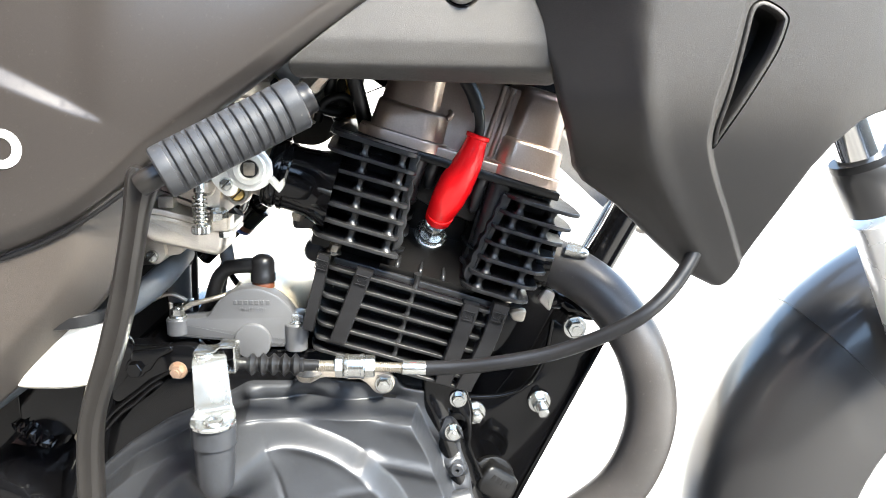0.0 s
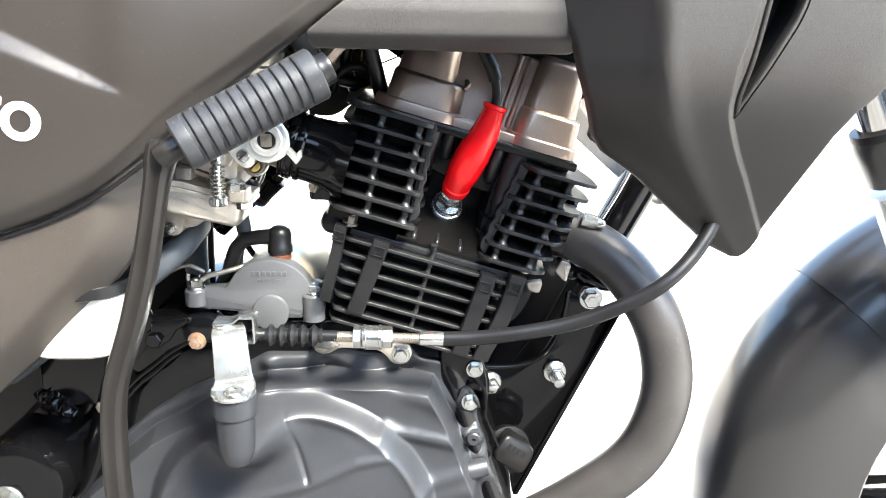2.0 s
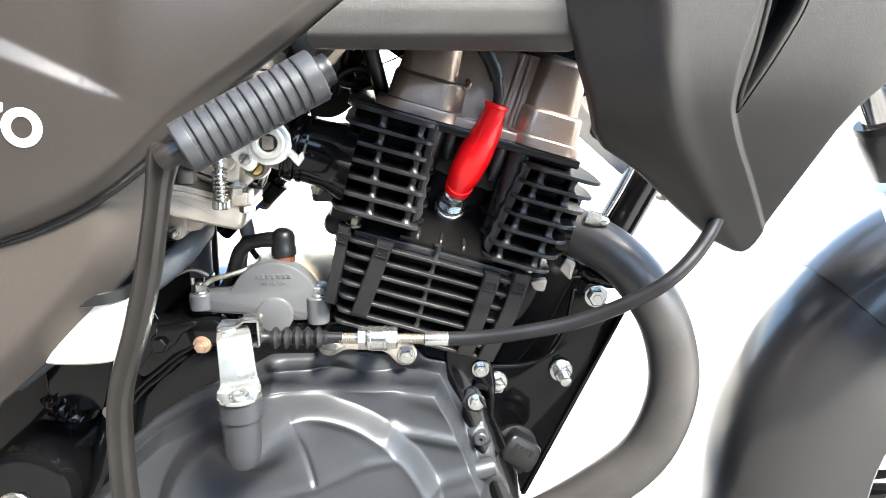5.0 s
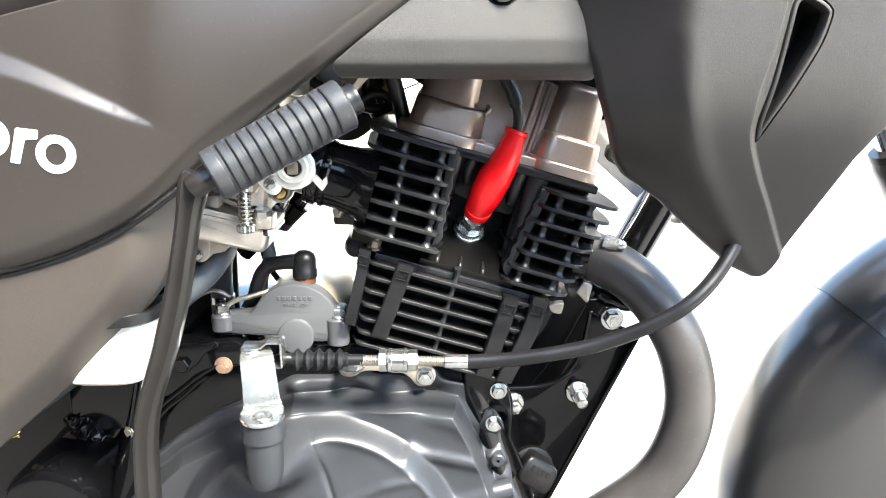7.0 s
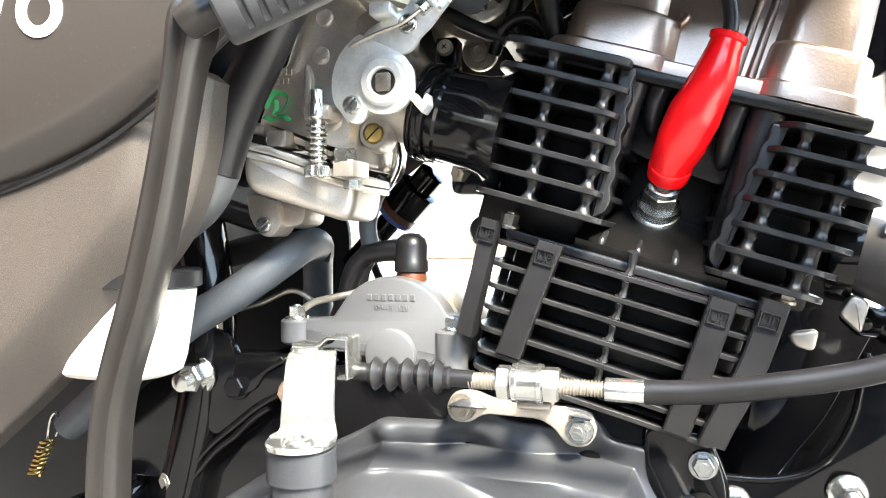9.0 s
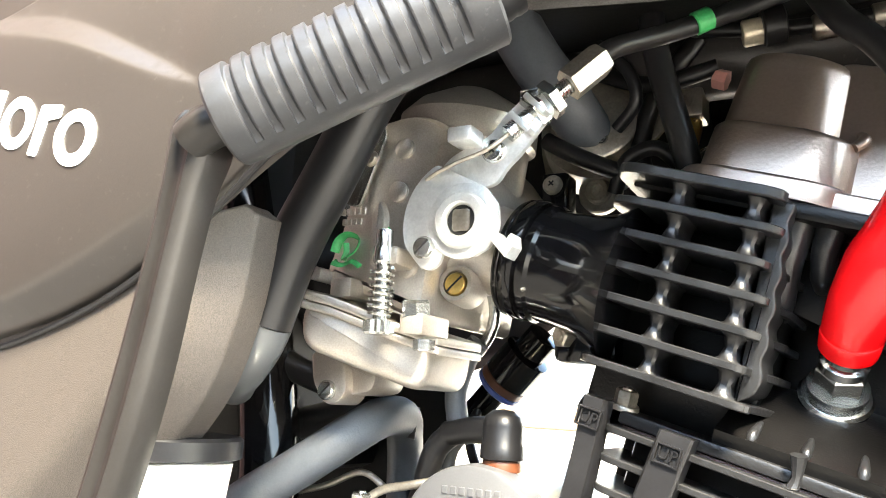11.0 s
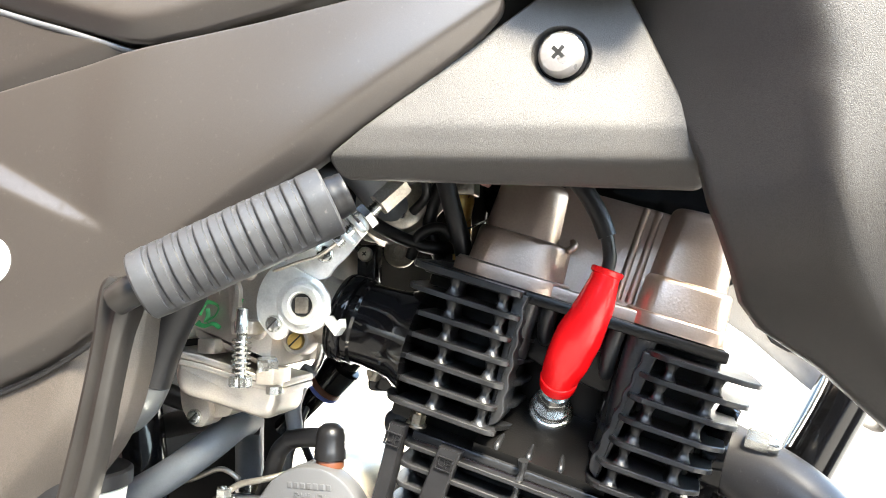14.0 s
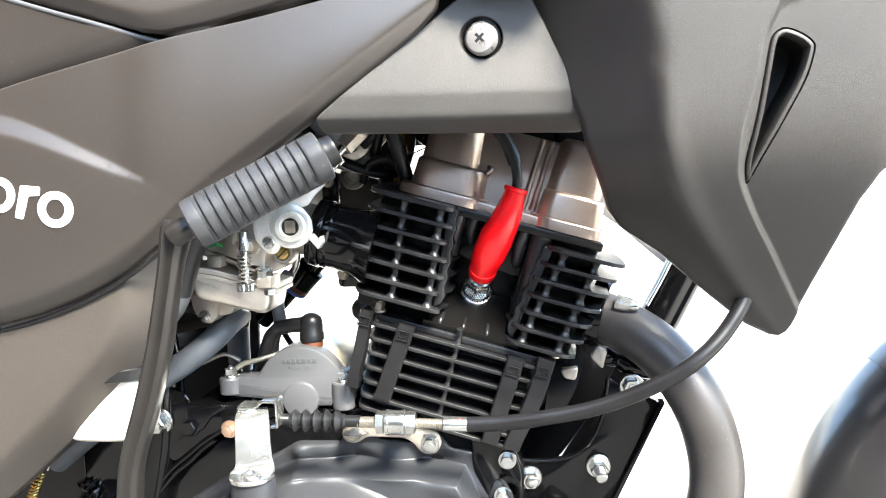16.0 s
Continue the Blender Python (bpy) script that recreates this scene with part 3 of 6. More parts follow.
slot = [(0.1625, 0.6945), (0.1600, 0.7000), (0.1592, 0.7100), (0.1625, 0.728), (0.1650, 0.742), (0.1685, 0.7645), (0.1708, 0.7756), (0.1749, 0.7801), (0.1803, 0.7808), (0.1882, 0.7773), (0.1936, 0.7728), (0.1946, 0.7676), (0.1902, 0.7521), (0.1803, 0.7325), (0.1690, 0.7100)]
slot = [(p.x, p.y) for p in spline([(*p, 0) for p in slot], 3, True)]
outline = [(0.040, 0.95), (0.0335, 0.86), (0.0306, 0.844), (0.0335, 0.823), (0.0585, 0.7625), (0.0680, 0.7398), (0.0725, 0.721), (0.0880, 0.678), (0.0965, 0.6660), (0.121, 0.6490), (0.155, 0.6185), (0.1800, 0.5975), (0.1900, 0.5925), (0.1970, 0.5890), (0.2030, 0.5885), (0.2070, 0.5915),
           (0.2095, 0.597), (0.2155, 0.626), (0.2235, 0.660), (0.2290, 0.683), (0.2360, 0.698), (0.2490, 0.7125), (0.2580, 0.7166), (0.30, 0.730), (0.325, 0.77), (0.30, 0.811), (0.2147, 0.8145), (0.1785, 0.8190), (0.1722, 0.8178), (0.1675, 0.8255), (0.160, 0.95)]
shroud = thing("tank_shroud", (0.16, 0.45, 0.70), "satin graphite tank shroud with a slim air slot", "panel")
bm = bmesh.new()
sheet(bm, outline, y_shroud, 0.012, 0.0040, 0.003, [slot])
part("moulding", bm, PLASTIC, shroud)
rim = [Vector(p) for p in slot]
if area(rim) < 0:
    rim = rim[::-1]
bm = bmesh.new()
inner = inset(rim, 0.0040)
loops = []
for l, dy in ((inset(rim, 0.0008), 0.0035), (inset(rim, 0.0009), 0.0004), (inset(rim, 0.0013), -0.0004), (inset(rim, 0.0020), -0.0008), (inset(rim, 0.0030), -0.0008), (inset(rim, 0.0036), 0.0), (inner, 0.0012), (inner, 0.0080)):
    loops.append([(p.x, y_shroud(rim[i].x, rim[i].y) + dy, p.y) for i, p in enumerate(l)])
rings(bm, loops, caps=False)
part("slot_rim", bm, PLASTIC, shroud, "raised rim round the slot")
# dark ring, puts the shade of the gap behind the rim into colour
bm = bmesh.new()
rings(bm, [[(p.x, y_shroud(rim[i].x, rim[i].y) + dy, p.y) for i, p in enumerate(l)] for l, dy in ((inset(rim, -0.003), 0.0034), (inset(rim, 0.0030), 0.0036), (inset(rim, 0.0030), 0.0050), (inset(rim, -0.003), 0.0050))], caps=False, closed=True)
part("slot_shade", bm, DARK, shroud, "dark ring standing for the shaded gap behind the slot rim")
# duct walls coloured black in place of the shade inside
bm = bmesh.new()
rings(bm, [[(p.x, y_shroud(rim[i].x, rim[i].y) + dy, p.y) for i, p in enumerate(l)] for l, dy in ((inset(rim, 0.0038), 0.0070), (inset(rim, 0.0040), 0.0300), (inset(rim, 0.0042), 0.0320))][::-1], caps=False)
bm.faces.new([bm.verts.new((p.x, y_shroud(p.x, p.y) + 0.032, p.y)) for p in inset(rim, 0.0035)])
part("slot_duct", bm, DARK, shroud, "slot duct coloured black for the shade inside")

# lower side cover
low = thing("lower_side_cover", (-0.25, 0.45, 0.6), "satin graphite lower side cover under the side panel", "panel")


LOW_EDGE = curve2([(-0.6, 0.29), (-0.40, 0.430), (-0.294, 0.518), (-0.250, 0.559), (-0.224, 0.586), (-0.210, 0.607), (-0.201, 0.636), (-0.1965, 0.668), (-0.1955, 0.70)])


def y_low(x, z):
    d, s = to_line(x, z, LOW_EDGE)
    return 0.4405 + 1.25 * bend(0.0195 - d, 0.0022) + 0.02 * (x + 0.25)


outline = [(-0.48, 0.585), (-0.36, 0.611), (-0.277, 0.630), (-0.240, 0.646), (-0.212, 0.664), (-0.200, 0.672)] + curve2([(-0.1965, 0.668), (-0.201, 0.636), (-0.210, 0.607), (-0.224, 0.586), (-0.250, 0.559), (-0.294, 0.518), (-0.40, 0.430)], 5) + [(-0.48, 0.375)]
bm = bmesh.new()
sheet(bm, outline, y_low, 0.012, 0.005, 0.0015)
part("moulding", bm, LOWPLASTIC, low)
bm = bmesh.new()
tube(bm, [(x, 0.4395, z - 0.0012) for x, z in SIDE_FOOT[2:26:3]], 0.0014, 8, 4)
part("edge_seal", bm, RUBBER, low, "black rubber seal along the seam")
duct = thing("airbox_cover", (-0.225, 0.50, 0.64), "black plastic airbox with a curved side", "panel")
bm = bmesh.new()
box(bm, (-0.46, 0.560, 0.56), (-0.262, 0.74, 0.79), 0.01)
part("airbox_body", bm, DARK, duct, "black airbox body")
bm = bmesh.new()
lathe(bm, (-0.262, 0.60, 0.665), (1, 0, 0.02), [(-0.002, 0.034), (0.004, 0.036), (0.010, 0.034), (0.016, 0.036), (0.022, 0.033), (0.034, 0.031)], 32)
part("intake_bellows", bm, RUBBER, duct, "black rubber intake bellows")

# the same panels on the far side of the bike
MID = 0.622


def far_side(src, label):
    t = thing(src.name.split(".")[0], (src.location.x, 2 * MID - src.location.y, src.location.z), label, "panel")
    for ob in [o for o in src.children if o.name.split(".")[0] in ("moulding", "tank_side")]:
        b = bmesh.new()
        vs = [b.verts.new((v.co.x, 2 * MID - v.co.y, v.co.z)) for v in ob.data.vertices]
        for f in ob.data.polygons:
            b.faces.new([vs[k] for k in f.vertices])
        part("moulding", b, ob.data.materials[0], t)
    return t


far_side(side, "satin graphite side panel on the far side")
far_shroud = far_side(shroud, "satin graphite tank shroud on the far side")
bm = bmesh.new()
lathe(bm, (0.1490, 0.762, 0.6470), (0, -1, 0), [(-0.012, 0.0125), (0.004, 0.0122), (0.007, 0.0095), (0.0072, 0.004), (0.004, 0.003)], 24)
part("bush", bm, RUBBER, far_shroud, "black rubber bush")
far_side(tri, "grained charcoal frame cover on the far side")
far_side(tank, "satin graphite tank side on the far side")

# ---- front wheel, fender and fork ----
WX, WZ, WY = 0.527, 0.344, 0.625


def arc_shell(bm, profile, a0, a1, n=28):
    rows = []
    full = profile + [(r - 0.003, 2 * WY - y) for r, y in profile[::-1][0:0]]
    both = full + [(r, 2 * WY - y) for r, y in full[::-1][1:]]
    back = [(r - 0.0035, WY + (y - WY) * 0.955) for r, y in both[::-1]]
    ring = both + back
    for i in range(n + 1):
        a = radians(a0 + (a1 - a0) * i / n)
        rows.append([(WX + r * math.cos(a), y, WZ + r * math.sin(a)) for r, y in ring])
    return rings(bm, rows)


fender = thing("front_fender", (WX, WY, WZ), "satin black front fender with a deep side skirt", "fender")
PROF = [(0.186, 0.5545), (0.215, 0.5555), (0.238, 0.5575), (0.252, 0.5610), (0.269, 0.5685), (0.284, 0.580), (0.2935, 0.597), (0.2985, 0.625)]
bm = bmesh.new()
arc_shell(bm, PROF, 137, 205)
part("rear_skirt", bm, FENDER, fender)
bm = bmesh.new()
arc_shell(bm, [(r + 0.002, y - 0.0015 if y < WY else y) for r, y in PROF], 60, 137.6)
part("crown", bm, FENDER, fender, "crown section")
wheel = thing("motorcycle_wheel", (WX, WY, 0), "black front wheel with a road tyre", "wheel")
bm = bmesh.new()
n, m = 64, 14
rings(bm, [[(WX + (0.247 + 0.040 * math.cos(2 * math.pi * j / m)) * math.cos(2 * math.pi * i / n), WY + 0.043 * math.sin(2 * math.pi * j / m), WZ + (0.247 + 0.040 * math.cos(2 * math.pi * j / m)) * math.sin(2 * math.pi * i / n)) for j in range(m)] for i in range(n)], closed=True)
part("tyre", bm, TYRE, wheel)
bm = bmesh.new()
rings(bm, [[(WX + r * math.cos(2 * math.pi * i / n), WY + y, WZ + r * math.sin(2 * math.pi * i / n)) for r, y in ((0.222, -0.028), (0.208, -0.026), (0.195, -0.01), (0.195, 0.01), (0.208, 0.026), (0.222, 0.028))] for i in range(n)], closed=True)
rim_part = part("rim", bm, GLOSS, wheel)
for k in range(5):
    a = radians(40 + 72 * k)
    bm = bmesh.new()
    tube(bm, [(WX + r * math.cos(a), WY, WZ + r * math.sin(a)) for r in (0.02, 0.11, 0.200)], [0.020, 0.013, 0.016], 10, 4, 0.7)
    part("spoke", bm, GLOSS, wheel)
bm = bmesh.new()
lathe(bm, (WX, WY - 0.045, WZ), (0, 1, 0), [(0, 0.03), (0.01, 0.035), (0.08, 0.035), (0.09, 0.03)], 24)
part("hub", bm, GLOSS, wheel)
for sgn in (-1,):
    fork = thing("fork_leg", (WX, WY + sgn * 0.075, WZ), "telescopic fork leg, chromed tube over a silver slider", "fork leg")
    yy = WY + sgn * 0.085
    ax = Vector((-0.42, 0, 0.907)).normalized()
    foot = Vector((0.3155, yy, 0.6625))
    bm = bmesh.new()
    lathe(bm, foot - ax * 0.34, ax, [(0, 0.014), (0.02, 0.021), (0.28, 0.0212), (0.312, 0.0212)], 24)
    part("slider", bm, SILVER, fork, "silver fork slider")
    bm = bmesh.new()
    lathe(bm, foot - ax * 0.020, ax, [(0, 0.0213), (0.002, 0.0222), (0.022, 0.0236), (0.032, 0.0242), (0.038, 0.0225)], 24)
    part("seal_housing", bm, FENDER, fork, "black seal housing")
    bm = bmesh.new()
    lathe(bm, foot + ax * 0.014, ax, [(0, 0.0225), (0.004, 0.0232), (0.008, 0.0225), (0.0082, 0.018)], 24)
    part("dust_seal", bm, RUBBER, fork)
    bm = bmesh.new()
    lathe(bm, foot + ax * 0.02, ax, [(0, 0.0165), (0.125, 0.0165)], 24)
    part("stanchion", bm, CHROME, fork)

# ---- frame ----
frame_thing = thing("motorcycle_chassis", (0.1, 0.62, 0.3), "gloss black tubular steel motorcycle frame", "frame")
bm = bmesh.new()
tube(bm, [(0.262, 0.66, 0.80), (0.210, 0.680, 0.690), (0.1700, 0.684, 0.610), (0.1300, 0.684, 0.532), (0.0830, 0.684, 0.446), (0.000, 0.684, 0.30), (-0.06, 0.684, 0.255)], 0.0180, 22, 8)
part("down_tube", bm, GLOSS, frame_thing)
bm = bmesh.new()
tube(bm, [(0.215, 0.622, 0.795), (0.05, 0.622, 0.775), (-0.12, 0.622, 0.772), (-0.20, 0.622, 0.770), (-0.30, 0.622, 0.72)], 0.019, 18, 8)
part("top_tube", bm, PIPE, frame_thing)
bm = bmesh.new()
tube(bm, [(-0.30, 0.560, 0.735), (-0.262, 0.556, 0.60), (-0.255, 0.552, 0.52), (-0.28, 0.552, 0.42), (-0.31, 0.552, 0.34)], 0.015, 14, 8)
part("seat_tube", bm, GLOSS, frame_thing)
mount = soft([(0.012, 0.470), (0.027, 0.4728), (0.043, 0.4715), (0.0571, 0.4735), (0.0711, 0.4788), (0.0821, 0.4902), (0.0897, 0.5068), (0.0932, 0.5249), (0.0951, 0.5400), (0.108, 0.5330), (0.1345, 0.5205), (0.1315, 0.514), (0.055, 0.352), (0.030, 0.352), (0.006, 0.430)], 0.004)
bm = bmesh.new()
plate(bm, mount, 0.5905, 0.5945, 0.001)
part("mount_plate", bm, GLOSS, frame_thing, "gloss black engine mount plate")
# bead shaped to give the plate edge its highlight
bm = bmesh.new()
tube(bm, [(x, 0.5915, z) for x, z in ((0.020, 0.4722), (0.0430, 0.4716), (0.0571, 0.4735), (0.0711, 0.4788), (0.0821, 0.4902), (0.0897, 0.5068), (0.0932, 0.5249), (0.0951, 0.5395))], 0.0021, 12, 6)
part("highlight_bead", bm, GLOSS, frame_thing, "bead added on the mount plate edge to catch a highlight")
bm = bmesh.new()
plate(bm, [(0.1345, 0.5205), (0.1385, 0.5205), (0.0590, 0.352), (0.055, 0.352)], 0.5875, 0.60, 0.0006)
part("mount_rib", bm, GLOSS, frame_thing, "turned edge of the mount plate")
# highlight along the down tube, made as a thin bright strip
bm = bmesh.new()
tube(bm, [(0.186, 0.6700, 0.690), (0.1560, 0.6690, 0.620), (0.1370, 0.6690, 0.584)], [0.0016, 0.0018, 0.0016], 8, 4)
part("tube_highlight", bm, ZINC, frame_thing, "bright strip standing in for the down tube's highlight")
# added plate that stands for the dark gap right of the barrel
bm = bmesh.new()
plate(bm, soft([(0.020, 0.470), (0.040, 0.545), (0.058, 0.575), (0.100, 0.572), (0.112, 0.550), (0.085, 0.495), (0.045, 0.44), (0.030, 0.40)], 0.006), 0.640, 0.644, 0.001)
part("gap_fill", bm, GLOSS, frame_thing, "gloss black sheet added to fill the dark gap beside the barrel")
bm = bmesh.new()
rng = random.Random(11)
tube(bm, [(0.086 + 0.009 * i, 0.603 - 0.002 * abs(i - 2), 0.5585 - 0.0035 * i + rng.uniform(-0.0015, 0.0015)) for i in range(6)], [0.004, 0.0085, 0.0075, 0.009, 0.007, 0.004], 12, 4)
part("weld_lump", bm, GLOSS, frame_thing, "lumpy painted weld")

# added dark sheet, hides bright background below the side cover
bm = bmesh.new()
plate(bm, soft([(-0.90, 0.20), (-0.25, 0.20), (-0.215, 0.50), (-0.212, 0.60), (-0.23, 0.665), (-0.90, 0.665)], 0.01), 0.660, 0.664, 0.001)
part("rear_backing", bm, DARK, frame_thing, "black sheet added to block bright background at lower left")

# added dark sheet in place of the shade behind the valve cover
bm = bmesh.new()
plate(bm, soft([(-0.070, 0.800), (-0.064, 0.735), (-0.03, 0.712), (0.02, 0.700), (0.085, 0.680), (0.125, 0.695), (0.16, 0.800)], 0.008), 0.668, 0.671, 0.001)
part("head_backing", bm, GLOSS, frame_thing, "dark sheet added behind the valve cover for the shade there")

# ---- exhaust ----
exhaust = thing("exhaust_pipe", (0.13, 0.56, 0.4), "satin black exhaust header pipe with scuff marks", "exhaust pipe")
bm = bmesh.new()
tube(bm, [(0.060, 0.600, 0.599), (0.090, 0.592, 0.590), (0.128, 0.572, 0.570), (0.155, 0.557, 0.535), (0.1675, 0.549, 0.494), (0.1655, 0.545, 0.455), (0.148, 0.545, 0.414), (0.112, 0.548, 0.380), (0.055, 0.555, 0.340), (-0.05, 0.56, 0.285), (-0.2, 0.56, 0.24)], 0.0198, 28, 10)
part("header", bm, PIPE, exhaust)
bm = bmesh.new()
lathe(bm, (0.094, 0.593, 0.590), (-0.93, 0.25, 0.22), [(0, 0.0198), (0.0, 0.026), (0.006, 0.027), (0.012, 0.027), (0.014, 0.02)], 24)
part("collar", bm, GLOSS, exhaust)

# ---- crankcase and clutch cover ----
case = thing("crankcase", (-0.14, 0.62, 0.25), "gloss black engine crankcase", "engine case")
bm = bmesh.new()
outline = soft([(-0.325, 0.30), (-0.325, 0.41), (-0.268, 0.470), (-0.262, 0.505), (-0.235, 0.530), (-0.19, 0.528), (-0.095, 0.528), (-0.085, 0.535), (0.012, 0.507), (0.024, 0.492), (0.026, 0.455), (0.050, 0.380), (0.055, 0.26), (-0.05, 0.22), (-0.27, 0.22)], 0.012)
plate(bm, outline, 0.552, 0.72, 0.004)
part("case_half", bm, GLOSS, case)
bm = bmesh.new()
plate(bm, soft([(-0.262, 0.498), (-0.240, 0.533), (-0.185, 0.5335), (-0.175, 0.520), (-0.182, 0.512), (-0.215, 0.508), (-0.245, 0.485)], 0.006), 0.542, 0.56, 0.003)
part("case_ear", bm, GLOSS, case)
bm = bmesh.new()
pillow(bm, soft([(-0.231, 0.529), (-0.202, 0.534), (-0.2, 0.53), (-0.212, 0.523), (-0.218, 0.514), (-0.228, 0.51), (-0.235, 0.508), (-0.233, 0.519)], 0.002), 0.5395, 0.545, 0.0012)
part("raised_panel", bm, GLOSS, case)
for run in ([(-0.29, 0.412), (-0.281, 0.433), (-0.263, 0.456), (-0.245, 0.477), (-0.232, 0.487), (-0.22, 0.498), (-0.211, 0.504)], [(-0.262, 0.464), (-0.248, 0.48), (-0.232, 0.493), (-0.218, 0.504), (-0.201, 0.514)]):
    bm = bmesh.new()
    tube(bm, [(x, 0.5425, z) for x, z in run], 0.0019, 10, 6)
    part("casting_bead", bm, GLOSS, case)
bm = bmesh.new()
sheet(bm, soft([(-0.012, 0.508), (0.018, 0.506), (0.028, 0.480), (0.026, 0.45), (0.046, 0.40), (0.050, 0.36), (0.02, 0.36), (-0.01, 0.45)], 0.006), lambda x, z: 0.545 + 0.003 * math.sin(x * 260 + z * 90) * step(0.5, 0.47, z), 0.02, 0.004, 0.003)
part("case_edge", bm, GLOSS, case)

RX, RZ, RR = -0.125, 0.368, 0.107


def y_clutch(x, z):
    r = math.hypot(x - RX, z - RZ)
    d, s = to_line(x, z, [(-0.330, 0.360), (-0.295, 0.403), (-0.241, 0.450), (-0.190, 0.478), (-0.147, 0.500), (-0.053, 0.499), (-0.010, 0.494), (0.008, 0.456), (0.030, 0.40), (0.045, 0.30)])
    y = 0.546 - 0.025 * step(0.009, 0.017, d)
    # the round clutch dome with its shoulder
    y -= 0.021 * step(RR + 0.008, RR - 0.006, r)
    y -= 0.004 * step(RR - 0.005, 0.03, r)
    # a slanting facet across the dome
    d3, s3 = to_line(x, z, [(-0.30, 0.375), (-0.209, 0.392), (-0.148, 0.406), (-0.109, 0.417), (-0.074, 0.4325), (-0.040, 0.439)])
    inside = step(RR + 0.002, RR - 0.012, r)
    y += inside * (0.0045 * step(-0.001, 0.030, d3 * s3) - 0.0022 * math.exp(-(d3 / 0.004) ** 2))
    # short seam on the shoulder
    d4, s4 = to_line(x, z, [(-0.127, 0.475), (-0.110, 0.420)])
    y += 0.0016 * math.exp(-(d4 / 0.0022) ** 2) * step(RR + 0.012, RR, r)
    # raised ribs above and beside the dome
    for run, wide, high in (([(-0.144, 0.4955), (-0.110, 0.4955), (-0.085, 0.492), (-0.053, 0.4865), (-0.020, 0.474), (0.004, 0.459)], 0.0048, 0.0055), ([(-0.054, 0.4525), (-0.040, 0.4475), (0.010, 0.436)], 0.0035, 0.006), ([(-0.052, 0.4525), (-0.040, 0.434), (-0.022, 0.405)], 0.0035, 0.004),
                            ([(-0.020, 0.405), (0.004, 0.412), (0.020, 0.416)], 0.004, 0.007), ([(-0.022, 0.390), (0.005, 0.398), (0.028, 0.398)], 0.006, 0.008), ([(-0.147, 0.470), (-0.142, 0.488), (-0.144, 0.4955)], 0.004, 0.004), ([(-0.300, 0.398), (-0.245, 0.446), (-0.19, 0.474)], 0.004, 0.003)):
        dd, ss = to_line(x, z, run)
        y -= 0.62 * high * math.exp(-(dd / (wide * 1.6)) ** 2)
    # bosses for the bolts
    for ax, az in ((0.012, 0.464), (0.015, 0.433)):
        y -= 0.004 * step(0.012, 0.007, math.hypot(x - ax, z - az))
    # mound that carries the shaft boss
    y -= 0.054 * math.exp(-((x + 0.1510) / 0.0215) ** 2 - ((z - 0.462) / (0.020 if z < 0.462 else 0.011)) ** 2)
    # dip under each top bolt
    for ax, az in ((-0.040, 0.487), (-0.100, 0.490)):
        y += 0.009 * math.exp(-((x - ax) ** 2 / 0.00022 + (z - az) ** 2 / 0.00006))
    return y


clutch = thing("clutch_cover", (-0.14, 0.53, 0.28), "satin black clutch cover with a round dome and ribs", "engine cover")
bm = bmesh.new()
outline = soft([(-0.345, 0.330), (-0.318, 0.376), (-0.295, 0.4035), (-0.241, 0.4505), (-0.208, 0.472), (-0.182, 0.483), (-0.160, 0.494), (-0.147, 0.5015), (-0.112, 0.5015), (-0.109, 0.512), (-0.098, 0.518), (-0.089, 0.512), (-0.082, 0.5055), (-0.056, 0.503), (-0.050, 0.510), (-0.040, 0.512), (-0.032, 0.506), (-0.028, 0.498), (-0.010, 0.4955),
                (0.000, 0.474), (0.010, 0.475), (0.020, 0.466), (0.018, 0.452), (0.021, 0.440), (0.026, 0.428), (0.030, 0.405), (0.040, 0.385), (0.046, 0.36), (0.046, 0.30), (-0.03, 0.245), (-0.20, 0.235), (-0.32, 0.27)], 0.004, 3)
sheet(bm, outline, y_clutch, 0.012, 0.0030, 0.003)
part("cover_casting", bm, COVER, clutch)
bm = bmesh.new()
lathe(bm, (-0.1510, 0.4600, 0.452), (0, 0, 1), [(0.006, 0.0085), (0.011, 0.0110), (0.016, 0.0122), (0.030, 0.0131), (0.042, 0.0132), (0.0425, 0.0149), (0.0555, 0.0149), (0.057, 0.0137), (0.057, 0.006)], 28)
part("shaft_boss", bm, COVER, clutch, "upright boss that carries the clutch shaft")

FACE = (0, -1, 0)
for nm, at, m in (("a", (-0.042, 0.5415, 0.5035), ZINC), ("b", (-0.101, 0.5415, 0.5115), WORNZINC), ("c", (0.012, 0.5385, 0.4650), ZINC), ("d", (0.0155, 0.5445, 0.4900), ZINC)):
    bolt("flange_bolt", at, (0, -1, 0.05), 0.0088, 0.0055, m, clutch, 0.0072)
bolt("flange_bolt", (-0.198, 0.543, 0.5135), FACE, 0.0088, 0.0055, COPPERY, clutch, 0.0072, label="copper-stained flange bolt")
bolt("flange_bolt", (-0.273, 0.545, 0.459), (-0.3, -1, 0), 0.0088, 0.0055, WORNZINC, clutch, 0.0072)
bm = bmesh.new()
lathe(bm, (0.0155, 0.546, 0.4335), FACE, [(0, 0.0055), (0.010, 0.0055), (0.011, 0.0045), (0.011, 0.0015), (0.008, 0.001)], 20)
part("dowel", bm, COVER, clutch)
bm = bmesh.new()
tube(bm, [(-0.012, 0.537, 0.402), (0.008, 0.535, 0.406), (0.026, 0.538, 0.409)], [0.008, 0.0085, 0.0075], 14, 5)
part("side_boss", bm, COVER, clutch)
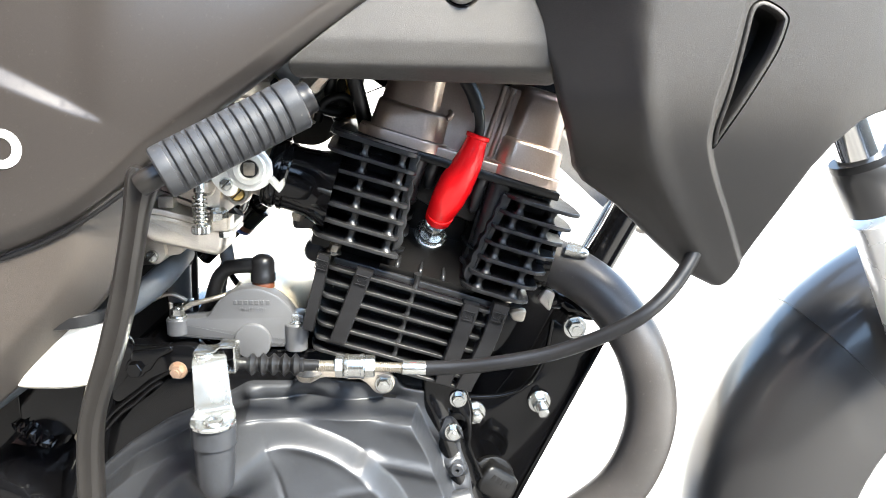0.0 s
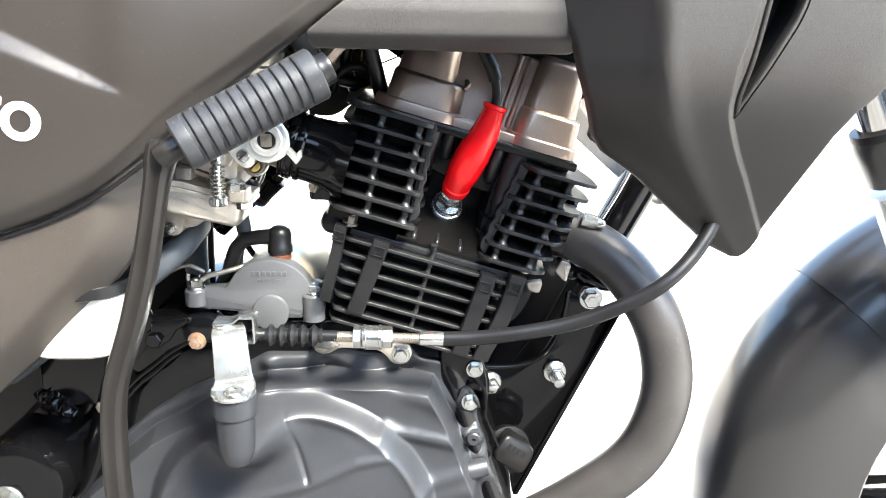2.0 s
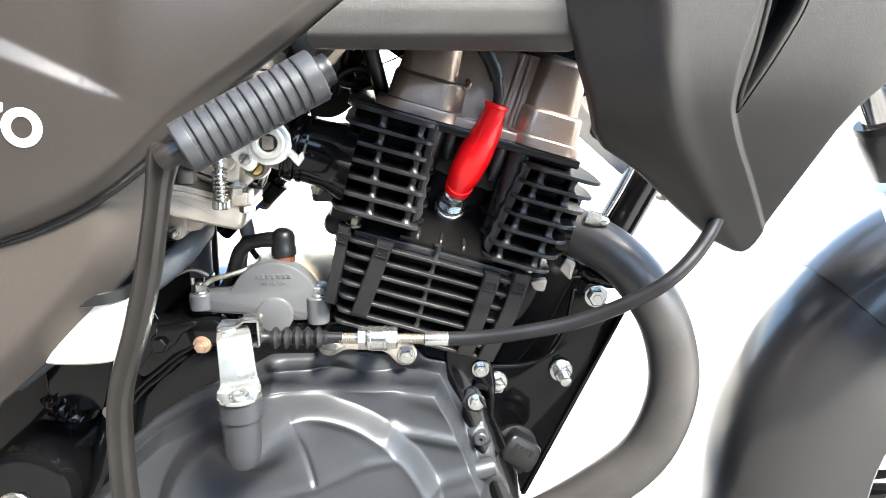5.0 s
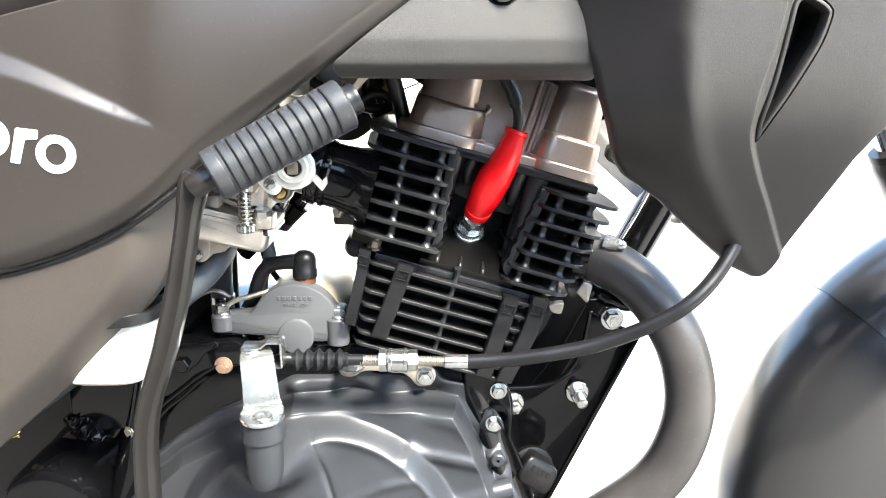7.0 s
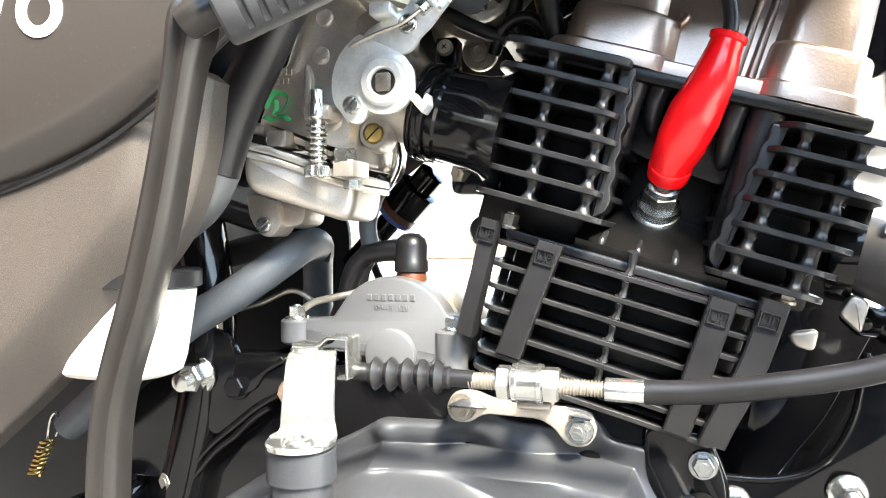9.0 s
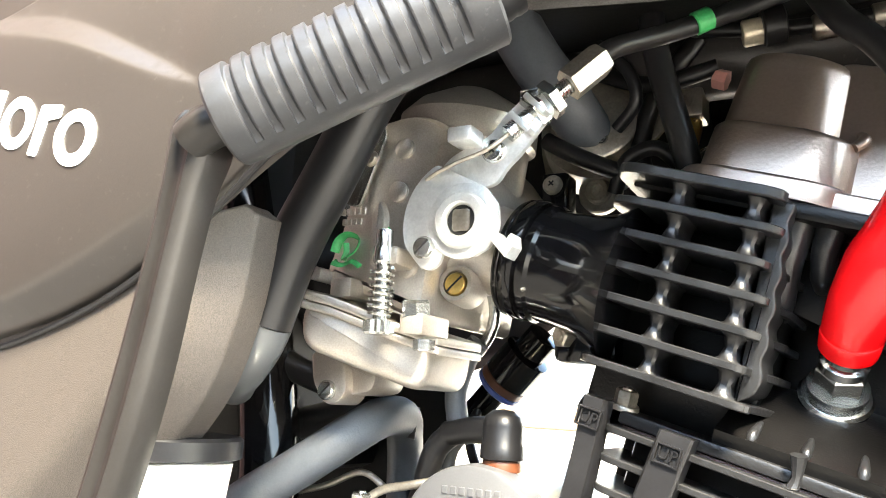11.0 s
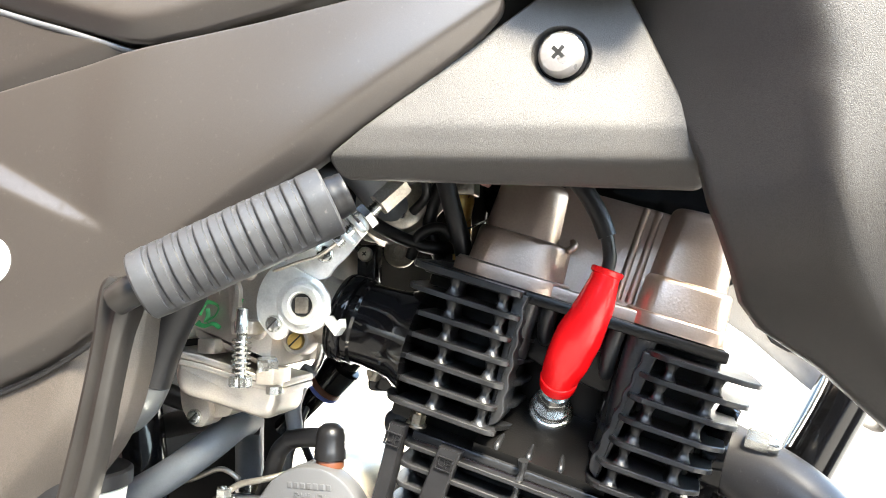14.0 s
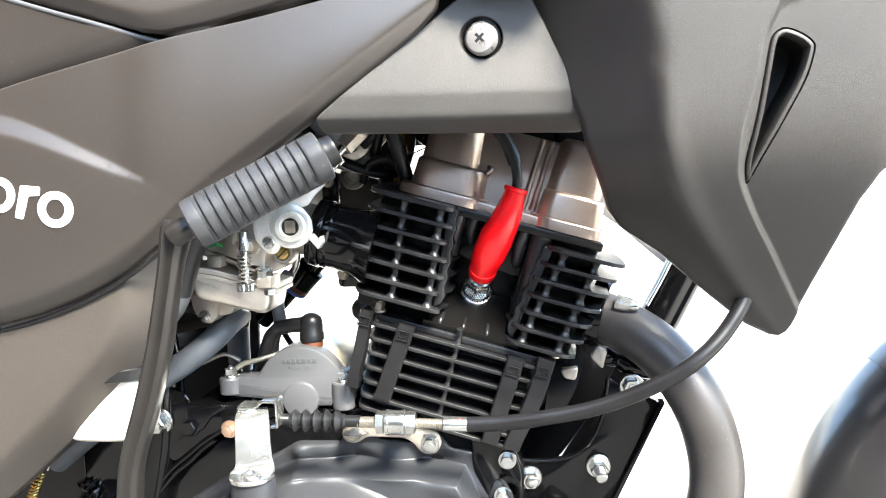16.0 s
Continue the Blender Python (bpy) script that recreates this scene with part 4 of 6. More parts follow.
# gasket-side strap that holds the cable bracket, between the two top bolts
strap = thing("cable_bracket", (-0.07, 0.535, 0.50), "bare alloy cable bracket under two bolts", "bracket")
bm = bmesh.new()
plate(bm, soft([(-0.110, 0.511), (-0.106, 0.519), (-0.095, 0.520), (-0.085, 0.516), (-0.050, 0.515), (-0.036, 0.513), (-0.033, 0.503), (-0.038, 0.495), (-0.048, 0.495), (-0.055, 0.504), (-0.062, 0.5075), (-0.090, 0.5085), (-0.098, 0.503), (-0.107, 0.504)], 0.004), 0.5410, 0.5455, 0.001)
part("strap", bm, ALLOY, strap, smooth=25)
bm = bmesh.new()
box(bm, (-0.068, 0.512, 0.5185), (-0.052, 0.5440, 0.5215), 0.001)
part("shelf", bm, ALLOY, strap)

# case bolts on the mount plate, and the oil filler cap
for at, ax, acr, h, fl, st in (((0.032, 0.5895, 0.4585), (0.05, -1, 0), 0.0125, 0.0085, 0.0098, 0.004), ((0.0865, 0.5895, 0.4685), (0.06, -1, -0.1), 0.0125, 0.0080, 0.0102, 0.013), ((0.113, 0.5895, 0.534), (0, -1, 0), 0.0125, 0.006, 0.0100, 0.0)):
    bolt("mount_bolt", at, ax, acr, h, ZINC, None, fl, st, "zinc-plated flange nut on the engine mount", "bolt", 0.0045)
cap = thing("oil_filler_cap", (0.045, 0.56, 0.418), "black plastic oil filler cap with a finger grip", "cap")
c0, cax = Vector((0.0440, 0.5640, 0.4100)), Vector((0.30, -0.92, 0.22)).normalized()
pu = Vector((0.80, 0.20, -0.60))
pu = (pu - cax * pu.dot(cax)).normalized()
pv = cax.cross(pu).normalized()
pv = pv if pv.z > 0 else -pv
bm = bmesh.new()
lathe(bm, c0 - cax * 0.010, cax, [(0, 0.0165), (0.008, 0.0172), (0.0095, 0.0205), (0.0130, 0.0210), (0.0155, 0.0200), (0.0165, 0.0160)], 32)
part("base", bm, CAST, cap)
bm = bmesh.new()
loops = []
for d, s, t in ((0.0040, 0.80, 0.0150), (0.0080, 0.92, 0.0128), (0.0125, 1.0, 0.0122), (0.0165, 1.0, 0.0118), (0.0185, 0.95, 0.0110), (0.0194, 0.86, 0.0096)):
    ring = soft([(-0.0150 * s, -t), (0.0150 * s, -t), (0.0165 * s, 0), (0.0150 * s, t), (-0.0150 * s, t), (-0.0165 * s, 0)], 0.0055)
    loops.append([c0 + pu * p.x + pv * (p.y + 0.0035 - 0.0035 * d / 0.02) + cax * d for p in ring])
rings(bm, loops)
part("grip", bm, CAST, cap)
for k in range(4):
    bm = bmesh.new()
    c = c0 + cax * 0.0193 + pv * 0.0035 + pu * (-0.0075 + 0.0050 * k)
    rings(bm, [[c + pu * i * 0.0016 + pv * j * 0.0024 + cax * e for i, j in ((-1, -1), (1, -1), (1, 1), (-1, 1))] for e in (-0.001, 0.0005)])
    part("raised_mark", bm, CAST, cap, "", 0)

# ---- cylinder barrel ----
barrel = thing("cylinder_barrel", eng(0, 0.62, -0.1), "black cast cylinder barrel with cooling fins", "cylinder")
bm = bmesh.new()
for w in (-0.0335, -0.0445, -0.0555, -0.0665, -0.0775, -0.0885, -0.0975):
    k = -(w + 0.0335) * 0.10
    plan = soft([(-0.070 + k, 0.552), (-0.066 + k, 0.538), (0.064 - k, 0.538), (0.070 - k, 0.550), (0.070 - k, 0.70), (-0.070 + k, 0.70)], 0.005)
    b2 = bmesh.new()
    fin(b2, plan, w, 0.0026)
    part("fin", b2, CASTEDGE, barrel)
# solid core, coloured darker than the fins for the shade between them
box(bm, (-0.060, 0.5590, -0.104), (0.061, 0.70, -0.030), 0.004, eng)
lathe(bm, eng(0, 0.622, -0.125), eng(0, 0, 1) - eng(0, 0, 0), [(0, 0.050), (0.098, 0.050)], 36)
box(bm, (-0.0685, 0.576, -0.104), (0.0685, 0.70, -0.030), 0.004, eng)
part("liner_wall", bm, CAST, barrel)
bm = bmesh.new()
for w0, w1, u in ((-0.105, -0.031, 0.0),):
    for i in range(6):
        wa = -0.0885 + 0.011 * i
        tube(bm, [eng(u - 0.001, 0.541, wa - 0.0022), eng(u, 0.5425, wa + 0.0055), eng(u - 0.001, 0.541, wa + 0.0132)], [0.0030, 0.0017, 0.0030], 8, 4)
part("rib", bm, CASTEDGE, barrel)
bm = bmesh.new()
box(bm, (-0.058, 0.556, -0.13), (0.060, 0.70, -0.098), 0.003, eng)
part("foot_flange", bm, GLOSS, barrel)


def damper(u, w0, w1, lean, bend=0.0, wide=0.0125, mark=True):
    t = thing("fin_damper", eng(u, 0.53, w0), "black rubber damper block pressed between the fins", "rubber damper", "fin dampers")
    bm = bmesh.new()
    n = 8
    loops = []
    for i in range(n + 1):
        f = i / n
        w = w0 + (w1 - w0) * f
        c = u + lean * f + bend * math.sin(f * 5.0) * (0.3 + f)
        y = 0.5315 + 0.0015 * (1 - math.sin(f * math.pi)) + bend * 0.5 * math.sin(f * 6)
        h = wide / 2
        loops.append([eng(c + a * h, y + b, w) for a, b in ((-1, 0.012), (-1, 0.001), (-0.86, 0), (0.86, 0), (1, 0.001), (1, 0.012))])
    rings(bm, loops)
    part("block", bm, RUBBER, t)
    if mark:
        c = u + lean * 0.12
        m = Matrix.Translation(eng(c, 0.5318, w0 + (w1 - w0) * 0.13)) @ Matrix.Rotation(-EA, 4, "Y") @ Matrix.Rotation(radians(90), 4, "X")
        words("raised_letters", "UP", 0.0062, m, 0.0003, RUBBER, t, "moulded UP mark")
        bm = bmesh.new()
        fr = [(-0.0046, -0.0036), (0.0046, -0.0036), (0.0046, 0.0036), (-0.0046, 0.0036)]
        put = lambda p, s, y: eng(c + p[0] * s, y, w0 + (w1 - w0) * 0.13 + p[1] * s)
        rings(bm, [[put(p, 1, 0.5335) for p in fr], [put(p, 1, 0.5310) for p in fr], [put(p, 0.86, 0.5310) for p in fr], [put(p, 0.86, 0.5335) for p in fr]], caps=False)
        part("raised_frame", bm, RUBBER, t, "", 0)
    return t


damper(-0.0395, -0.027, -0.086, -0.005)
damper(0.0440, -0.030, -0.096, -0.003)
damper(0.0655, -0.024, -0.096, -0.006, 0.0018)
damper(-0.0715, -0.024, -0.083, 0.004, 0.0006, 0.0085)

# ---- cylinder head ----
head = thing("finned_head_casting", eng(0, 0.62, -0.03), "black cast cylinder head with cooling fins", "cylinder head")
# head cores, their darker tone stands for shade behind the fins
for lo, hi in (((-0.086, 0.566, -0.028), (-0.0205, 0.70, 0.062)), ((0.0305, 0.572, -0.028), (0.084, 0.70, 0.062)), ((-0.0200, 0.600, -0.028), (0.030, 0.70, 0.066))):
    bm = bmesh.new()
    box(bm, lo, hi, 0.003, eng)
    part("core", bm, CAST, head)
HL = (0.0640, 0.0515, 0.0390, 0.0265, 0.0140, 0.0015, -0.0110)
for i, w in enumerate(HL):
    f = i / 6
    a = -0.0905 + 0.006 * f
    b = -0.0285 + 0.006 * f
    jag = 0.0018 * math.sin(i * 2.3)
    plan = soft([(a - 0.004, 0.60), (a - 0.001, 0.5455), (a + 0.003, 0.5345), (a + 0.010, 0.5305), (b - 0.002 + jag, 0.5305), (b + 0.003 + jag, 0.5345), (b + 0.001, 0.545), (b + 0.008, 0.566), (-0.015, 0.60), (-0.015, 0.70), (a - 0.004, 0.70)], 0.004)
    b2 = bmesh.new()
    fin(b2, plan, w, 0.0030 if i else 0.0040)
    part("fin", b2, CASTEDGE, head)
HR = (0.0545, 0.0425, 0.0305, 0.0180, 0.0055, -0.0070, -0.0190)
for i, w in enumerate(HR):
    f = i / 6
    a = 0.0470 - 0.012 * f
    b = 0.1030 - 0.017 * f
    jag = 0.0015 * math.sin(i * 1.9 + 1)
    plan = soft([(a + jag, 0.5400), (a + 0.005 + jag, 0.5355), (b - 0.010, 0.5355), (b, 0.545), (b + 0.002, 0.58), (b - 0.004, 0.70), (0.03, 0.70), (0.028, 0.60), (a - 0.008, 0.572), (a - 0.004, 0.553)], 0.004)
    b2 = bmesh.new()
    fin(b2, plan, w, 0.0029)
    part("fin", b2, CASTEDGE, head)
for us, ws, y0 in (((-0.0640, -0.0560), HL, 0.5335), ((-0.0365, -0.0285), HL, 0.5330), ((0.0590, 0.0435), HR, 0.5385), ((0.0825, 0.0710), HR, 0.5385)):
    bm = bmesh.new()
    for i in range(6):
        f = (i + 0.5) / 6
        u = us[0] + (us[1] - us[0]) * f
        a, b = ws[i], ws[i + 1]
        mid = (a + b) / 2
        loops = []
        for w, s in ((a - 0.0008, 2.0), (a - 0.0025, 1.25), (mid, 0.85), (b + 0.0025, 1.25), (b + 0.0008, 2.0)):
            loops.append([eng(u + p * 0.0025 * s, y0 + q * 0.022 + 0.002 * (2 - s), w) for p, q in ((-1, 0.06), (-0.5, 0), (0.5, 0), (1, 0.06), (1, 1), (-1, 1))])
        rings(bm, loops)
    part("rib", bm, CASTEDGE, head)
for ends, y0, sgn in (([(-0.0255 + 0.006 * i / 6, w) for i, w in enumerate(HL)], 0.5385, 1), ([(0.0440 - 0.012 * i / 6, w) for i, w in enumerate(HR)], 0.5430, -1)):
    bm = bmesh.new()
    edge = []
    for (u, w), (u2, w2) in zip(ends, ends[1:]):
        edge += [(u + sgn * 0.0018, w), (u + sgn * 0.0020, w - 0.0026), ((u + u2) / 2 + sgn * 0.0004, (w + w2) / 2 - 0.0010)]
    wall = edge + [(ends[-1][0] - sgn * 0.006, ends[-1][1]), (ends[0][0] - sgn * 0.006, ends[0][1])]
    pillow(bm, soft(wall, 0.0016, 3), y0 + 0.0035, 0.575, 0.0010, eng)
    part("fin_end_wall", bm, CASTEDGE, head)
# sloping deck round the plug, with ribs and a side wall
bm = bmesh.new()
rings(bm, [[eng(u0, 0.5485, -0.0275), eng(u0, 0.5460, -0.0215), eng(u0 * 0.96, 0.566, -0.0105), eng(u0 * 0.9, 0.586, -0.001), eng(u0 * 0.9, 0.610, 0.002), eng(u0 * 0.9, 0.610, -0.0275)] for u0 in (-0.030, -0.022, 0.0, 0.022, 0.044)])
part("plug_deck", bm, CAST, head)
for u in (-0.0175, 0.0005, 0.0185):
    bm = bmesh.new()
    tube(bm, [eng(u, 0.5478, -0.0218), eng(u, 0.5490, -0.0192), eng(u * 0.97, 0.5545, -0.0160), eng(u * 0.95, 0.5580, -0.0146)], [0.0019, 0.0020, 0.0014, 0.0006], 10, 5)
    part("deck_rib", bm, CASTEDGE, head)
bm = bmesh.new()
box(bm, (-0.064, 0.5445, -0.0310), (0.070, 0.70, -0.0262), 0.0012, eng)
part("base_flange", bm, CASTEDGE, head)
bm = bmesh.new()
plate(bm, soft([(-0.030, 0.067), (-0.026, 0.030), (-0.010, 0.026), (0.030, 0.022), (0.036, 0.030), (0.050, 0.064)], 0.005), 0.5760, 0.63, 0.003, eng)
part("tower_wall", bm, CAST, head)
# cast pillars and ribs under the top flange
for u, top, foot, rad in ((-0.0245, 0.062, 0.030, 0.0068), (-0.0120, 0.062, 0.044, 0.0050), (0.0260, 0.062, 0.036, 0.0048), (0.0400, 0.062, 0.006, 0.0075)):
    b2 = bmesh.new()
    tube(b2, [eng(u, 0.5610, top), eng(u - 0.0003, 0.5618, (top + foot) / 2), eng(u + 0.0006, 0.5680, foot), eng(u + 0.0008, 0.5790, foot - 0.004)], [rad * 1.15, rad, rad * 0.9, rad * 0.5], 14, 5)
    part("pillar", b2, CASTEDGE, head)
for u in (0.0015, 0.0120):
    b2 = bmesh.new()
    tube(b2, [eng(u, 0.5740, 0.061), eng(u + 0.001, 0.5745, 0.026)], [0.0019, 0.0014], 8, 3)
    part("wall_rib", b2, CASTEDGE, head)
bm = bmesh.new()
box(bm, (-0.086, 0.5490, 0.0600), (0.084, 0.70, 0.0665), 0.0015, eng)
part("top_flange", bm, CAST, head)
for at in ((-0.066, 0.556, -0.026), (0.071, 0.556, -0.024)):
    bolt("head_bolt", eng(*at), eng(0, -0.2, 1) - eng(0, 0, 0), 0.008, 0.006, WORNZINC, head, 0.006, label="worn head bolt")
for at, ax in (((0.1000, 0.574, 0.6045), (0.93, -0.25, -0.25)),):
    bolt("flange_nut", at, ax, 0.010, 0.012, ZINC, exhaust, 0.0, 0.0, "bright domed exhaust flange nut")
    b2 = bmesh.new()
    lathe(b2, Vector(at) + Vector(ax).normalized() * 0.0115, ax, [(0, 0.0046), (0.003, 0.0044), (0.0055, 0.003), (0.0062, 0.0005)], 16)
    part("nut_dome", b2, ZINC, exhaust)
for loop in ([(0.0570, 0.5500), (0.0600, 0.5430), (0.0690, 0.5410), (0.0715, 0.5520)], [(0.0800, 0.5600), (0.0900, 0.5500), (0.0940, 0.5660), (0.0860, 0.5700)]):
    b2 = bmesh.new()
    pillow(b2, soft(loop, 0.003), 0.5780, 0.5850, 0.0015)
    part("foot_tab", b2, ALLOY, head, "bare alloy tab")
b2 = bmesh.new()
box(b2, (-0.062, 0.5462, -0.0345), (0.066, 0.69, -0.0313), 0.0004, eng)
part("gasket", b2, GASKET, head, "red-brown gasket strip")
b2 = bmesh.new()
lathe(b2, (-0.0960, 0.5660, 0.6010), (0, 1, 0), [(0, 0.004), (0.001, 0.0070), (0.004, 0.0088), (0.012, 0.0092), (0.03, 0.0092)], 24)
tagged(new("chain_tensioner", finish(b2, "chain_tensioner", RUBBER)), "black rounded tensioner cap beside the barrel", "cap")
bolt("intake_bolt", (-0.105, 0.560, 0.6315), (-0.5, -0.8, 0), 0.009, 0.006, WORNZINC, None, 0.0, 0.0, "worn intake flange bolt")

# valve cover
vcover = thing("valve_cover", eng(0, 0.62, 0.067), "bronze-grey cast valve cover", "valve cover")


def lobe_plan(u0, u1, front, rl, rr, back=0.69):
    """Plan of one lobe: a flat back and two front corners of their own radius."""
    out = [(u0, back)]
    out += [(u0 + rl - rl * math.cos(radians(a)), front + rl - rl * math.sin(radians(a))) for a in range(0, 91, 10)]
    out += [(u1 - rr + rr * math.sin(radians(a)), front + rr - rr * math.cos(radians(a))) for a in range(0, 91, 10)]
    return out + [(u1, back)]


def lobe(name, u0, u1, front, rl, rr, levels, label=""):
    """A cast block over a lobe's plan; levels pair a height with how far its sides draw in."""
    bm = bmesh.new()
    rings(bm, [[eng(p[0], p[1], w) for p in lobe_plan(u0 + i, u1 - i, front + i, rl, rr)] for w, i in levels])
    return part(name, bm, BRONZE, vcover, label, 34)


def brow(w0, w1, r, lean=0.0):
    """Heights and insets of a wall that leans in and ends in a rounded brow."""
    out = [(w0, 0.0), (w1 - r, lean)]
    return out + [(w1 - r + r * math.sin(radians(a)), lean + r * (1 - math.cos(radians(a)))) for a in (25, 50, 70, 90)]


lobe("flange", -0.0735, 0.0835, 0.5535, 0.012, 0.012, brow(0.0668, 0.0735, 0.0010))
lobe("flange_lobe", -0.0730, -0.0060, 0.5490, 0.020, 0.020, brow(0.0669, 0.0752, 0.0014))
lobe("flange_lobe", 0.0270, 0.0832, 0.5490, 0.018, 0.014, brow(0.0669, 0.0752, 0.0014))
lobe("step", -0.0665, -0.0090, 0.5525, 0.014, 0.020, brow(0.0745, 0.0960, 0.0032, 0.0012))
lobe("step", 0.0310, 0.0805, 0.5530, 0.012, 0.012, brow(0.0745, 0.0955, 0.0032, 0.0012))
lobe("tower", -0.0635, -0.0150, 0.5600, 0.011, 0.021, brow(0.0930, 0.1290, 0.0060, 0.0022))
lobe("tower", 0.0335, 0.0765, 0.5605, 0.010, 0.014, brow(0.0930, 0.1350, 0.0060, 0.0022))
lobe("web", -0.0300, 0.0420, 0.5680, 0.004, 0.004, brow(0.0735, 0.1300, 0.0040, 0.0030))
bm = bmesh.new()
tube(bm, [eng(-0.0125, 0.5640, 0.0935), eng(-0.0100, 0.5660, 0.0975), eng(-0.0120, 0.5690, 0.1000)], [0.0020, 0.0024, 0.0018], 10, 4)
part("lug", bm, BRONZE, vcover)
for u in (0.0215, 0.0285):
    bm = bmesh.new()
    tube(bm, [eng(u - 0.001, 0.5680, 0.0760), eng(u, 0.5690, 0.1000), eng(u + 0.001, 0.5712, 0.1290)], [0.0026, 0.0022, 0.0020], 10, 4)
    part("rib", bm, BRONZE, vcover)
bolt("cover_bolt", eng(-0.0715, 0.589, 0.1225), eng(-1, 0, 0.1) - eng(0, 0, 0), 0.008, 0.006, PINK, vcover, 0.0, label="cover bolt with a pink paint mark")

# ---- spark plug, boot and lead ----
plug = thing("spark_plug", (-0.008, 0.577, 0.612), "zinc-plated spark plug screwed into the head", "spark plug")
P0, PA = Vector((-0.0070, 0.5850, 0.6115)), Vector((0.22, -0.72, 0.66)).normalized()
bm = bmesh.new()
lathe(bm, P0, PA, [(-0.005, 0.0125), (-0.001, 0.0134), (0.0006, 0.0136), (0.0020, 0.0126), (0.0024, 0.0106), (0.0040, 0.0104), (0.0046, 0.0112), (0.0066, 0.0112)], 28)
part("gasket", bm, ZINC, plug)
bm = bmesh.new()
hexa(bm, P0 + PA * 0.0064, PA, 0.0168, 0.0105)
part("hexagon", bm, ZINC, plug, smooth=25)
bm = bmesh.new()
lathe(bm, P0 + PA * 0.0165, PA, [(0, 0.0088), (0.0035, 0.0088), (0.0045, 0.0072), (0.012, 0.0062)], 20)
part("neck", bm, ZINC, plug)
boot = thing("spark_plug_boot", (0.01, 0.555, 0.64), "glossy red silicone spark plug boot", "plug boot")
bm = bmesh.new()
b0 = P0 + PA * 0.0262
path = [b0, b0 + PA * 0.006 + Vector((0.0006, 0, 0.002)), Vector((0.0050, 0.5580, 0.6440)), Vector((0.0112, 0.5543, 0.6570)), Vector((0.0190, 0.5512, 0.6720)), Vector((0.0240, 0.5500, 0.6855)), Vector((0.0264, 0.5500, 0.6925))]
tube(bm, path, [0.0102, 0.0108, 0.0125, 0.0130, 0.0108, 0.0082, 0.0074], 28, 8)
part("sleeve", bm, RED, boot)
bm = bmesh.new()
ra = (path[-1] - path[-2]).normalized()
lathe(bm, path[-1] - ra * 0.0025, ra, [(0, 0.0078), (0.0006, 0.0088), (0.003, 0.0090), (0.0036, 0.0082), (0.0036, 0.0045), (0.001, 0.0042)], 28)
part("lip", bm, RED, boot)
bm = bmesh.new()
lathe(bm, b0 - PA * 0.0005, PA, [(0, 0.0096), (0.0005, 0.0103), (0.007, 0.0108), (0.0078, 0.0104)], 28)
part("skirt", bm, RED, boot)
lead = thing("ignition_lead", (0.02, 0.55, 0.70), "black ignition lead running up behind the cover", "cable")
bm = bmesh.new()
tube(bm, [path[-1] - ra * 0.004, (0.0275, 0.5500, 0.700), (0.0245, 0.5490, 0.716), (0.0155, 0.5490, 0.732), (0.002, 0.552, 0.750), (-0.010, 0.56, 0.775)], 0.0037, 14, 8)
part("core", bm, RUBBER, lead)
bm = bmesh.new()
tube(bm, [(0.0262, 0.5492, 0.711), (0.0215, 0.5488, 0.7235), (0.0125, 0.5495, 0.738), (0.000, 0.5525, 0.753), (-0.012, 0.56, 0.778)], 0.0052, 14, 8)
part("sheath", bm, RUBBER, lead)

# ---- starter motor ----
starter = thing("starter_motor", (-0.145, 0.6, 0.54), "grey starter motor with a cream cylindrical body", "starter motor")
SCX, SCZ = -0.142, 0.5425
bm = bmesh.new()
arch = [(SCX + 0.0345 * math.cos(radians(a)), SCZ + 0.0345 * math.sin(radians(a))) for a in range(25, 160, 9)]
outline = [(-0.2065, 0.5385), (-0.160, 0.5345), (-0.150, 0.530), (-0.118, 0.530), (-0.117, 0.5325), (-0.1015, 0.5320), (-0.1010, 0.5545), (-0.1065, 0.5570)] + arch + [(-0.1765, 0.5535), (-0.190, 0.5530), (-0.2065, 0.5525)]
plate(bm, soft(outline, 0.0025, 3), 0.5475, 0.5640, 0.0022)
part("end_bracket", bm, GREYMET, starter)
bm = bmesh.new()
plate(bm, disc2(-0.1415, 0.5355, 0.0140, 32), 0.5435, 0.556, 0.0014)
part("bearing_boss", bm, GREYMET, starter)
for x, z in ((-0.1985, 0.546), (-0.1095, 0.5425)):
    bm = bmesh.new()
    h = 0.013 if x < -0.15 else 0.0215
    lathe(bm, (x, 0.5515, z + 0.0065 - h), (0, 0, 1), [(0, 0.0078), (0.0008, 0.0086), (h - 0.0012, 0.0088), (h, 0.0078), (h, 0.003)], 22)
    part("mounting_lug", bm, GREYMET, starter)
    bm = bmesh.new()
    hexa(bm, (x, 0.5515, z + 0.0065), (0, 0, 1), 0.0085, 0.0058, 0.0066, 0.002)
    part("bolt", bm, ZINC, starter, "zinc flange bolt", 25)
bm = bmesh.new()
lathe(bm, (SCX + 0.003, 0.562, SCZ), (0, 1, 0), [(0, 0.0335), (0.004, 0.0345), (0.060, 0.0345), (0.085, 0.0335), (0.090, 0.028)], 40)
part("body", bm, CREAM, starter, "cream plated motor body")
bm = bmesh.new()
lathe(bm, (SCX, 0.5555, 0.532), (0, 1, 0), [(0, 0.020), (0.03, 0.021), (0.05, 0.021)], 28)
part("gear_nose", bm, DARK, starter)
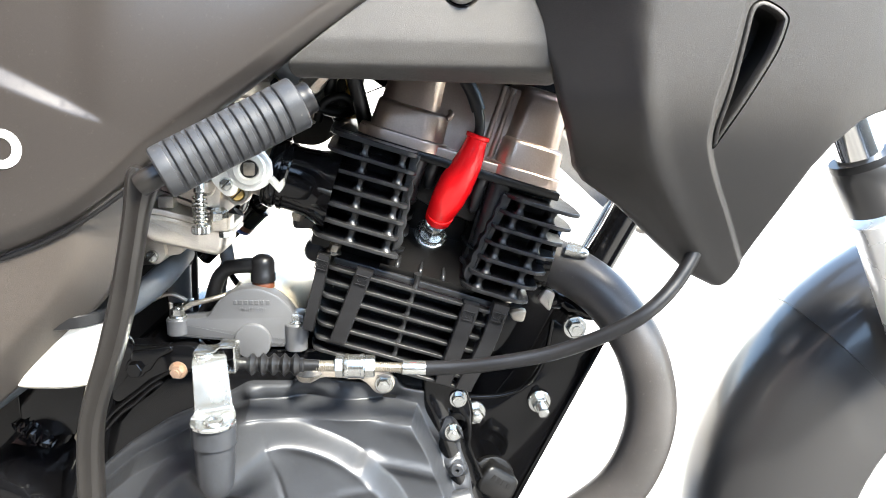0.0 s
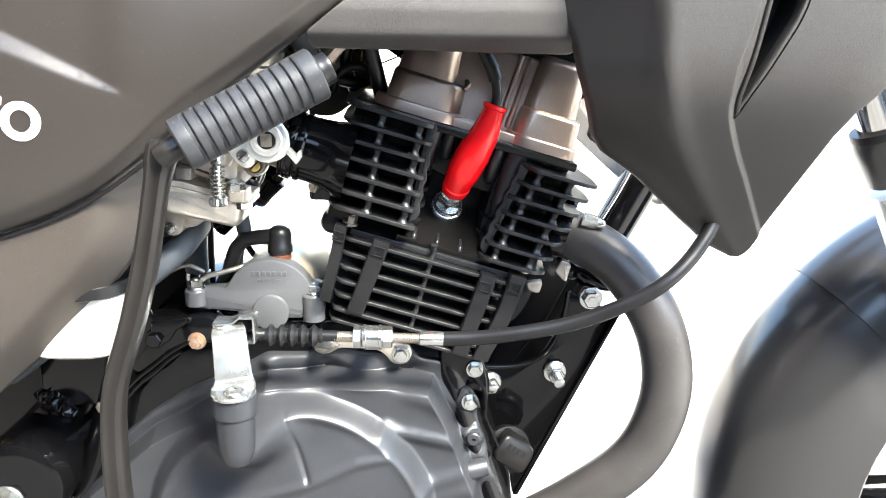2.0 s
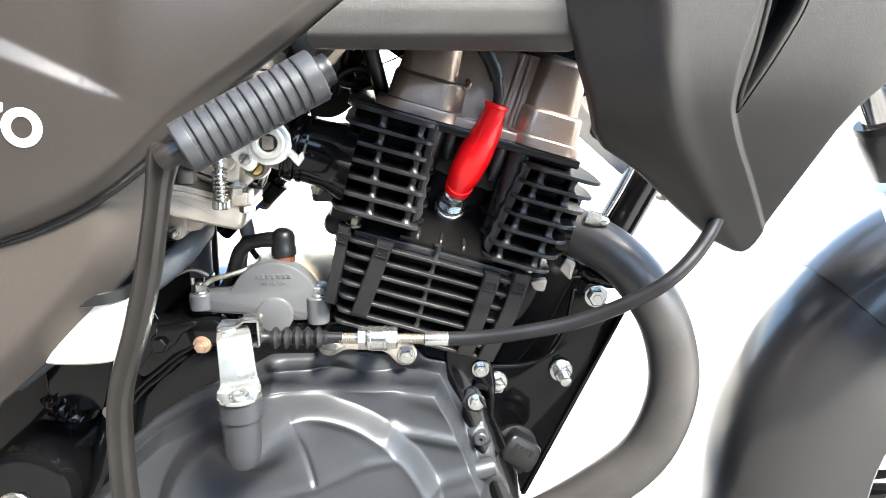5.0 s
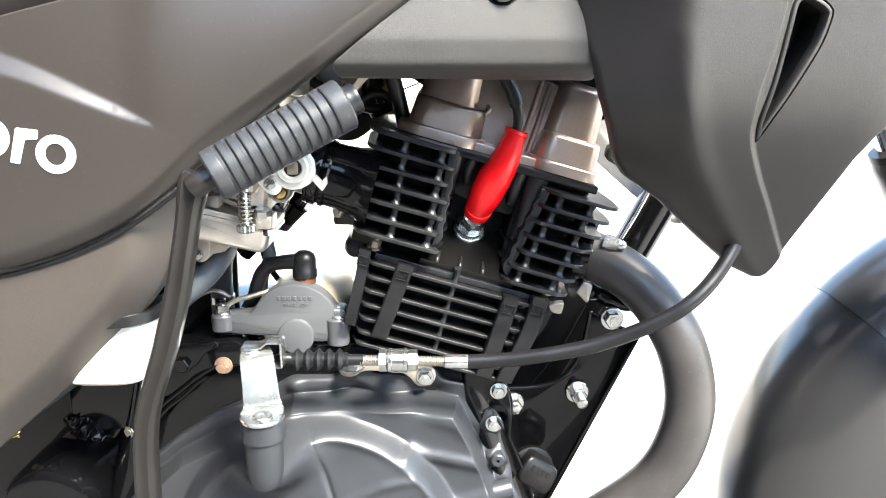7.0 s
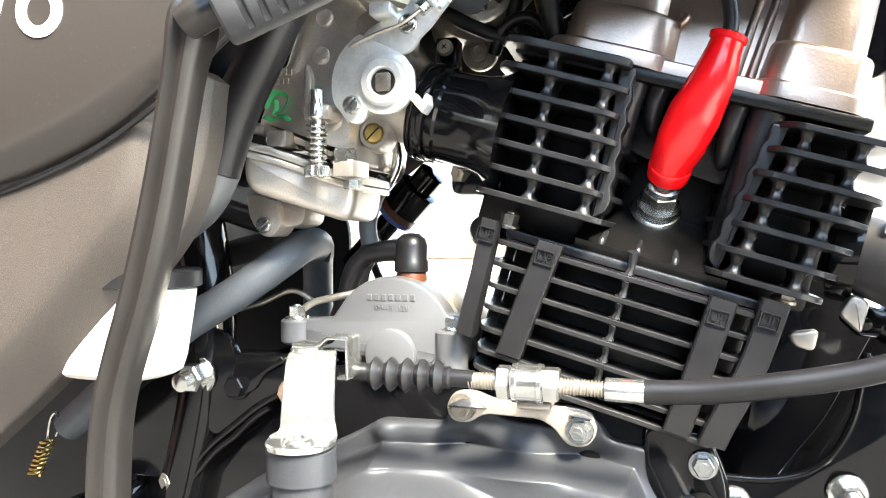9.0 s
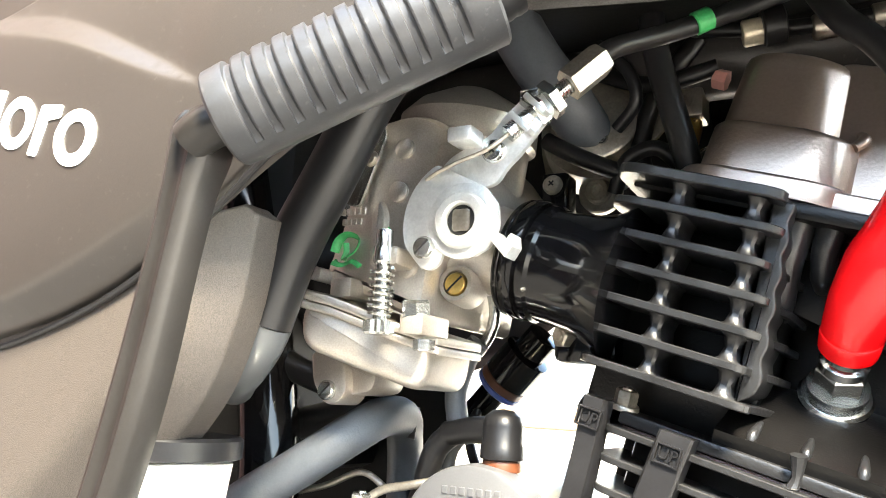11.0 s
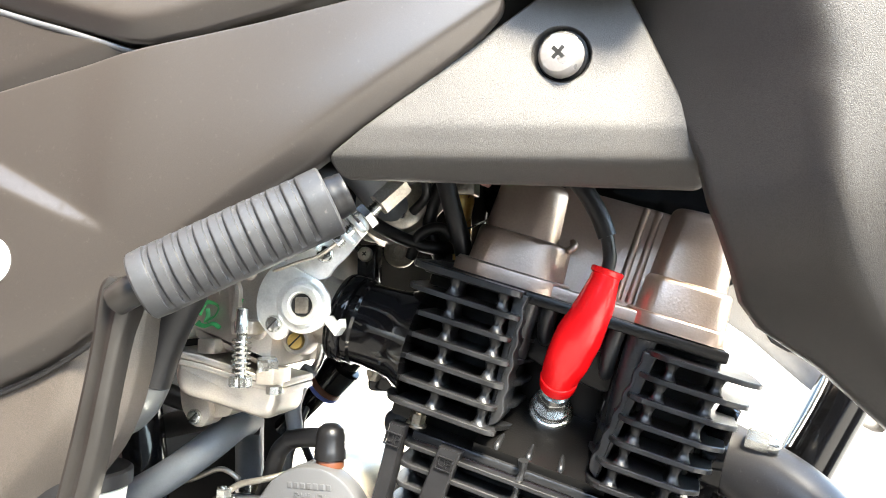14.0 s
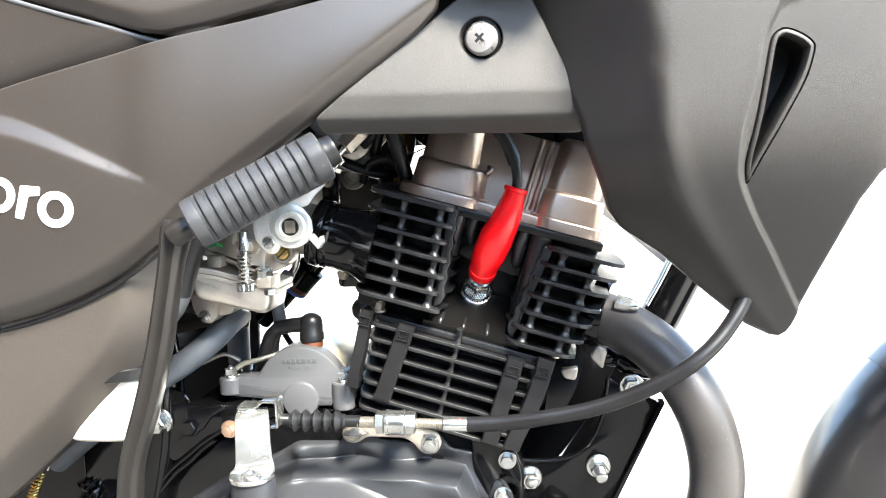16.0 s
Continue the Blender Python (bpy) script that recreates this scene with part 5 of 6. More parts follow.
# raised marks on the bracket: plain bars where the maker's name stands, and the type letters under them
for k in range(7):
    bm = bmesh.new()
    a = -0.1555 + 0.00405 * k
    box(bm, (a, 0.5470, 0.5640), (a + 0.0028, 0.5490, 0.5675), 0.0004)
    part("raised_bar", bm, GREYMET, starter, "", 0)
words("raised_letters", "SM-15  12V", 0.0042, Matrix.Translation((-0.1415, 0.5474, 0.5600)) @ Matrix.Rotation(radians(90), 4, "X"), 0.0003, GREYMET, starter, "cast type letters")
bm = bmesh.new()
lathe(bm, (-0.1355, 0.563, 0.574), (0, 0, 1), [(0, 0.0085), (0.003, 0.0085), (0.0055, 0.0078), (0.0075, 0.006)], 24)
part("terminal_seal", bm, ORANGE, starter, "orange terminal seal")
elbow = thing("terminal_boot", (-0.137, 0.563, 0.58), "black rubber elbow boot on the starter terminal", "rubber boot")
bm = bmesh.new()
lathe(bm, (-0.1355, 0.563, 0.5785), (0, 0, 1), [(0, 0.0080), (0.0006, 0.0095), (0.006, 0.0095), (0.0070, 0.0088), (0.0145, 0.0090), (0.0185, 0.0078), (0.0210, 0.0045), (0.0216, 0.0002)], 26)
part("cap", bm, RUBBER, elbow)
bm = bmesh.new()
tube(bm, [(-0.134, 0.563, 0.5905), (-0.148, 0.564, 0.5905), (-0.160, 0.566, 0.5885), (-0.164, 0.567, 0.5875)], [0.0065, 0.0060, 0.0056, 0.0060], 18, 6)
part("spout", bm, RUBBER, elbow)
bm = bmesh.new()
tube(bm, [(-0.163, 0.567, 0.5875), (-0.1695, 0.567, 0.5815), (-0.1735, 0.568, 0.573), (-0.178, 0.57, 0.560), (-0.19, 0.58, 0.54)], 0.0056, 14, 8)
part("lead", bm, RUBBER, elbow)

# ---- clutch arm and cable ----
arm = thing("release_lever", (-0.155, 0.46, 0.504), "bright zinc-plated clutch release arm", "lever")
bm = bmesh.new()
run = [(-0.1512, 0.4590, 0.5112, 0.0142), (-0.1516, 0.4640, 0.5116, 0.0142), (-0.1526, 0.4685, 0.5140, 0.0130), (-0.1536, 0.4708, 0.5200, 0.0124), (-0.1553, 0.4755, 0.5290, 0.0121), (-0.1575, 0.4820, 0.5385, 0.0118), (-0.1592, 0.4872, 0.5424, 0.0114), (-0.1612, 0.4950, 0.5436, 0.0100)]
path = spline([p[:3] for p in run], 5)
wd = spline([(p[3], 0, 0) for p in run], 5)
loops = []
for i, p in enumerate(path):
    d = (path[min(i + 1, len(path) - 1)] - path[max(i - 1, 0)]).normalized()
    sd = Vector((1, 0, 0)) - d * d.x
    sd.normalize()
    nn = sd.cross(d).normalized()
    w = wd[i].x * 1
    loops.append([p + sd * a * w + nn * b * 0.0016 for a, b in ((-1, -0.6), (-0.95, -1), (0.95, -1), (1, -0.6), (1, 0.6), (0.95, 1), (-0.95, 1), (-1, 0.6))])
rings(bm, loops)
part("plate", bm, ARMZINC, arm)
bm = bmesh.new()
lathe(bm, (-0.1508, 0.4580, 0.5090), (0, -0.05, 1), [(0, 0.0140), (0.0006, 0.0148), (0.0022, 0.0148), (0.0030, 0.0140), (0.0030, 0.006)], 36)
part("foot", bm, ZINC, arm)
bm = bmesh.new()
lathe(bm, (-0.1495, 0.4540, 0.5118), (0, -0.1, 1), [(0, 0.0066), (0.0012, 0.0066), (0.0020, 0.0056), (0.0020, 0.003), (0.001, 0.0025)], 24)
part("shaft_end", bm, ZINC, arm, "staked shaft end")
bm = bmesh.new()
lathe(bm, (-0.1640, 0.4925, 0.5440), (0, -0.1, 1), [(0, 0.0075), (0.0016, 0.0078), (0.0026, 0.0070), (0.0030, 0.0045), (0.0030, 0.0005)], 24)
part("pin_head", bm, ZINC, arm)
clevis = thing("cable_clevis", (-0.15, 0.495, 0.538), "bent zinc cable clevis on the release arm", "clevis")
bm = bmesh.new()
strip = [(-0.1700, 0.5480), (-0.1600, 0.5478), (-0.1565, 0.5488), (-0.1525, 0.5520), (-0.1430, 0.5520), (-0.1415, 0.5508), (-0.1415, 0.5330), (-0.1425, 0.5318), (-0.1470, 0.5318), (-0.1475, 0.5328)]
inner = [(-0.1470, 0.5334), (-0.1432, 0.5334), (-0.1432, 0.5502), (-0.1520, 0.5502), (-0.1560, 0.5468), (-0.1600, 0.5460), (-0.1700, 0.5460)]
plate(bm, strip + inner, 0.4885, 0.5030, 0.0004)
part("strap", bm, ZINC, clevis, smooth=25)
cable = thing("clutch_cable", (-0.07, 0.505, 0.53), "black clutch cable with bellows boot and zinc adjuster", "cable")
CY = 0.5035
bm = bmesh.new()
prof = [(-0.004, 0.0024), (0.004, 0.0046), (0.010, 0.0046)]
for k in range(5):
    a = 0.0115 + 0.0076 * k
    prof += [(a, 0.0050), (a + 0.0020, 0.0074), (a + 0.0030, 0.0082), (a + 0.0041, 0.0074), (a + 0.0062, 0.0050)]
prof += [(0.0505, 0.0052), (0.0515, 0.0042), (0.0620, 0.0040)]
lathe(bm, (-0.1480, CY, 0.5335), (1, 0, -0.012), prof, 26)
part("bellows", bm, RUBBER, cable, "black rubber bellows")


def thread(bm, a, b, r):
    a, b = Vector(a), Vector(b)
    ln = (b - a).length
    prof, k = [], 0.0
    while k < ln - 0.0015:
        prof += [(k, r), (k + 0.00055, r), (k + 0.00085, r * 0.86), (k + 0.0012, r * 0.86)]
        k += 0.0015
    return lathe(bm, a, b - a, prof + [(ln, r * 0.9)], 16)


CZ = 0.5322
for a, b, r in (((-0.0880, CY, CZ), (-0.0720, CY, CZ), 0.0040), ((-0.0480, CY, CZ - 0.0006), (-0.0255, CY, CZ - 0.0012), 0.0038)):
    bm = bmesh.new()
    thread(bm, a, b, r)
    part("adjuster_thread", bm, WORNZINC, cable, smooth=0)
for a, h, acr in ((-0.0745, 0.0058, 0.0140), (-0.0535, 0.0068, 0.0140)):
    bm = bmesh.new()
    hexa(bm, (a, CY, CZ), (1, 0, 0), acr, h)
    part("lock_nut", bm, ZINC, cable, smooth=25)
bm = bmesh.new()
lathe(bm, (-0.0685, CY, CZ), (1, 0, 0), [(0, 0.0070), (0.0008, 0.0088), (0.0028, 0.0090), (0.0032, 0.0084), (0.0118, 0.0084), (0.0122, 0.0090), (0.0142, 0.0088), (0.0150, 0.0070)], 28)
part("adjuster_sleeve", bm, ZINC, cable)
bm = bmesh.new()
lathe(bm, (-0.0275, CY, CZ - 0.001), (1, 0, -0.02), [(0, 0.0040), (0.0006, 0.0052), (0.0168, 0.0054), (0.0176, 0.0048)], 22)
part("ferrule", bm, ZINC, cable)
bm = bmesh.new()
tube(bm, [(-0.0102, CY, CZ - 0.0014), (0.013, 0.5015, 0.5325), (0.037, 0.498, 0.5365), (0.078, 0.494, 0.5460), (0.115, 0.488, 0.5625), (0.142, 0.486, 0.5800), (0.165, 0.495, 0.6020), (0.180, 0.505, 0.630), (0.185, 0.51, 0.68)], 0.0053, 18, 10)
part("outer_sheath", bm, RUBBER, cable)

# ---- kick starter ----
kick = thing("kick_starter", (-0.218, 0.42, 0.40), "folded kick starter with a ribbed rubber pedal", "kick starter")
A0, A1 = Vector((-0.1590, 0.4060, 0.6805)), Vector((-0.0855, 0.4330, 0.7195))
ax = (A1 - A0).normalized()
L0 = (A1 - A0).length
bm = bmesh.new()
n, segs = 11, 64
gx = (Vector((0.12, -1, 0.10)) - ax * Vector((0.12, -1, 0.10)).dot(ax)).normalized()
gy = ax.cross(gx)
stations = [(0, 0.0092, 0), (0.0002, 0.0140, 0), (0.0012, 0.0150, 0), (0.0075, 0.0154, 0)]
pitch = (L0 - 0.0150) / n
for k in range(n):
    a = 0.0080 + pitch * k
    stations += [(a, 0.0153, 0), (a + pitch * 0.03, 0.0153, 0.85), (a + pitch * 0.07, 0.0153, 1), (a + pitch * 0.30, 0.0153, 1), (a + pitch * 0.37, 0.0153, 0.80), (a + pitch * 0.44, 0.0153, 0.16), (a + pitch * 0.52, 0.0153, 0)]
stations += [(L0 - 0.0090, 0.0154, 0), (L0 - 0.0012, 0.0155, 0), (L0 - 0.0002, 0.0146, 0), (L0, 0.0095, 0)]
loops = []
for d, rad, cut in stations:
    ring = []
    for j in range(segs):
        a = 360 * j / segs - 180
        # the pockets stop short of a smooth strip along the back
        pocket = cut * 0.0016 * step(80, 70, abs(a))
        q = radians(a)
        ring.append(A0 + ax * d + (gx * math.cos(q) + gy * math.sin(q)) * (rad - pocket))
    loops.append(ring)
rings(bm, loops)
part("pedal_rubber", bm, GRIP, kick, "grey ribbed rubber sleeve", 24)
bm = bmesh.new()
lathe(bm, A1 - ax * 0.001, ax, [(0, 0.0095), (0.0030, 0.0098), (0.0050, 0.0092), (0.0060, 0.0095), (0.0085, 0.0090), (0.0090, 0.006)], 26)
part("pedal_end", bm, RUBBER, kick)
bm = bmesh.new()
tube(bm, [A0 + ax * 0.01, A0 - ax * 0.005, (-0.1690, 0.4040, 0.6745)], [0.0066, 0.0070, 0.0068], 16, 5)
part("pedal_pin", bm, LEVER, kick)
bm = bmesh.new()
run = [(-0.1685, 0.4055, 0.6835, 0.0055), (-0.1695, 0.4055, 0.6800, 0.0078), (-0.1705, 0.4060, 0.6730, 0.0086), (-0.1735, 0.4065, 0.6600, 0.0074), (-0.1785, 0.4075, 0.6380, 0.0072), (-0.1860, 0.4090, 0.6070, 0.0076), (-0.1960, 0.4110, 0.5750, 0.0076), (-0.2075, 0.4130, 0.5440, 0.0074), (-0.2130, 0.4145, 0.5230, 0.0074), (-0.2160, 0.4160, 0.4950, 0.0076), (-0.2175, 0.4180, 0.4610, 0.0078), (-0.2180, 0.422, 0.42, 0.0085), (-0.218, 0.43, 0.36, 0.0095)]
path = spline([p[:3] for p in run], 6)
wd = spline([(p[3], 0, 0) for p in run], 6)
loops = []
for i, p in enumerate(path):
    d = (path[min(i + 1, len(path) - 1)] - path[max(i - 1, 0)]).normalized()
    sd = Vector((1, 0, 0)) - d * d.x
    sd.normalize()
    nn = sd.cross(d).normalized()
    nn = nn if nn.y < 0 else -nn
    w = wd[i].x * 0.88
    loops.append([p + sd * a * w + nn * b * w for a, b in ((-1, -1.25), (-1, 0.20), (-0.86, 0.50), (-0.62, 0.58), (-0.40, 0.46), (-0.05, 0.40), (0.22, 0.52), (0.48, 0.60), (0.78, 0.42), (1, 0.05), (1, -1.25))])
rings(bm, loops)
part("lever", bm, LEVER, kick)

# ---- intake manifold ----
manifold = thing("intake_manifold", (-0.115, 0.6, 0.665), "gloss black intake manifold with a clamp", "intake pipe")
M0, ma = Vector((-0.1265, 0.5530, 0.6650)), Vector((0.961, 0, -0.276))
bm = bmesh.new()
lathe(bm, M0, ma, [(0, 0.0200), (0.0005, 0.0248), (0.002, 0.0256), (0.0030, 0.0256), (0.0036, 0.0250), (0.0100, 0.0250), (0.0108, 0.0238), (0.0114, 0.0238), (0.0122, 0.0254), (0.0150, 0.0254), (0.0165, 0.0242), (0.024, 0.0243), (0.034, 0.0254), (0.042, 0.028), (0.050, 0.033)], 48)
part("pipe", bm, GLOSS, manifold)
bm = bmesh.new()
lathe(bm, M0 + ma * 0.0040, ma, [(0, 0.0248), (0.0, 0.0258), (0.0008, 0.0261), (0.0050, 0.0261), (0.0058, 0.0258), (0.0058, 0.0248)], 48)
clamp = part("clamp_band", bm, GLOSS, manifold)
bm = bmesh.new()
box(bm, (-0.1245, 0.572, 0.6800), (-0.1125, 0.586, 0.7075), 0.0012)
part("clamp_lug", bm, GLOSS, manifold)
cross_screw("clamp_screw", (-0.1187, 0.5715, 0.7012), (0, -1, 0.15), 0.0046, WORNZINC, manifold)
bm = bmesh.new()
box(bm, (-0.112, 0.557, 0.620), (-0.084, 0.575, 0.640), 0.004)
part("flange_foot", bm, GLOSS, manifold)

# ---- carburettor ----
carb = thing("carburettor", (-0.18, 0.57, 0.6), "bare alloy carburettor with a float bowl", "carburettor")
def bowl_turn(a, y, b):
    """The float bowl stands turned a little on the body."""
    return Vector((-0.178 + (a + 0.178) * 0.75, y + 0.34 * (a + 0.178), b))


bm = bmesh.new()
pillow(bm, soft([(-0.2160, 0.6420), (-0.2155, 0.6215), (-0.1500, 0.6040), (-0.1455, 0.6300)], 0.011, 8), 0.5190, 0.556, 0.0055, bowl_turn)
part("float_bowl", bm, ALLOY, carb)
SEAM = [(-0.2165, 0.6465), (-0.1970, 0.6430), (-0.1770, 0.6375), (-0.1640, 0.6335), (-0.1410, 0.6285)]
for nm, hi, lo, front in (("bowl_flange", -0.0046, -0.0082, 0.5162), ("body_flange", 0.0, -0.0042, 0.5150)):
    bm = bmesh.new()
    pillow(bm, soft([(x, z + hi) for x, z in SEAM] + [(x, z + lo) for x, z in SEAM[::-1]], 0.0014, 3), front, 0.556, 0.0010, bowl_turn)
    part(nm, bm, ALLOY, carb)
bm = bmesh.new()
plate(bm, soft([(-0.2090, 0.6520), (-0.1690, 0.6380), (-0.1555, 0.6330), (-0.1520, 0.6620), (-0.1340, 0.6680), (-0.1320, 0.6950), (-0.1480, 0.7180), (-0.1640, 0.7260), (-0.1860, 0.7230), (-0.1940, 0.7050), (-0.2000, 0.6750)], 0.008, 5), 0.5205, 0.61, 0.007)
part("body", bm, ALLOY, carb)
bm = bmesh.new()
lathe(bm, M0 - ma * 0.030, ma, [(-0.04, 0.026), (-0.02, 0.0265), (0.006, 0.023), (0.020, 0.0195), (0.031, 0.0200)], 32)
part("bore", bm, ALLOY, carb)
bm = bmesh.new()
lathe(bm, (-0.1660, 0.563, 0.660), (0.10, 0, 1), [(0, 0.0285), (0.040, 0.029), (0.060, 0.030), (0.062, 0.033), (0.072, 0.033), (0.080, 0.026), (0.088, 0.012)], 36)
part("slide_chamber", bm, ALLOY, carb)
# bits on the bowl
bm = bmesh.new()
plate(bm, soft([(-0.2205, 0.6220), (-0.2010, 0.6170), (-0.1990, 0.6040), (-0.2045, 0.5975), (-0.2120, 0.5985), (-0.2185, 0.6080)], 0.004, 4), 0.5345, 0.552, 0.0015)
drain = part("drain_lug", bm, ALLOY, carb)
bm = bmesh.new()
plate(bm, soft([(-0.2130, 0.6200), (-0.1870, 0.6140), (-0.1890, 0.6045), (-0.2030, 0.6020)], 0.004, 4), 0.540, 0.565, 0.0015)
part("bowl_base", bm, ALLOY, carb)
cross_screw("drain_screw", (-0.2090, 0.5345, 0.6042), FACE, 0.0045, ZINC, carb, "slotted drain screw", slot=True)
for x, z in ((-0.1905, 0.6475), (-0.1545, 0.6320)):
    bm = bmesh.new()
    box(bm, (x - 0.0055, 0.5125, z - 0.0045), (x + 0.0055, 0.535, z + 0.0040), 0.0012)
    part("flange_lug", bm, ALLOY, carb)
bm = bmesh.new()
hexa(bm, (-0.1525, 0.5205, 0.6260), (0, 0, -1), 0.0078, 0.0045)
part("bowl_screw", bm, ZINC, carb, smooth=25)
bm = bmesh.new()
hexa(bm, (-0.1555, 0.5185, 0.6320), (0, -0.15, 1), 0.0110, 0.0100)
part("float_valve_nut", bm, ZINC, carb, smooth=25)
# idle screw with its spring
bm = bmesh.new()
lathe(bm, (-0.1655, 0.5065, 0.6620), (0, 0, -1), [(-0.0075, 0.0026), (-0.0070, 0.0034), (-0.0010, 0.0036), (0.0, 0.0042), (0.006, 0.0042), (0.0075, 0.0030), (0.030, 0.0030)], 18)
idle = part("idle_screw", bm, ZINC, carb)
bm = bmesh.new()
turns, sp = 7, []
for i in range(turns * 12 + 1):
    a = 2 * math.pi * i / 12
    sp.append((-0.1655 + 0.0047 * math.cos(a), 0.5065 + 0.0047 * math.sin(a), 0.6535 - 0.0195 * i / (turns * 12)))
tube(bm, sp, 0.0007, 6, 1)
part("spring", bm, ZINC, idle, "bright coil spring")
bm = bmesh.new()
prof_n = 14
loops = []
for d, s in ((0, 0.85), (0.0008, 1), (0.0050, 1), (0.0058, 0.85)):
    loops.append([Vector((-0.1655 + 0.0064 * s * (1 if i % 2 else 0.86) * math.cos(math.pi * i / prof_n), 0.5065 + 0.0064 * s * (1 if i % 2 else 0.86) * math.sin(math.pi * i / prof_n), 0.6325 - d)) for i in range(2 * prof_n)])
rings(bm, loops)
part("knob", bm, ZINC, idle, "knurled screw head", 20)
bm = bmesh.new()
box(bm, (-0.1725, 0.5055, 0.6545), (-0.1585, 0.534, 0.6625), 0.0020)
part("idle_post", bm, ALLOY, carb)
# brass mixture screw in its boss
bm = bmesh.new()
lathe(bm, (-0.1462, 0.546, 0.6500), (0.05, -1, 0.05), [(0, 0.0085), (0.012, 0.0082), (0.0145, 0.0074), (0.0145, 0.0056), (0.012, 0.0055)], 24)
part("screw_boss", bm, ALLOY, carb)
cross_screw("mixture_screw", (-0.1460, 0.5345, 0.6503), (0.05, -1, 0.05), 0.0052, BRASS, carb, "slotted brass mixture screw", slot=True)
for x, z in ((-0.1625, 0.6560), (-0.1670, 0.7080), (-0.1690, 0.6890)):
    bm = bmesh.new()
    lathe(bm, (x, 0.5250, z), FACE, [(0, 0.0046), (0.0058, 0.0046), (0.0064, 0.0038)], 20)
    part("casting_plug", bm, ALLOY if z < 0.71 else GREYMET, carb)
bm = bmesh.new()
plate(bm, soft([(-0.1935, 0.6840), (-0.1865, 0.6830), (-0.1745, 0.7140), (-0.1790, 0.7260), (-0.1850, 0.7240)], 0.002), 0.5160, 0.5180, 0.0004)
choke = part("choke_plate", bm, ZINC, carb, "bright choke plate")
cross_screw("choke_screw", (-0.1815, 0.5160, 0.7040), FACE, 0.0036, WORNZINC, carb)
# green marker strokes
for run, wd in (([(-0.2003, 0.6640), (-0.1985, 0.6690), (-0.1935, 0.6712), (-0.1880, 0.6690), (-0.1900, 0.6640), (-0.1960, 0.6610)], 0.0024), ([(-0.2010, 0.6600), (-0.1960, 0.6585), (-0.1905, 0.6600), (-0.1860, 0.6575)], 0.0022), ([(-0.1940, 0.6680), (-0.1935, 0.6640), (-0.1950, 0.6600)], 0.0020), ([(-0.1730, 0.6740), (-0.1742, 0.6700), (-0.1738, 0.6660)], 0.0022)):
    bm = bmesh.new()
    tube(bm, [(x, 0.5204, z) for x, z in run], wd, 8, 4, 0.22)
    part("paint_stroke", bm, GREENINK, carb, "green marker stroke")
# ledges and bosses of the casting
for pts, y0, y1 in (([(-0.2030, 0.6905), (-0.1920, 0.6885), (-0.1880, 0.6980), (-0.1990, 0.7000)], 0.5160, 0.53), ([(-0.1790, 0.6600), (-0.1735, 0.6590), (-0.1730, 0.6790), (-0.1760, 0.6860), (-0.1800, 0.6800)], 0.5165, 0.53),
                    ([(-0.2105, 0.6520), (-0.2035, 0.6500), (-0.2020, 0.6560), (-0.2090, 0.6580)], 0.5140, 0.53), ([(-0.1510, 0.6900), (-0.1400, 0.6880), (-0.1300, 0.7000), (-0.1340, 0.7120), (-0.1480, 0.7060)], 0.5150, 0.53)):
    bm = bmesh.new()
    plate(bm, soft(pts, 0.0025, 3), y0, y1, 0.0012)
    part("casting_ledge", bm, ALLOY, carb)
for k in range(5):
    bm = bmesh.new()
    box(bm, (-0.1985 + 0.0028 * k, 0.5199, 0.6805), (-0.1967 + 0.0028 * k, 0.5215, 0.6835), 0.0003)
    part("raised_bar", bm, ALLOY, carb, "", 0)
for k in range(4):
    bm = bmesh.new()
    box(bm, (-0.1975 + 0.0028 * k, 0.5199, 0.6760), (-0.1957 + 0.0028 * k, 0.5215, 0.6788), 0.0003)
    part("raised_bar", bm, ALLOY, carb, "", 0)

# throttle drum, bracket and cable
drum = thing("throttle_drum", (-0.131, 0.507, 0.672), "bright zinc throttle drum with bracket on the carburettor", "throttle drum")
DX, DY, DZ = -0.1315, 0.5085, 0.6715
bm = bmesh.new()
fan = [(DX + 0.0272 * math.cos(radians(a)), DZ + 0.0272 * math.sin(radians(a))) for a in range(118, 200, 8)]
outline = fan + [(-0.1560, 0.6610), (-0.1518, 0.6560), (-0.1488, 0.6530), (-0.1448, 0.6522), (-0.1410, 0.6545), (-0.1390, 0.6600), (-0.1337, 0.6585), (-0.1260, 0.6570), (-0.1195, 0.6605), (-0.1158, 0.6680), (-0.1165, 0.6770), (-0.1215, 0.6840), (-0.1300, 0.6885), (-0.1380, 0.6925)]
plate(bm, soft(outline, 0.002, 3), DY, DY + 0.0022, 0.0006)
part("quadrant", bm, BRIGHT, drum)
bm = bmesh.new()
plate(bm, [(DX + 0.0248 * math.cos(radians(a)), DZ + 0.0248 * math.sin(radians(a))) for a in range(115, 222, 8)] + [(DX, DZ)], DY + 0.0022, DY + 0.0065, 0.0004)
part("cable_groove", bm, WORNZINC, drum)
bm = bmesh.new()
plate(bm, [(DX + 0.0275 * math.cos(radians(a)), DZ + 0.0275 * math.sin(radians(a))) for a in range(115, 222, 8)] + [(DX, DZ)], DY + 0.0065, DY + 0.0080, 0.0004)
part("rear_flange", bm, BRIGHT, drum)
bm = bmesh.new()
lathe(bm, (DX, DY + 0.001, DZ), FACE, [(0, 0.0152), (0.0012, 0.0152), (0.0017, 0.0145), (0.0018, 0.0114), (0.0036, 0.0110), (0.0042, 0.0103), (0.0042, 0.0072), (0.0032, 0.0064), (0.0006, 0.0062), (0.0004, 0.001)], 40)
part("hub", bm, BRIGHT, drum)
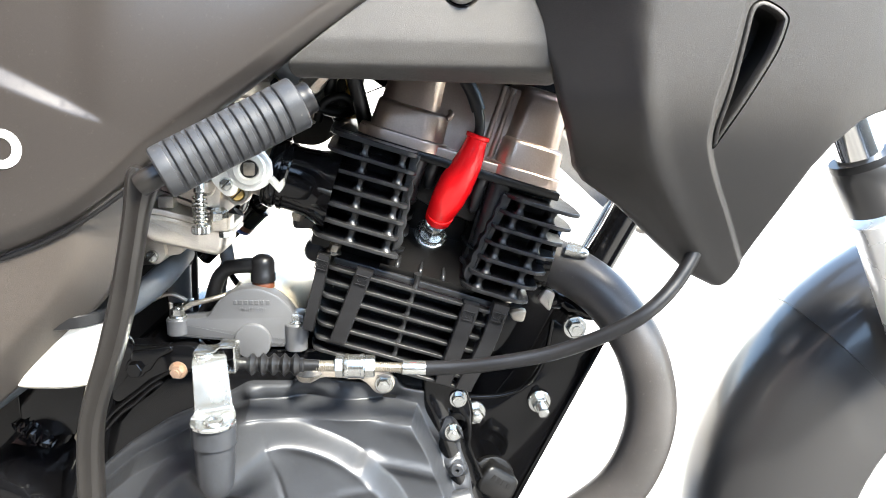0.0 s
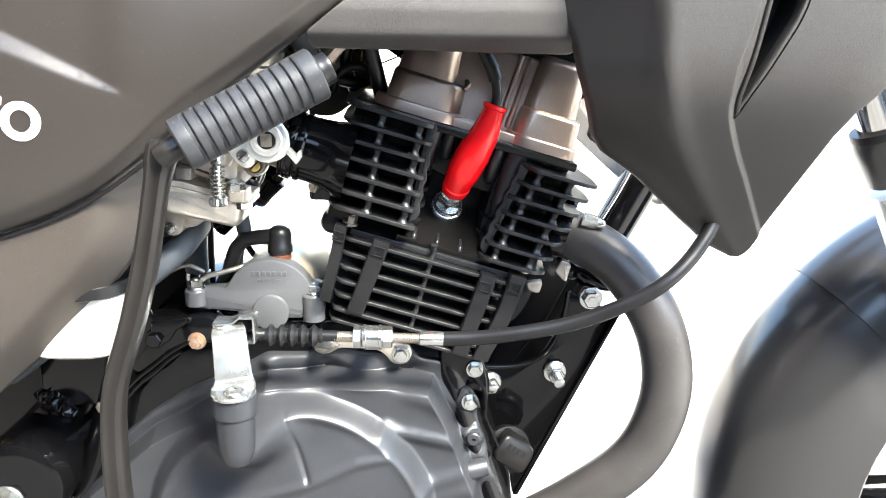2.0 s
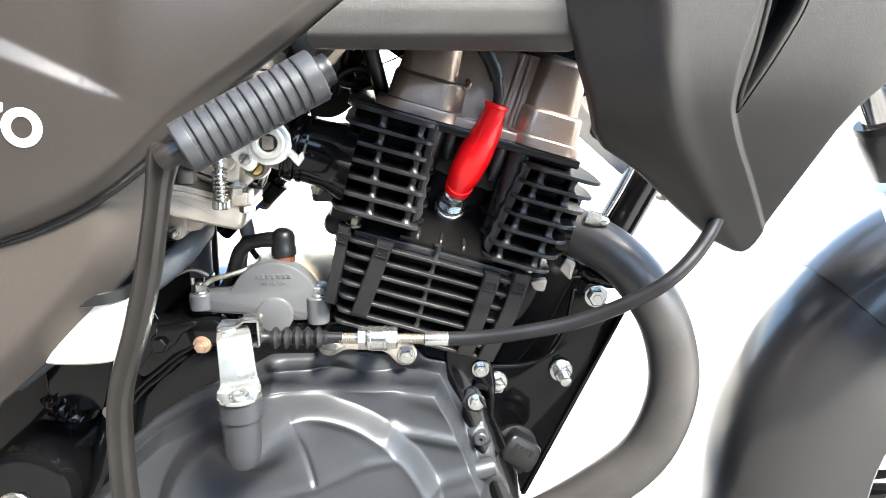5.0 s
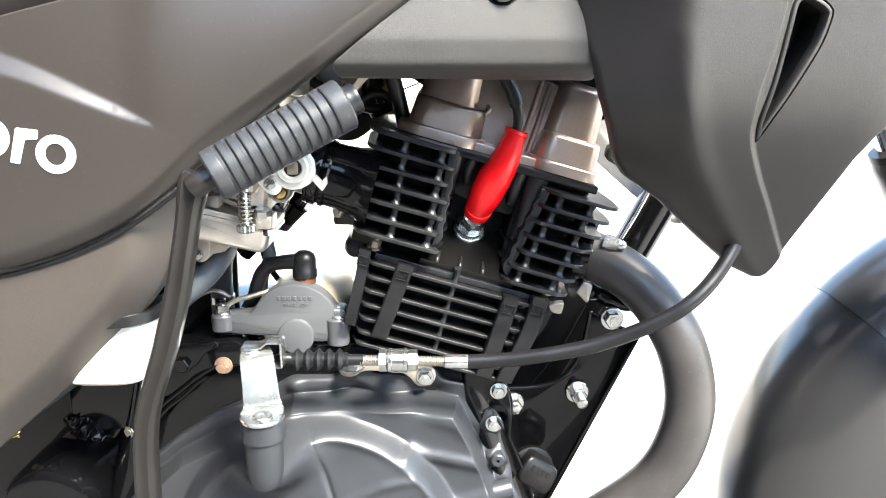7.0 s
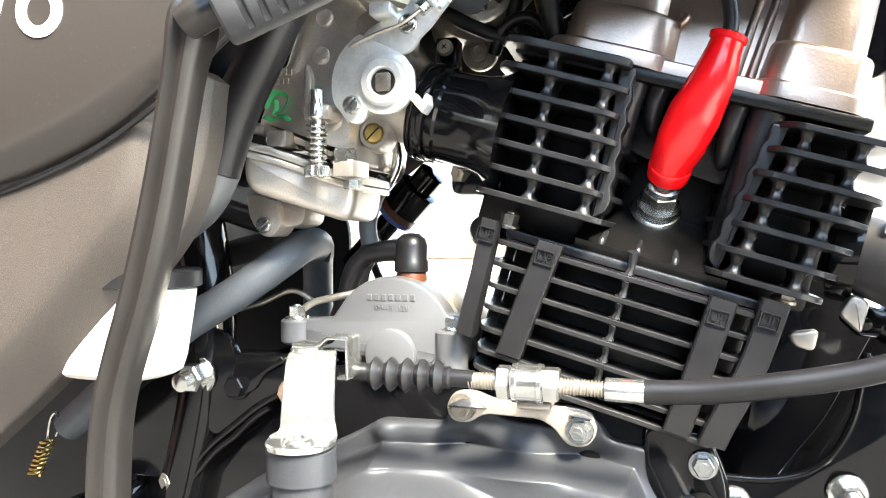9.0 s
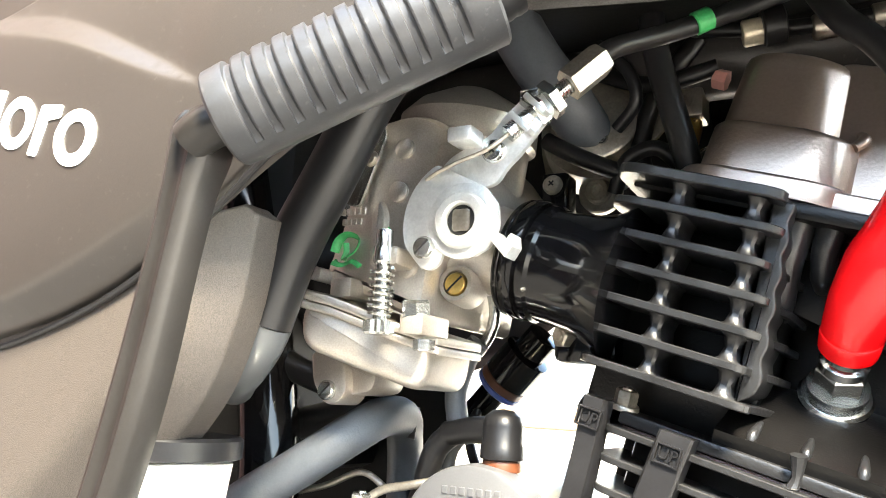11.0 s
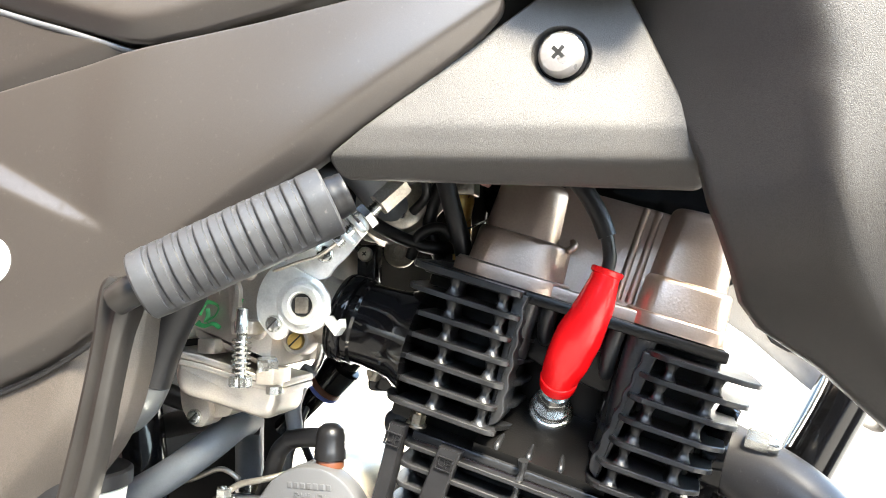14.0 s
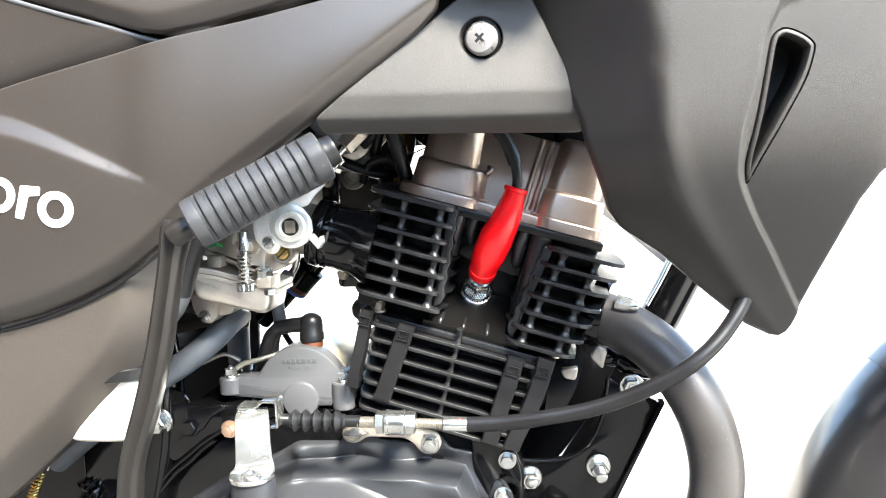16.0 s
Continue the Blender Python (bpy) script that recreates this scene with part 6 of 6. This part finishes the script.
# dark disc gives the hub hole its shade by colour
bm = bmesh.new()
lathe(bm, (DX, DY + 0.001, DZ), FACE, [(0, 0.0061), (0.0018, 0.0061), (0.0019, 0.001)], 28)
part("hub_shade", bm, DARK, drum, "dark disc standing for the shade in the hub")
bm = bmesh.new()
plate(bm, soft([(DX - 0.0038, DZ - 0.0044), (DX + 0.0038, DZ - 0.0044), (DX + 0.0038, DZ + 0.0044), (DX - 0.0038, DZ + 0.0044)], 0.0016), DY - 0.0016, DY + 0.002, 0.0005)
part("shaft", bm, WORNZINC, drum, "flat-sided throttle shaft end")
cross_screw("stop_screw", (-0.1474, DY - 0.0004, 0.6612), FACE, 0.0046, ZINC, drum, "slotted stop rivet", slot=True)
bm = bmesh.new()
plate(bm, soft([(-0.1190, 0.6640), (-0.1115, 0.6555), (-0.1085, 0.6600), (-0.1090, 0.6650), (-0.1105, 0.6640), (-0.1115, 0.6610), (-0.1165, 0.6665)], 0.0008), DY - 0.003, DY + 0.006, 0.0005)
part("stop_tab", bm, BRIGHT, drum)
bm = bmesh.new()
plate(bm, soft([(-0.1446, 0.6940), (-0.1366, 0.6905), (-0.1288, 0.6843), (-0.1187, 0.6861), (-0.1150, 0.6921), (-0.1090, 0.6974), (-0.0958, 0.7135), (-0.1014, 0.7212), (-0.1055, 0.7229), (-0.1165, 0.7136), (-0.1227, 0.7060), (-0.1303, 0.7032), (-0.1394, 0.6993)], 0.003, 3), 0.5115, 0.5140, 0.0006)
bracket = part("bracket", bm, BRIGHT, drum, "stamped cable bracket")
cross_screw("bracket_screw", (-0.1201, 0.5115, 0.6990), FACE, 0.0048, ZINC, drum)
bm = bmesh.new()
box(bm, (-0.1365, 0.5010, 0.7015), (-0.1255, 0.5130, 0.7080), 0.0014)
part("bracket_tab", bm, BRIGHT, drum)
for k, (x, z, r) in enumerate(((-0.1080, 0.7085, 0.0020), (-0.1020, 0.7150, 0.0020))):
    bm = bmesh.new()
    box(bm, (x - 0.006, 0.5060, z - 0.0012), (x + 0.006, 0.5120, z + 0.0012), 0.0006, lambda a, y, b, x=x, z=z: Vector((x + (a - x) * 0.70 + (b - z) * 0.71, y, z - (a - x) * 0.71 + (b - z) * 0.70)))
    part("cable_fork", bm, BRIGHT, drum, "upturned fork of the bracket")

tcable = thing("throttle_cable", (-0.09, 0.52, 0.73), "throttle cable with threaded zinc adjuster", "cable")
T0, ta = Vector((-0.1135, 0.5085, 0.7045)), Vector((0.634, 0.363, 0.684))
bm = bmesh.new()
thread(bm, T0, T0 + ta * 0.034, 0.0036)
part("adjuster_thread", bm, ZINC, tcable, smooth=0)
for d, h in ((0.0120, 0.0050), (0.0200, 0.0046)):
    bm = bmesh.new()
    hexa(bm, T0 + ta * d, ta, 0.0138, h)
    part("lock_nut", bm, ZINC, tcable, smooth=25)
bm = bmesh.new()
box(bm, (-0.1095, 0.5090, 0.7190), (-0.1015, 0.5180, 0.7225), 0.001)
part("bracket_ear", bm, ZINC, tcable)
bm = bmesh.new()
hexa(bm, T0 + ta * 0.0315, ta, 0.0122, 0.0185)
part("adjuster_body", bm, WORNZINC, tcable, smooth=25)
bm = bmesh.new()
tube(bm, [T0 + ta * 0.047, T0 + ta * 0.056, (-0.062, 0.545, 0.7530), (-0.040, 0.560, 0.7650), (0.0, 0.58, 0.785)], 0.0042, 14, 8)
part("sheath", bm, RUBBER, tcable)
bm = bmesh.new()
lathe(bm, (-0.052, 0.5520, 0.7585), (0.80, 0.40, 0.45), [(0, 0.0044), (0.0005, 0.0049), (0.007, 0.0049), (0.0075, 0.0044)], 14)
part("green_tape", bm, GREENINK, tcable, "green tape band")
bm = bmesh.new()
tube(bm, [T0 + ta * 0.004, (-0.1210, 0.5062, 0.6985), (-0.1330, 0.5055, 0.6945), (-0.1420, 0.5062, 0.6915), (-0.1490, 0.5090, 0.6895)], 0.0009, 8, 5)
part("inner_wire", bm, WORNZINC, tcable, "twisted steel inner wire")

# ---- hoses and fittings ----


def hose(name, pts, r, material, label, category="hose", segs=16):
    bm = bmesh.new()
    tube(bm, pts, r, segs, 8)
    ob = new(name, finish(bm, name, material))
    return tagged(ob, label, category)


breather = thing("breather_hose", (-0.24, 0.54, 0.56), "slate-grey rubber breather hose bending over", "hose")
bm = bmesh.new()
tube(bm, [(-0.345, 0.545, 0.485), (-0.296, 0.538, 0.522), (-0.2586, 0.537, 0.5490), (-0.2290, 0.541, 0.5675), (-0.2100, 0.552, 0.5830), (-0.2030, 0.572, 0.5930), (-0.2055, 0.594, 0.5925), (-0.2130, 0.610, 0.5820), (-0.2165, 0.618, 0.5620), (-0.2170, 0.620, 0.530)], 0.0096, 18, 8)
part("rubber_tube", bm, HOSE, breather)
bm = bmesh.new()
lathe(bm, (-0.2170, 0.620, 0.5400), (0, 0, 1), [(0, 0.0098), (0.0004, 0.0108), (0.0066, 0.0108), (0.007, 0.0098)], 20)
part("hose_clamp", bm, ZINC, breather, "zinc hose clamp")
vent = thing("vent_hose", (-0.2, 0.49, 0.65), "thick dark vent hose with a milky elbow", "hose")
bm = bmesh.new()
tube(bm, [(-0.1460, 0.492, 0.745), (-0.1640, 0.490, 0.7220), (-0.1837, 0.490, 0.6874), (-0.1995, 0.490, 0.6587), (-0.2105, 0.490, 0.6298)], [0.0105, 0.0105, 0.0110, 0.0114, 0.0118], 18, 8)
part("rubber_tube", bm, RUBBER, vent)
bm = bmesh.new()
tube(bm, [(-0.2105, 0.4905, 0.6305), (-0.2150, 0.4910, 0.6215), (-0.2215, 0.4930, 0.6135), (-0.2300, 0.498, 0.6080), (-0.2400, 0.508, 0.6050), (-0.255, 0.525, 0.604)], [0.0118, 0.0116, 0.0108, 0.0098, 0.0092, 0.0088], 18, 8)
part("elbow", bm, MILKY, vent, "milky grey plastic elbow")
hose("overflow_hose", [(-0.2230, 0.562, 0.6060), (-0.2397, 0.560, 0.6111), (-0.2511, 0.560, 0.6150), (-0.264, 0.562, 0.621), (-0.285, 0.57, 0.63)], 0.0068, RUBBER, "short black overflow hose on the float bowl")
hose("drip_hose", [(-0.2000, 0.600, 0.5900), (-0.2230, 0.588, 0.5930), (-0.2420, 0.586, 0.5915), (-0.2720, 0.585, 0.5834), (-0.310, 0.585, 0.567)], 0.0082, PIPE, "dark olive hose behind the breather hose")
hose("link_rod", [(-0.2700, 0.568, 0.548), (-0.2485, 0.565, 0.5540), (-0.2281, 0.565, 0.5594), (-0.2085, 0.565, 0.5671), (-0.1955, 0.565, 0.5617)], 0.0016, WORNZINC, "bent worn zinc rod behind the starter", "rod")
hose("ground_wire", [(-0.1980, 0.553, 0.5560), (-0.1897, 0.555, 0.5616), (-0.1776, 0.5565, 0.5645), (-0.1629, 0.562, 0.5680), (-0.150, 0.575, 0.572)], 0.0020, WORNZINC, "bright earth wire from the starter bolt", "wire")
hose("fuel_pipe", [(-0.1500, 0.578, 0.652), (-0.1490, 0.579, 0.644), (-0.1515, 0.580, 0.634), (-0.1580, 0.581, 0.625)], 0.0028, ZINC, "bent bright fuel drain pipe", "pipe")
hose("drain_hose", [(-0.1550, 0.576, 0.630), (-0.1610, 0.576, 0.622), (-0.1660, 0.576, 0.606), (-0.1655, 0.578, 0.590), (-0.172, 0.580, 0.576), (-0.178, 0.59, 0.55)], 0.0052, HOSE, "ribbed black drain hose")
hose("harness_lead", [(-0.172, 0.63, 0.61), (-0.180, 0.62, 0.588), (-0.168, 0.61, 0.566), (-0.150, 0.60, 0.552)], 0.0026, RUBBER, "thin black wiring lead behind the elbow boot", "cable")
sensor = thing("sensor_plug", (-0.175, 0.63, 0.605), "black sensor plug with orange and blue seals", "sensor")
s0, sa = Vector((-0.1842, 0.631, 0.5950)), Vector((0.72, -0.16, 0.70)).normalized()
for nm, d, r, h, m in (("tail", -0.022, 0.0075, 0.0450, GLOSS), ("blue_seal", 0.0225, 0.0132, 0.0034, BLUE), ("orange_seal", 0.0255, 0.0131, 0.0050, ORANGE), ("housing", 0.0300, 0.0129, 0.0185, GLOSS), ("tip", 0.0480, 0.0088, 0.0135, GLOSS)):
    bm = bmesh.new()
    lathe(bm, s0 + sa * d, sa, [(0, r * 0.94), (0.0006, r), (h - 0.0006, r), (h, r * 0.9)], 22)
    part(nm, bm, m, sensor)

bm = bmesh.new()
hexa(bm, (-0.2290, 0.5415, 0.5155), FACE, 0.0105, 0.005, 0.0078)
tagged(new("case_screw", finish(bm, "case_screw", GLOSS, 30)), "black painted crankcase screw", "screw")
bottle = thing("brake_fluid_reservoir", (-0.255, 0.50, 0.52), "milky white fluid reservoir with a black cap", "reservoir")
bm = bmesh.new()
lv = [(0.5300, 0.021), (0.5308, 0.0250), (0.5330, 0.0282), (0.5400, 0.0292), (0.5600, 0.0288), (0.5725, 0.0284), (0.5738, 0.026)]
rings(bm, [[(-0.2505 + r * math.copysign(abs(math.cos(a)) ** 0.62, math.cos(a)) - (0.573 - z) * 0.20, 0.482 + r * 0.72 * math.copysign(abs(math.sin(a)) ** 0.62, math.sin(a)), z) for a in (2 * math.pi * i / 40 for i in range(40))] for z, r in lv])
part("body", bm, WHITEPL, bottle, "milky white plastic body")
for z in (0.560, 0.547):
    bm = bmesh.new()
    lathe(bm, (-0.2230 - (0.573 - z) * 0.20, 0.480, z), (1, -0.3, 0), [(0, 0.0016), (0.004, 0.0014), (0.005, 0.0006)], 10)
    part("level_mark", bm, WHITEPL, bottle)
bm = bmesh.new()
lathe(bm, (-0.2505, 0.484, 0.5736), (0, 0, 1), [(0, 0.0290), (0.0006, 0.0304), (0.0078, 0.0304), (0.0092, 0.0290), (0.0094, 0.010)], 36)
part("cap", bm, RUBBER, bottle, "black screw cap")

# bolt of the engine hanger at the back
hanger = thing("hanger_plate", (-0.27, 0.565, 0.5), "gloss black engine hanger plate", "bracket")
bm = bmesh.new()
plate(bm, soft([(-0.258, 0.552), (-0.2430, 0.5475), (-0.2320, 0.538), (-0.2290, 0.524), (-0.2340, 0.510), (-0.2480, 0.494), (-0.2600, 0.478), (-0.275, 0.460), (-0.320, 0.460), (-0.320, 0.53), (-0.275, 0.548)], 0.007, 5), 0.5415, 0.5470, 0.0014)
part("plate", bm, GLOSS, hanger)
bolt("hanger_bolt", (-0.2535, 0.5410, 0.5205), (-0.12, -1, -0.12), 0.0145, 0.0080, ZINC, None, 0.0112, 0.0090, "zinc hanger nut with threaded stud end", "bolt", 0.0052)
for z, x in ((0.425, -0.335),):
    boss = thing("pivot_boss", (x, 0.5, z), "gloss black footrest pivot with a bolt", "footrest")
    bm = bmesh.new()
    lathe(bm, (-0.3300, 0.56, 0.4090), FACE, [(0, 0.036), (0.045, 0.036), (0.052, 0.034), (0.054, 0.030), (0.054, 0.02)], 36)
    part("boss", bm, GLOSS, boss)
    bolt("pivot_bolt", (-0.338, 0.506, 0.397), FACE, 0.018, 0.009, ZINC, boss, 0.014)

# ---- clutter over the intake ----
valve = thing("air_valve", (-0.108, 0.59, 0.735), "round zinc air valve behind the throttle cable", "valve")
va = Vector((0.25, -0.95, 0.15)).normalized()
bm = bmesh.new()
lathe(bm, (-0.1085, 0.600, 0.7350), va, [(-0.02, 0.026), (0.0, 0.0265), (0.003, 0.0260), (0.0034, 0.0215), (0.012, 0.0200), (0.0130, 0.0185), (0.0130, 0.004)], 36)
part("canister", bm, WORNZINC, valve)
bm = bmesh.new()
tube(bm, [(-0.1060, 0.600, 0.7270), (-0.1110, 0.587, 0.7350), (-0.1180, 0.576, 0.7470), (-0.1280, 0.568, 0.7620), (-0.140, 0.56, 0.785)], [0.0110, 0.0122, 0.0128, 0.0128, 0.0130], 20, 6)
part("inlet_hose", bm, HOSE, valve, "slate-grey rubber inlet hose")
cross_screw("valve_screw", (-0.1020, 0.5880, 0.7270), va, 0.0034, ZINC, valve)
plate_t = thing("valve_bracket", (-0.11, 0.60, 0.715), "worn alloy bracket plate with screws", "bracket")
bm = bmesh.new()
plate(bm, soft([(-0.140, 0.735), (-0.072, 0.752), (-0.070, 0.742), (-0.092, 0.718), (-0.112, 0.708), (-0.135, 0.712)], 0.006), 0.6050, 0.6080, 0.0008)
part("plate", bm, WORNZINC, plate_t)
bm = bmesh.new()
lathe(bm, (-0.1060, 0.604, 0.7045), FACE, [(0, 0.0105), (0.004, 0.0105), (0.0048, 0.0095), (0.0048, 0.0065), (0.0075, 0.0062), (0.0085, 0.0052), (0.0085, 0.003), (0.006, 0.0028)], 26)
part("thick_washer", bm, WORNZINC, plate_t)
cross_screw("plate_screw", (-0.0960, 0.6050, 0.7230), FACE, 0.0036, ZINC, plate_t)
hose("vacuum_hose", [(-0.073, 0.566, 0.772), (-0.0700, 0.566, 0.752), (-0.0650, 0.568, 0.732), (-0.0600, 0.572, 0.712), (-0.0565, 0.578, 0.694)], 0.0058, RUBBER, "black vacuum hose running down to the head")
hose("wiring_loom", [(-0.128, 0.585, 0.728), (-0.108, 0.583, 0.716), (-0.090, 0.586, 0.7085), (-0.075, 0.592, 0.706), (-0.065, 0.61, 0.71)], 0.0042, RUBBER, "thin taped black wiring loom", "cable")
hose("loom_branch", [(-0.100, 0.575, 0.768), (-0.085, 0.572, 0.752), (-0.082, 0.575, 0.738), (-0.092, 0.58, 0.728)], 0.0030, RUBBER, "thin black cable loop near the valve", "cable")
hose("tension_wire", [(-0.070, 0.605, 0.716), (-0.055, 0.600, 0.722), (-0.040, 0.596, 0.728)], 0.0006, ZINC, "thin steel wire beside the head", "wire", 6)
post = thing("cable_guide", (-0.068, 0.62, 0.73), "brass-toned cable guide post with a square head", "cable guide")
bm = bmesh.new()
box(bm, (-0.0790, 0.6120, 0.7420), (-0.0600, 0.6300, 0.7570), 0.0015)
part("square_head", bm, WORNZINC, post)
bm = bmesh.new()
lathe(bm, (-0.0700, 0.621, 0.7000), (0, 0, 1), [(0, 0.0060), (0.030, 0.0062), (0.038, 0.0080), (0.042, 0.0080)], 16)
part("post", bm, BRASS, post)
bm = bmesh.new()
lathe(bm, (-0.0695, 0.6120, 0.7500), FACE, [(0, 0.0048), (0.0006, 0.0048), (0.0008, 0.003), (-0.001, 0.0025)], 20)
part("eyelet", bm, WORNZINC, post)
for i, (x, z, m, r) in enumerate(((-0.010, 0.7640, WORNZINC, 0.0055), (0.012, 0.7650, WORNZINC, 0.0050), (-0.030, 0.768, RUBBER, 0.0085), (-0.038, 0.7665, CREAM, 0.0060))):
    b2 = bmesh.new()
    lathe(b2, (x, 0.585, z), (1, 0.2, 0.15), [(0, r * 0.9), (0.0008, r), (0.009, r), (0.0098, r * 0.8)], 16)
    tagged(new("wiring_connector", finish(b2, "wiring_connector", m)), "small wiring connector under the tank", "connector", "wiring connectors")
hose("loom_main", [(-0.06, 0.59, 0.775), (-0.02, 0.588, 0.7675), (0.02, 0.586, 0.7660), (0.07, 0.585, 0.768), (0.11, 0.59, 0.78)], 0.0035, RUBBER, "twisted black wiring loom under the tank", "cable")

# ---- clutter under the side cover ----
swing = thing("swing_arm", (-0.33, 0.57, 0.45), "gloss black swing arm end beside the crankcase", "swing arm")
bm = bmesh.new()
tube(bm, [(-0.37, 0.575, 0.388), (-0.343, 0.575, 0.415), (-0.319, 0.575, 0.439), (-0.293, 0.575, 0.46), (-0.277, 0.575, 0.48)], 0.022, 20, 6)
part("arm_tube", bm, GLOSS, swing)
bm = bmesh.new()
rng = random.Random(4)
wp = [(x, 0.548, z) for x, z in [(-0.322, 0.473), (-0.317, 0.467), (-0.312, 0.462), (-0.306, 0.457), (-0.304, 0.449)]]
tube(bm, wp, [0.007, 0.010, 0.012, 0.011, 0.007], 16, 5)
for v in bm.verts:
    v.co += Vector([rng.uniform(-0.0018, 0.0018) for _ in range(3)])
part("weld_bead", bm, GLOSS, swing, "lumpy painted weld bead", 0)
spring = thing("brake_spring", (-0.36, 0.545, 0.45), "small brass-toned return spring with a wire hook", "spring")
bm = bmesh.new()
sp = []
for i in range(8 * 10 + 1):
    a = 2 * math.pi * i / 10
    sp.append((-0.366 + 0.0038 * math.cos(a) + 0.010 * i / 80, 0.540 + 0.0038 * math.sin(a), 0.455 + 0.022 * i / 80))
tube(bm, sp, 0.0009, 6, 1)
part("coil", bm, BRASS, spring)
bm = bmesh.new()
tube(bm, [(-0.356, 0.540, 0.477), (-0.352, 0.538, 0.490), (-0.348, 0.538, 0.494), (-0.345, 0.538, 0.488), (-0.349, 0.539, 0.480)], 0.0009, 8, 6)
part("hook", bm, ZINC, spring)

# added black sheet, stands for the dark depth behind the intake
intake_back = thing("intake_backing", (-0.12, 0.68, 0.7), "black sheet added behind the intake to keep its gaps dark", "bracket")
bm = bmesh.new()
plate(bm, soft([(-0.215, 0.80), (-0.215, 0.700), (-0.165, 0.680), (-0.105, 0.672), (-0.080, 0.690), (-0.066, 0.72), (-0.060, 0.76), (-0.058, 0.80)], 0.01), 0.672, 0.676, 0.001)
part("plate", bm, DARK, intake_back)
for pts, r in (([(-0.060, 0.600, 0.775), (-0.078, 0.596, 0.748), (-0.086, 0.598, 0.722), (-0.080, 0.604, 0.700)], 0.0046), ([(-0.120, 0.60, 0.775), (-0.100, 0.594, 0.760), (-0.076, 0.592, 0.752), (-0.050, 0.594, 0.757)], 0.0040), ([(-0.095, 0.588, 0.700), (-0.088, 0.584, 0.714), (-0.074, 0.584, 0.718), (-0.062, 0.59, 0.706)], 0.0036)):
    hose("taped_lead", pts, r, RUBBER, "taped black wiring lead behind the intake", "cable")
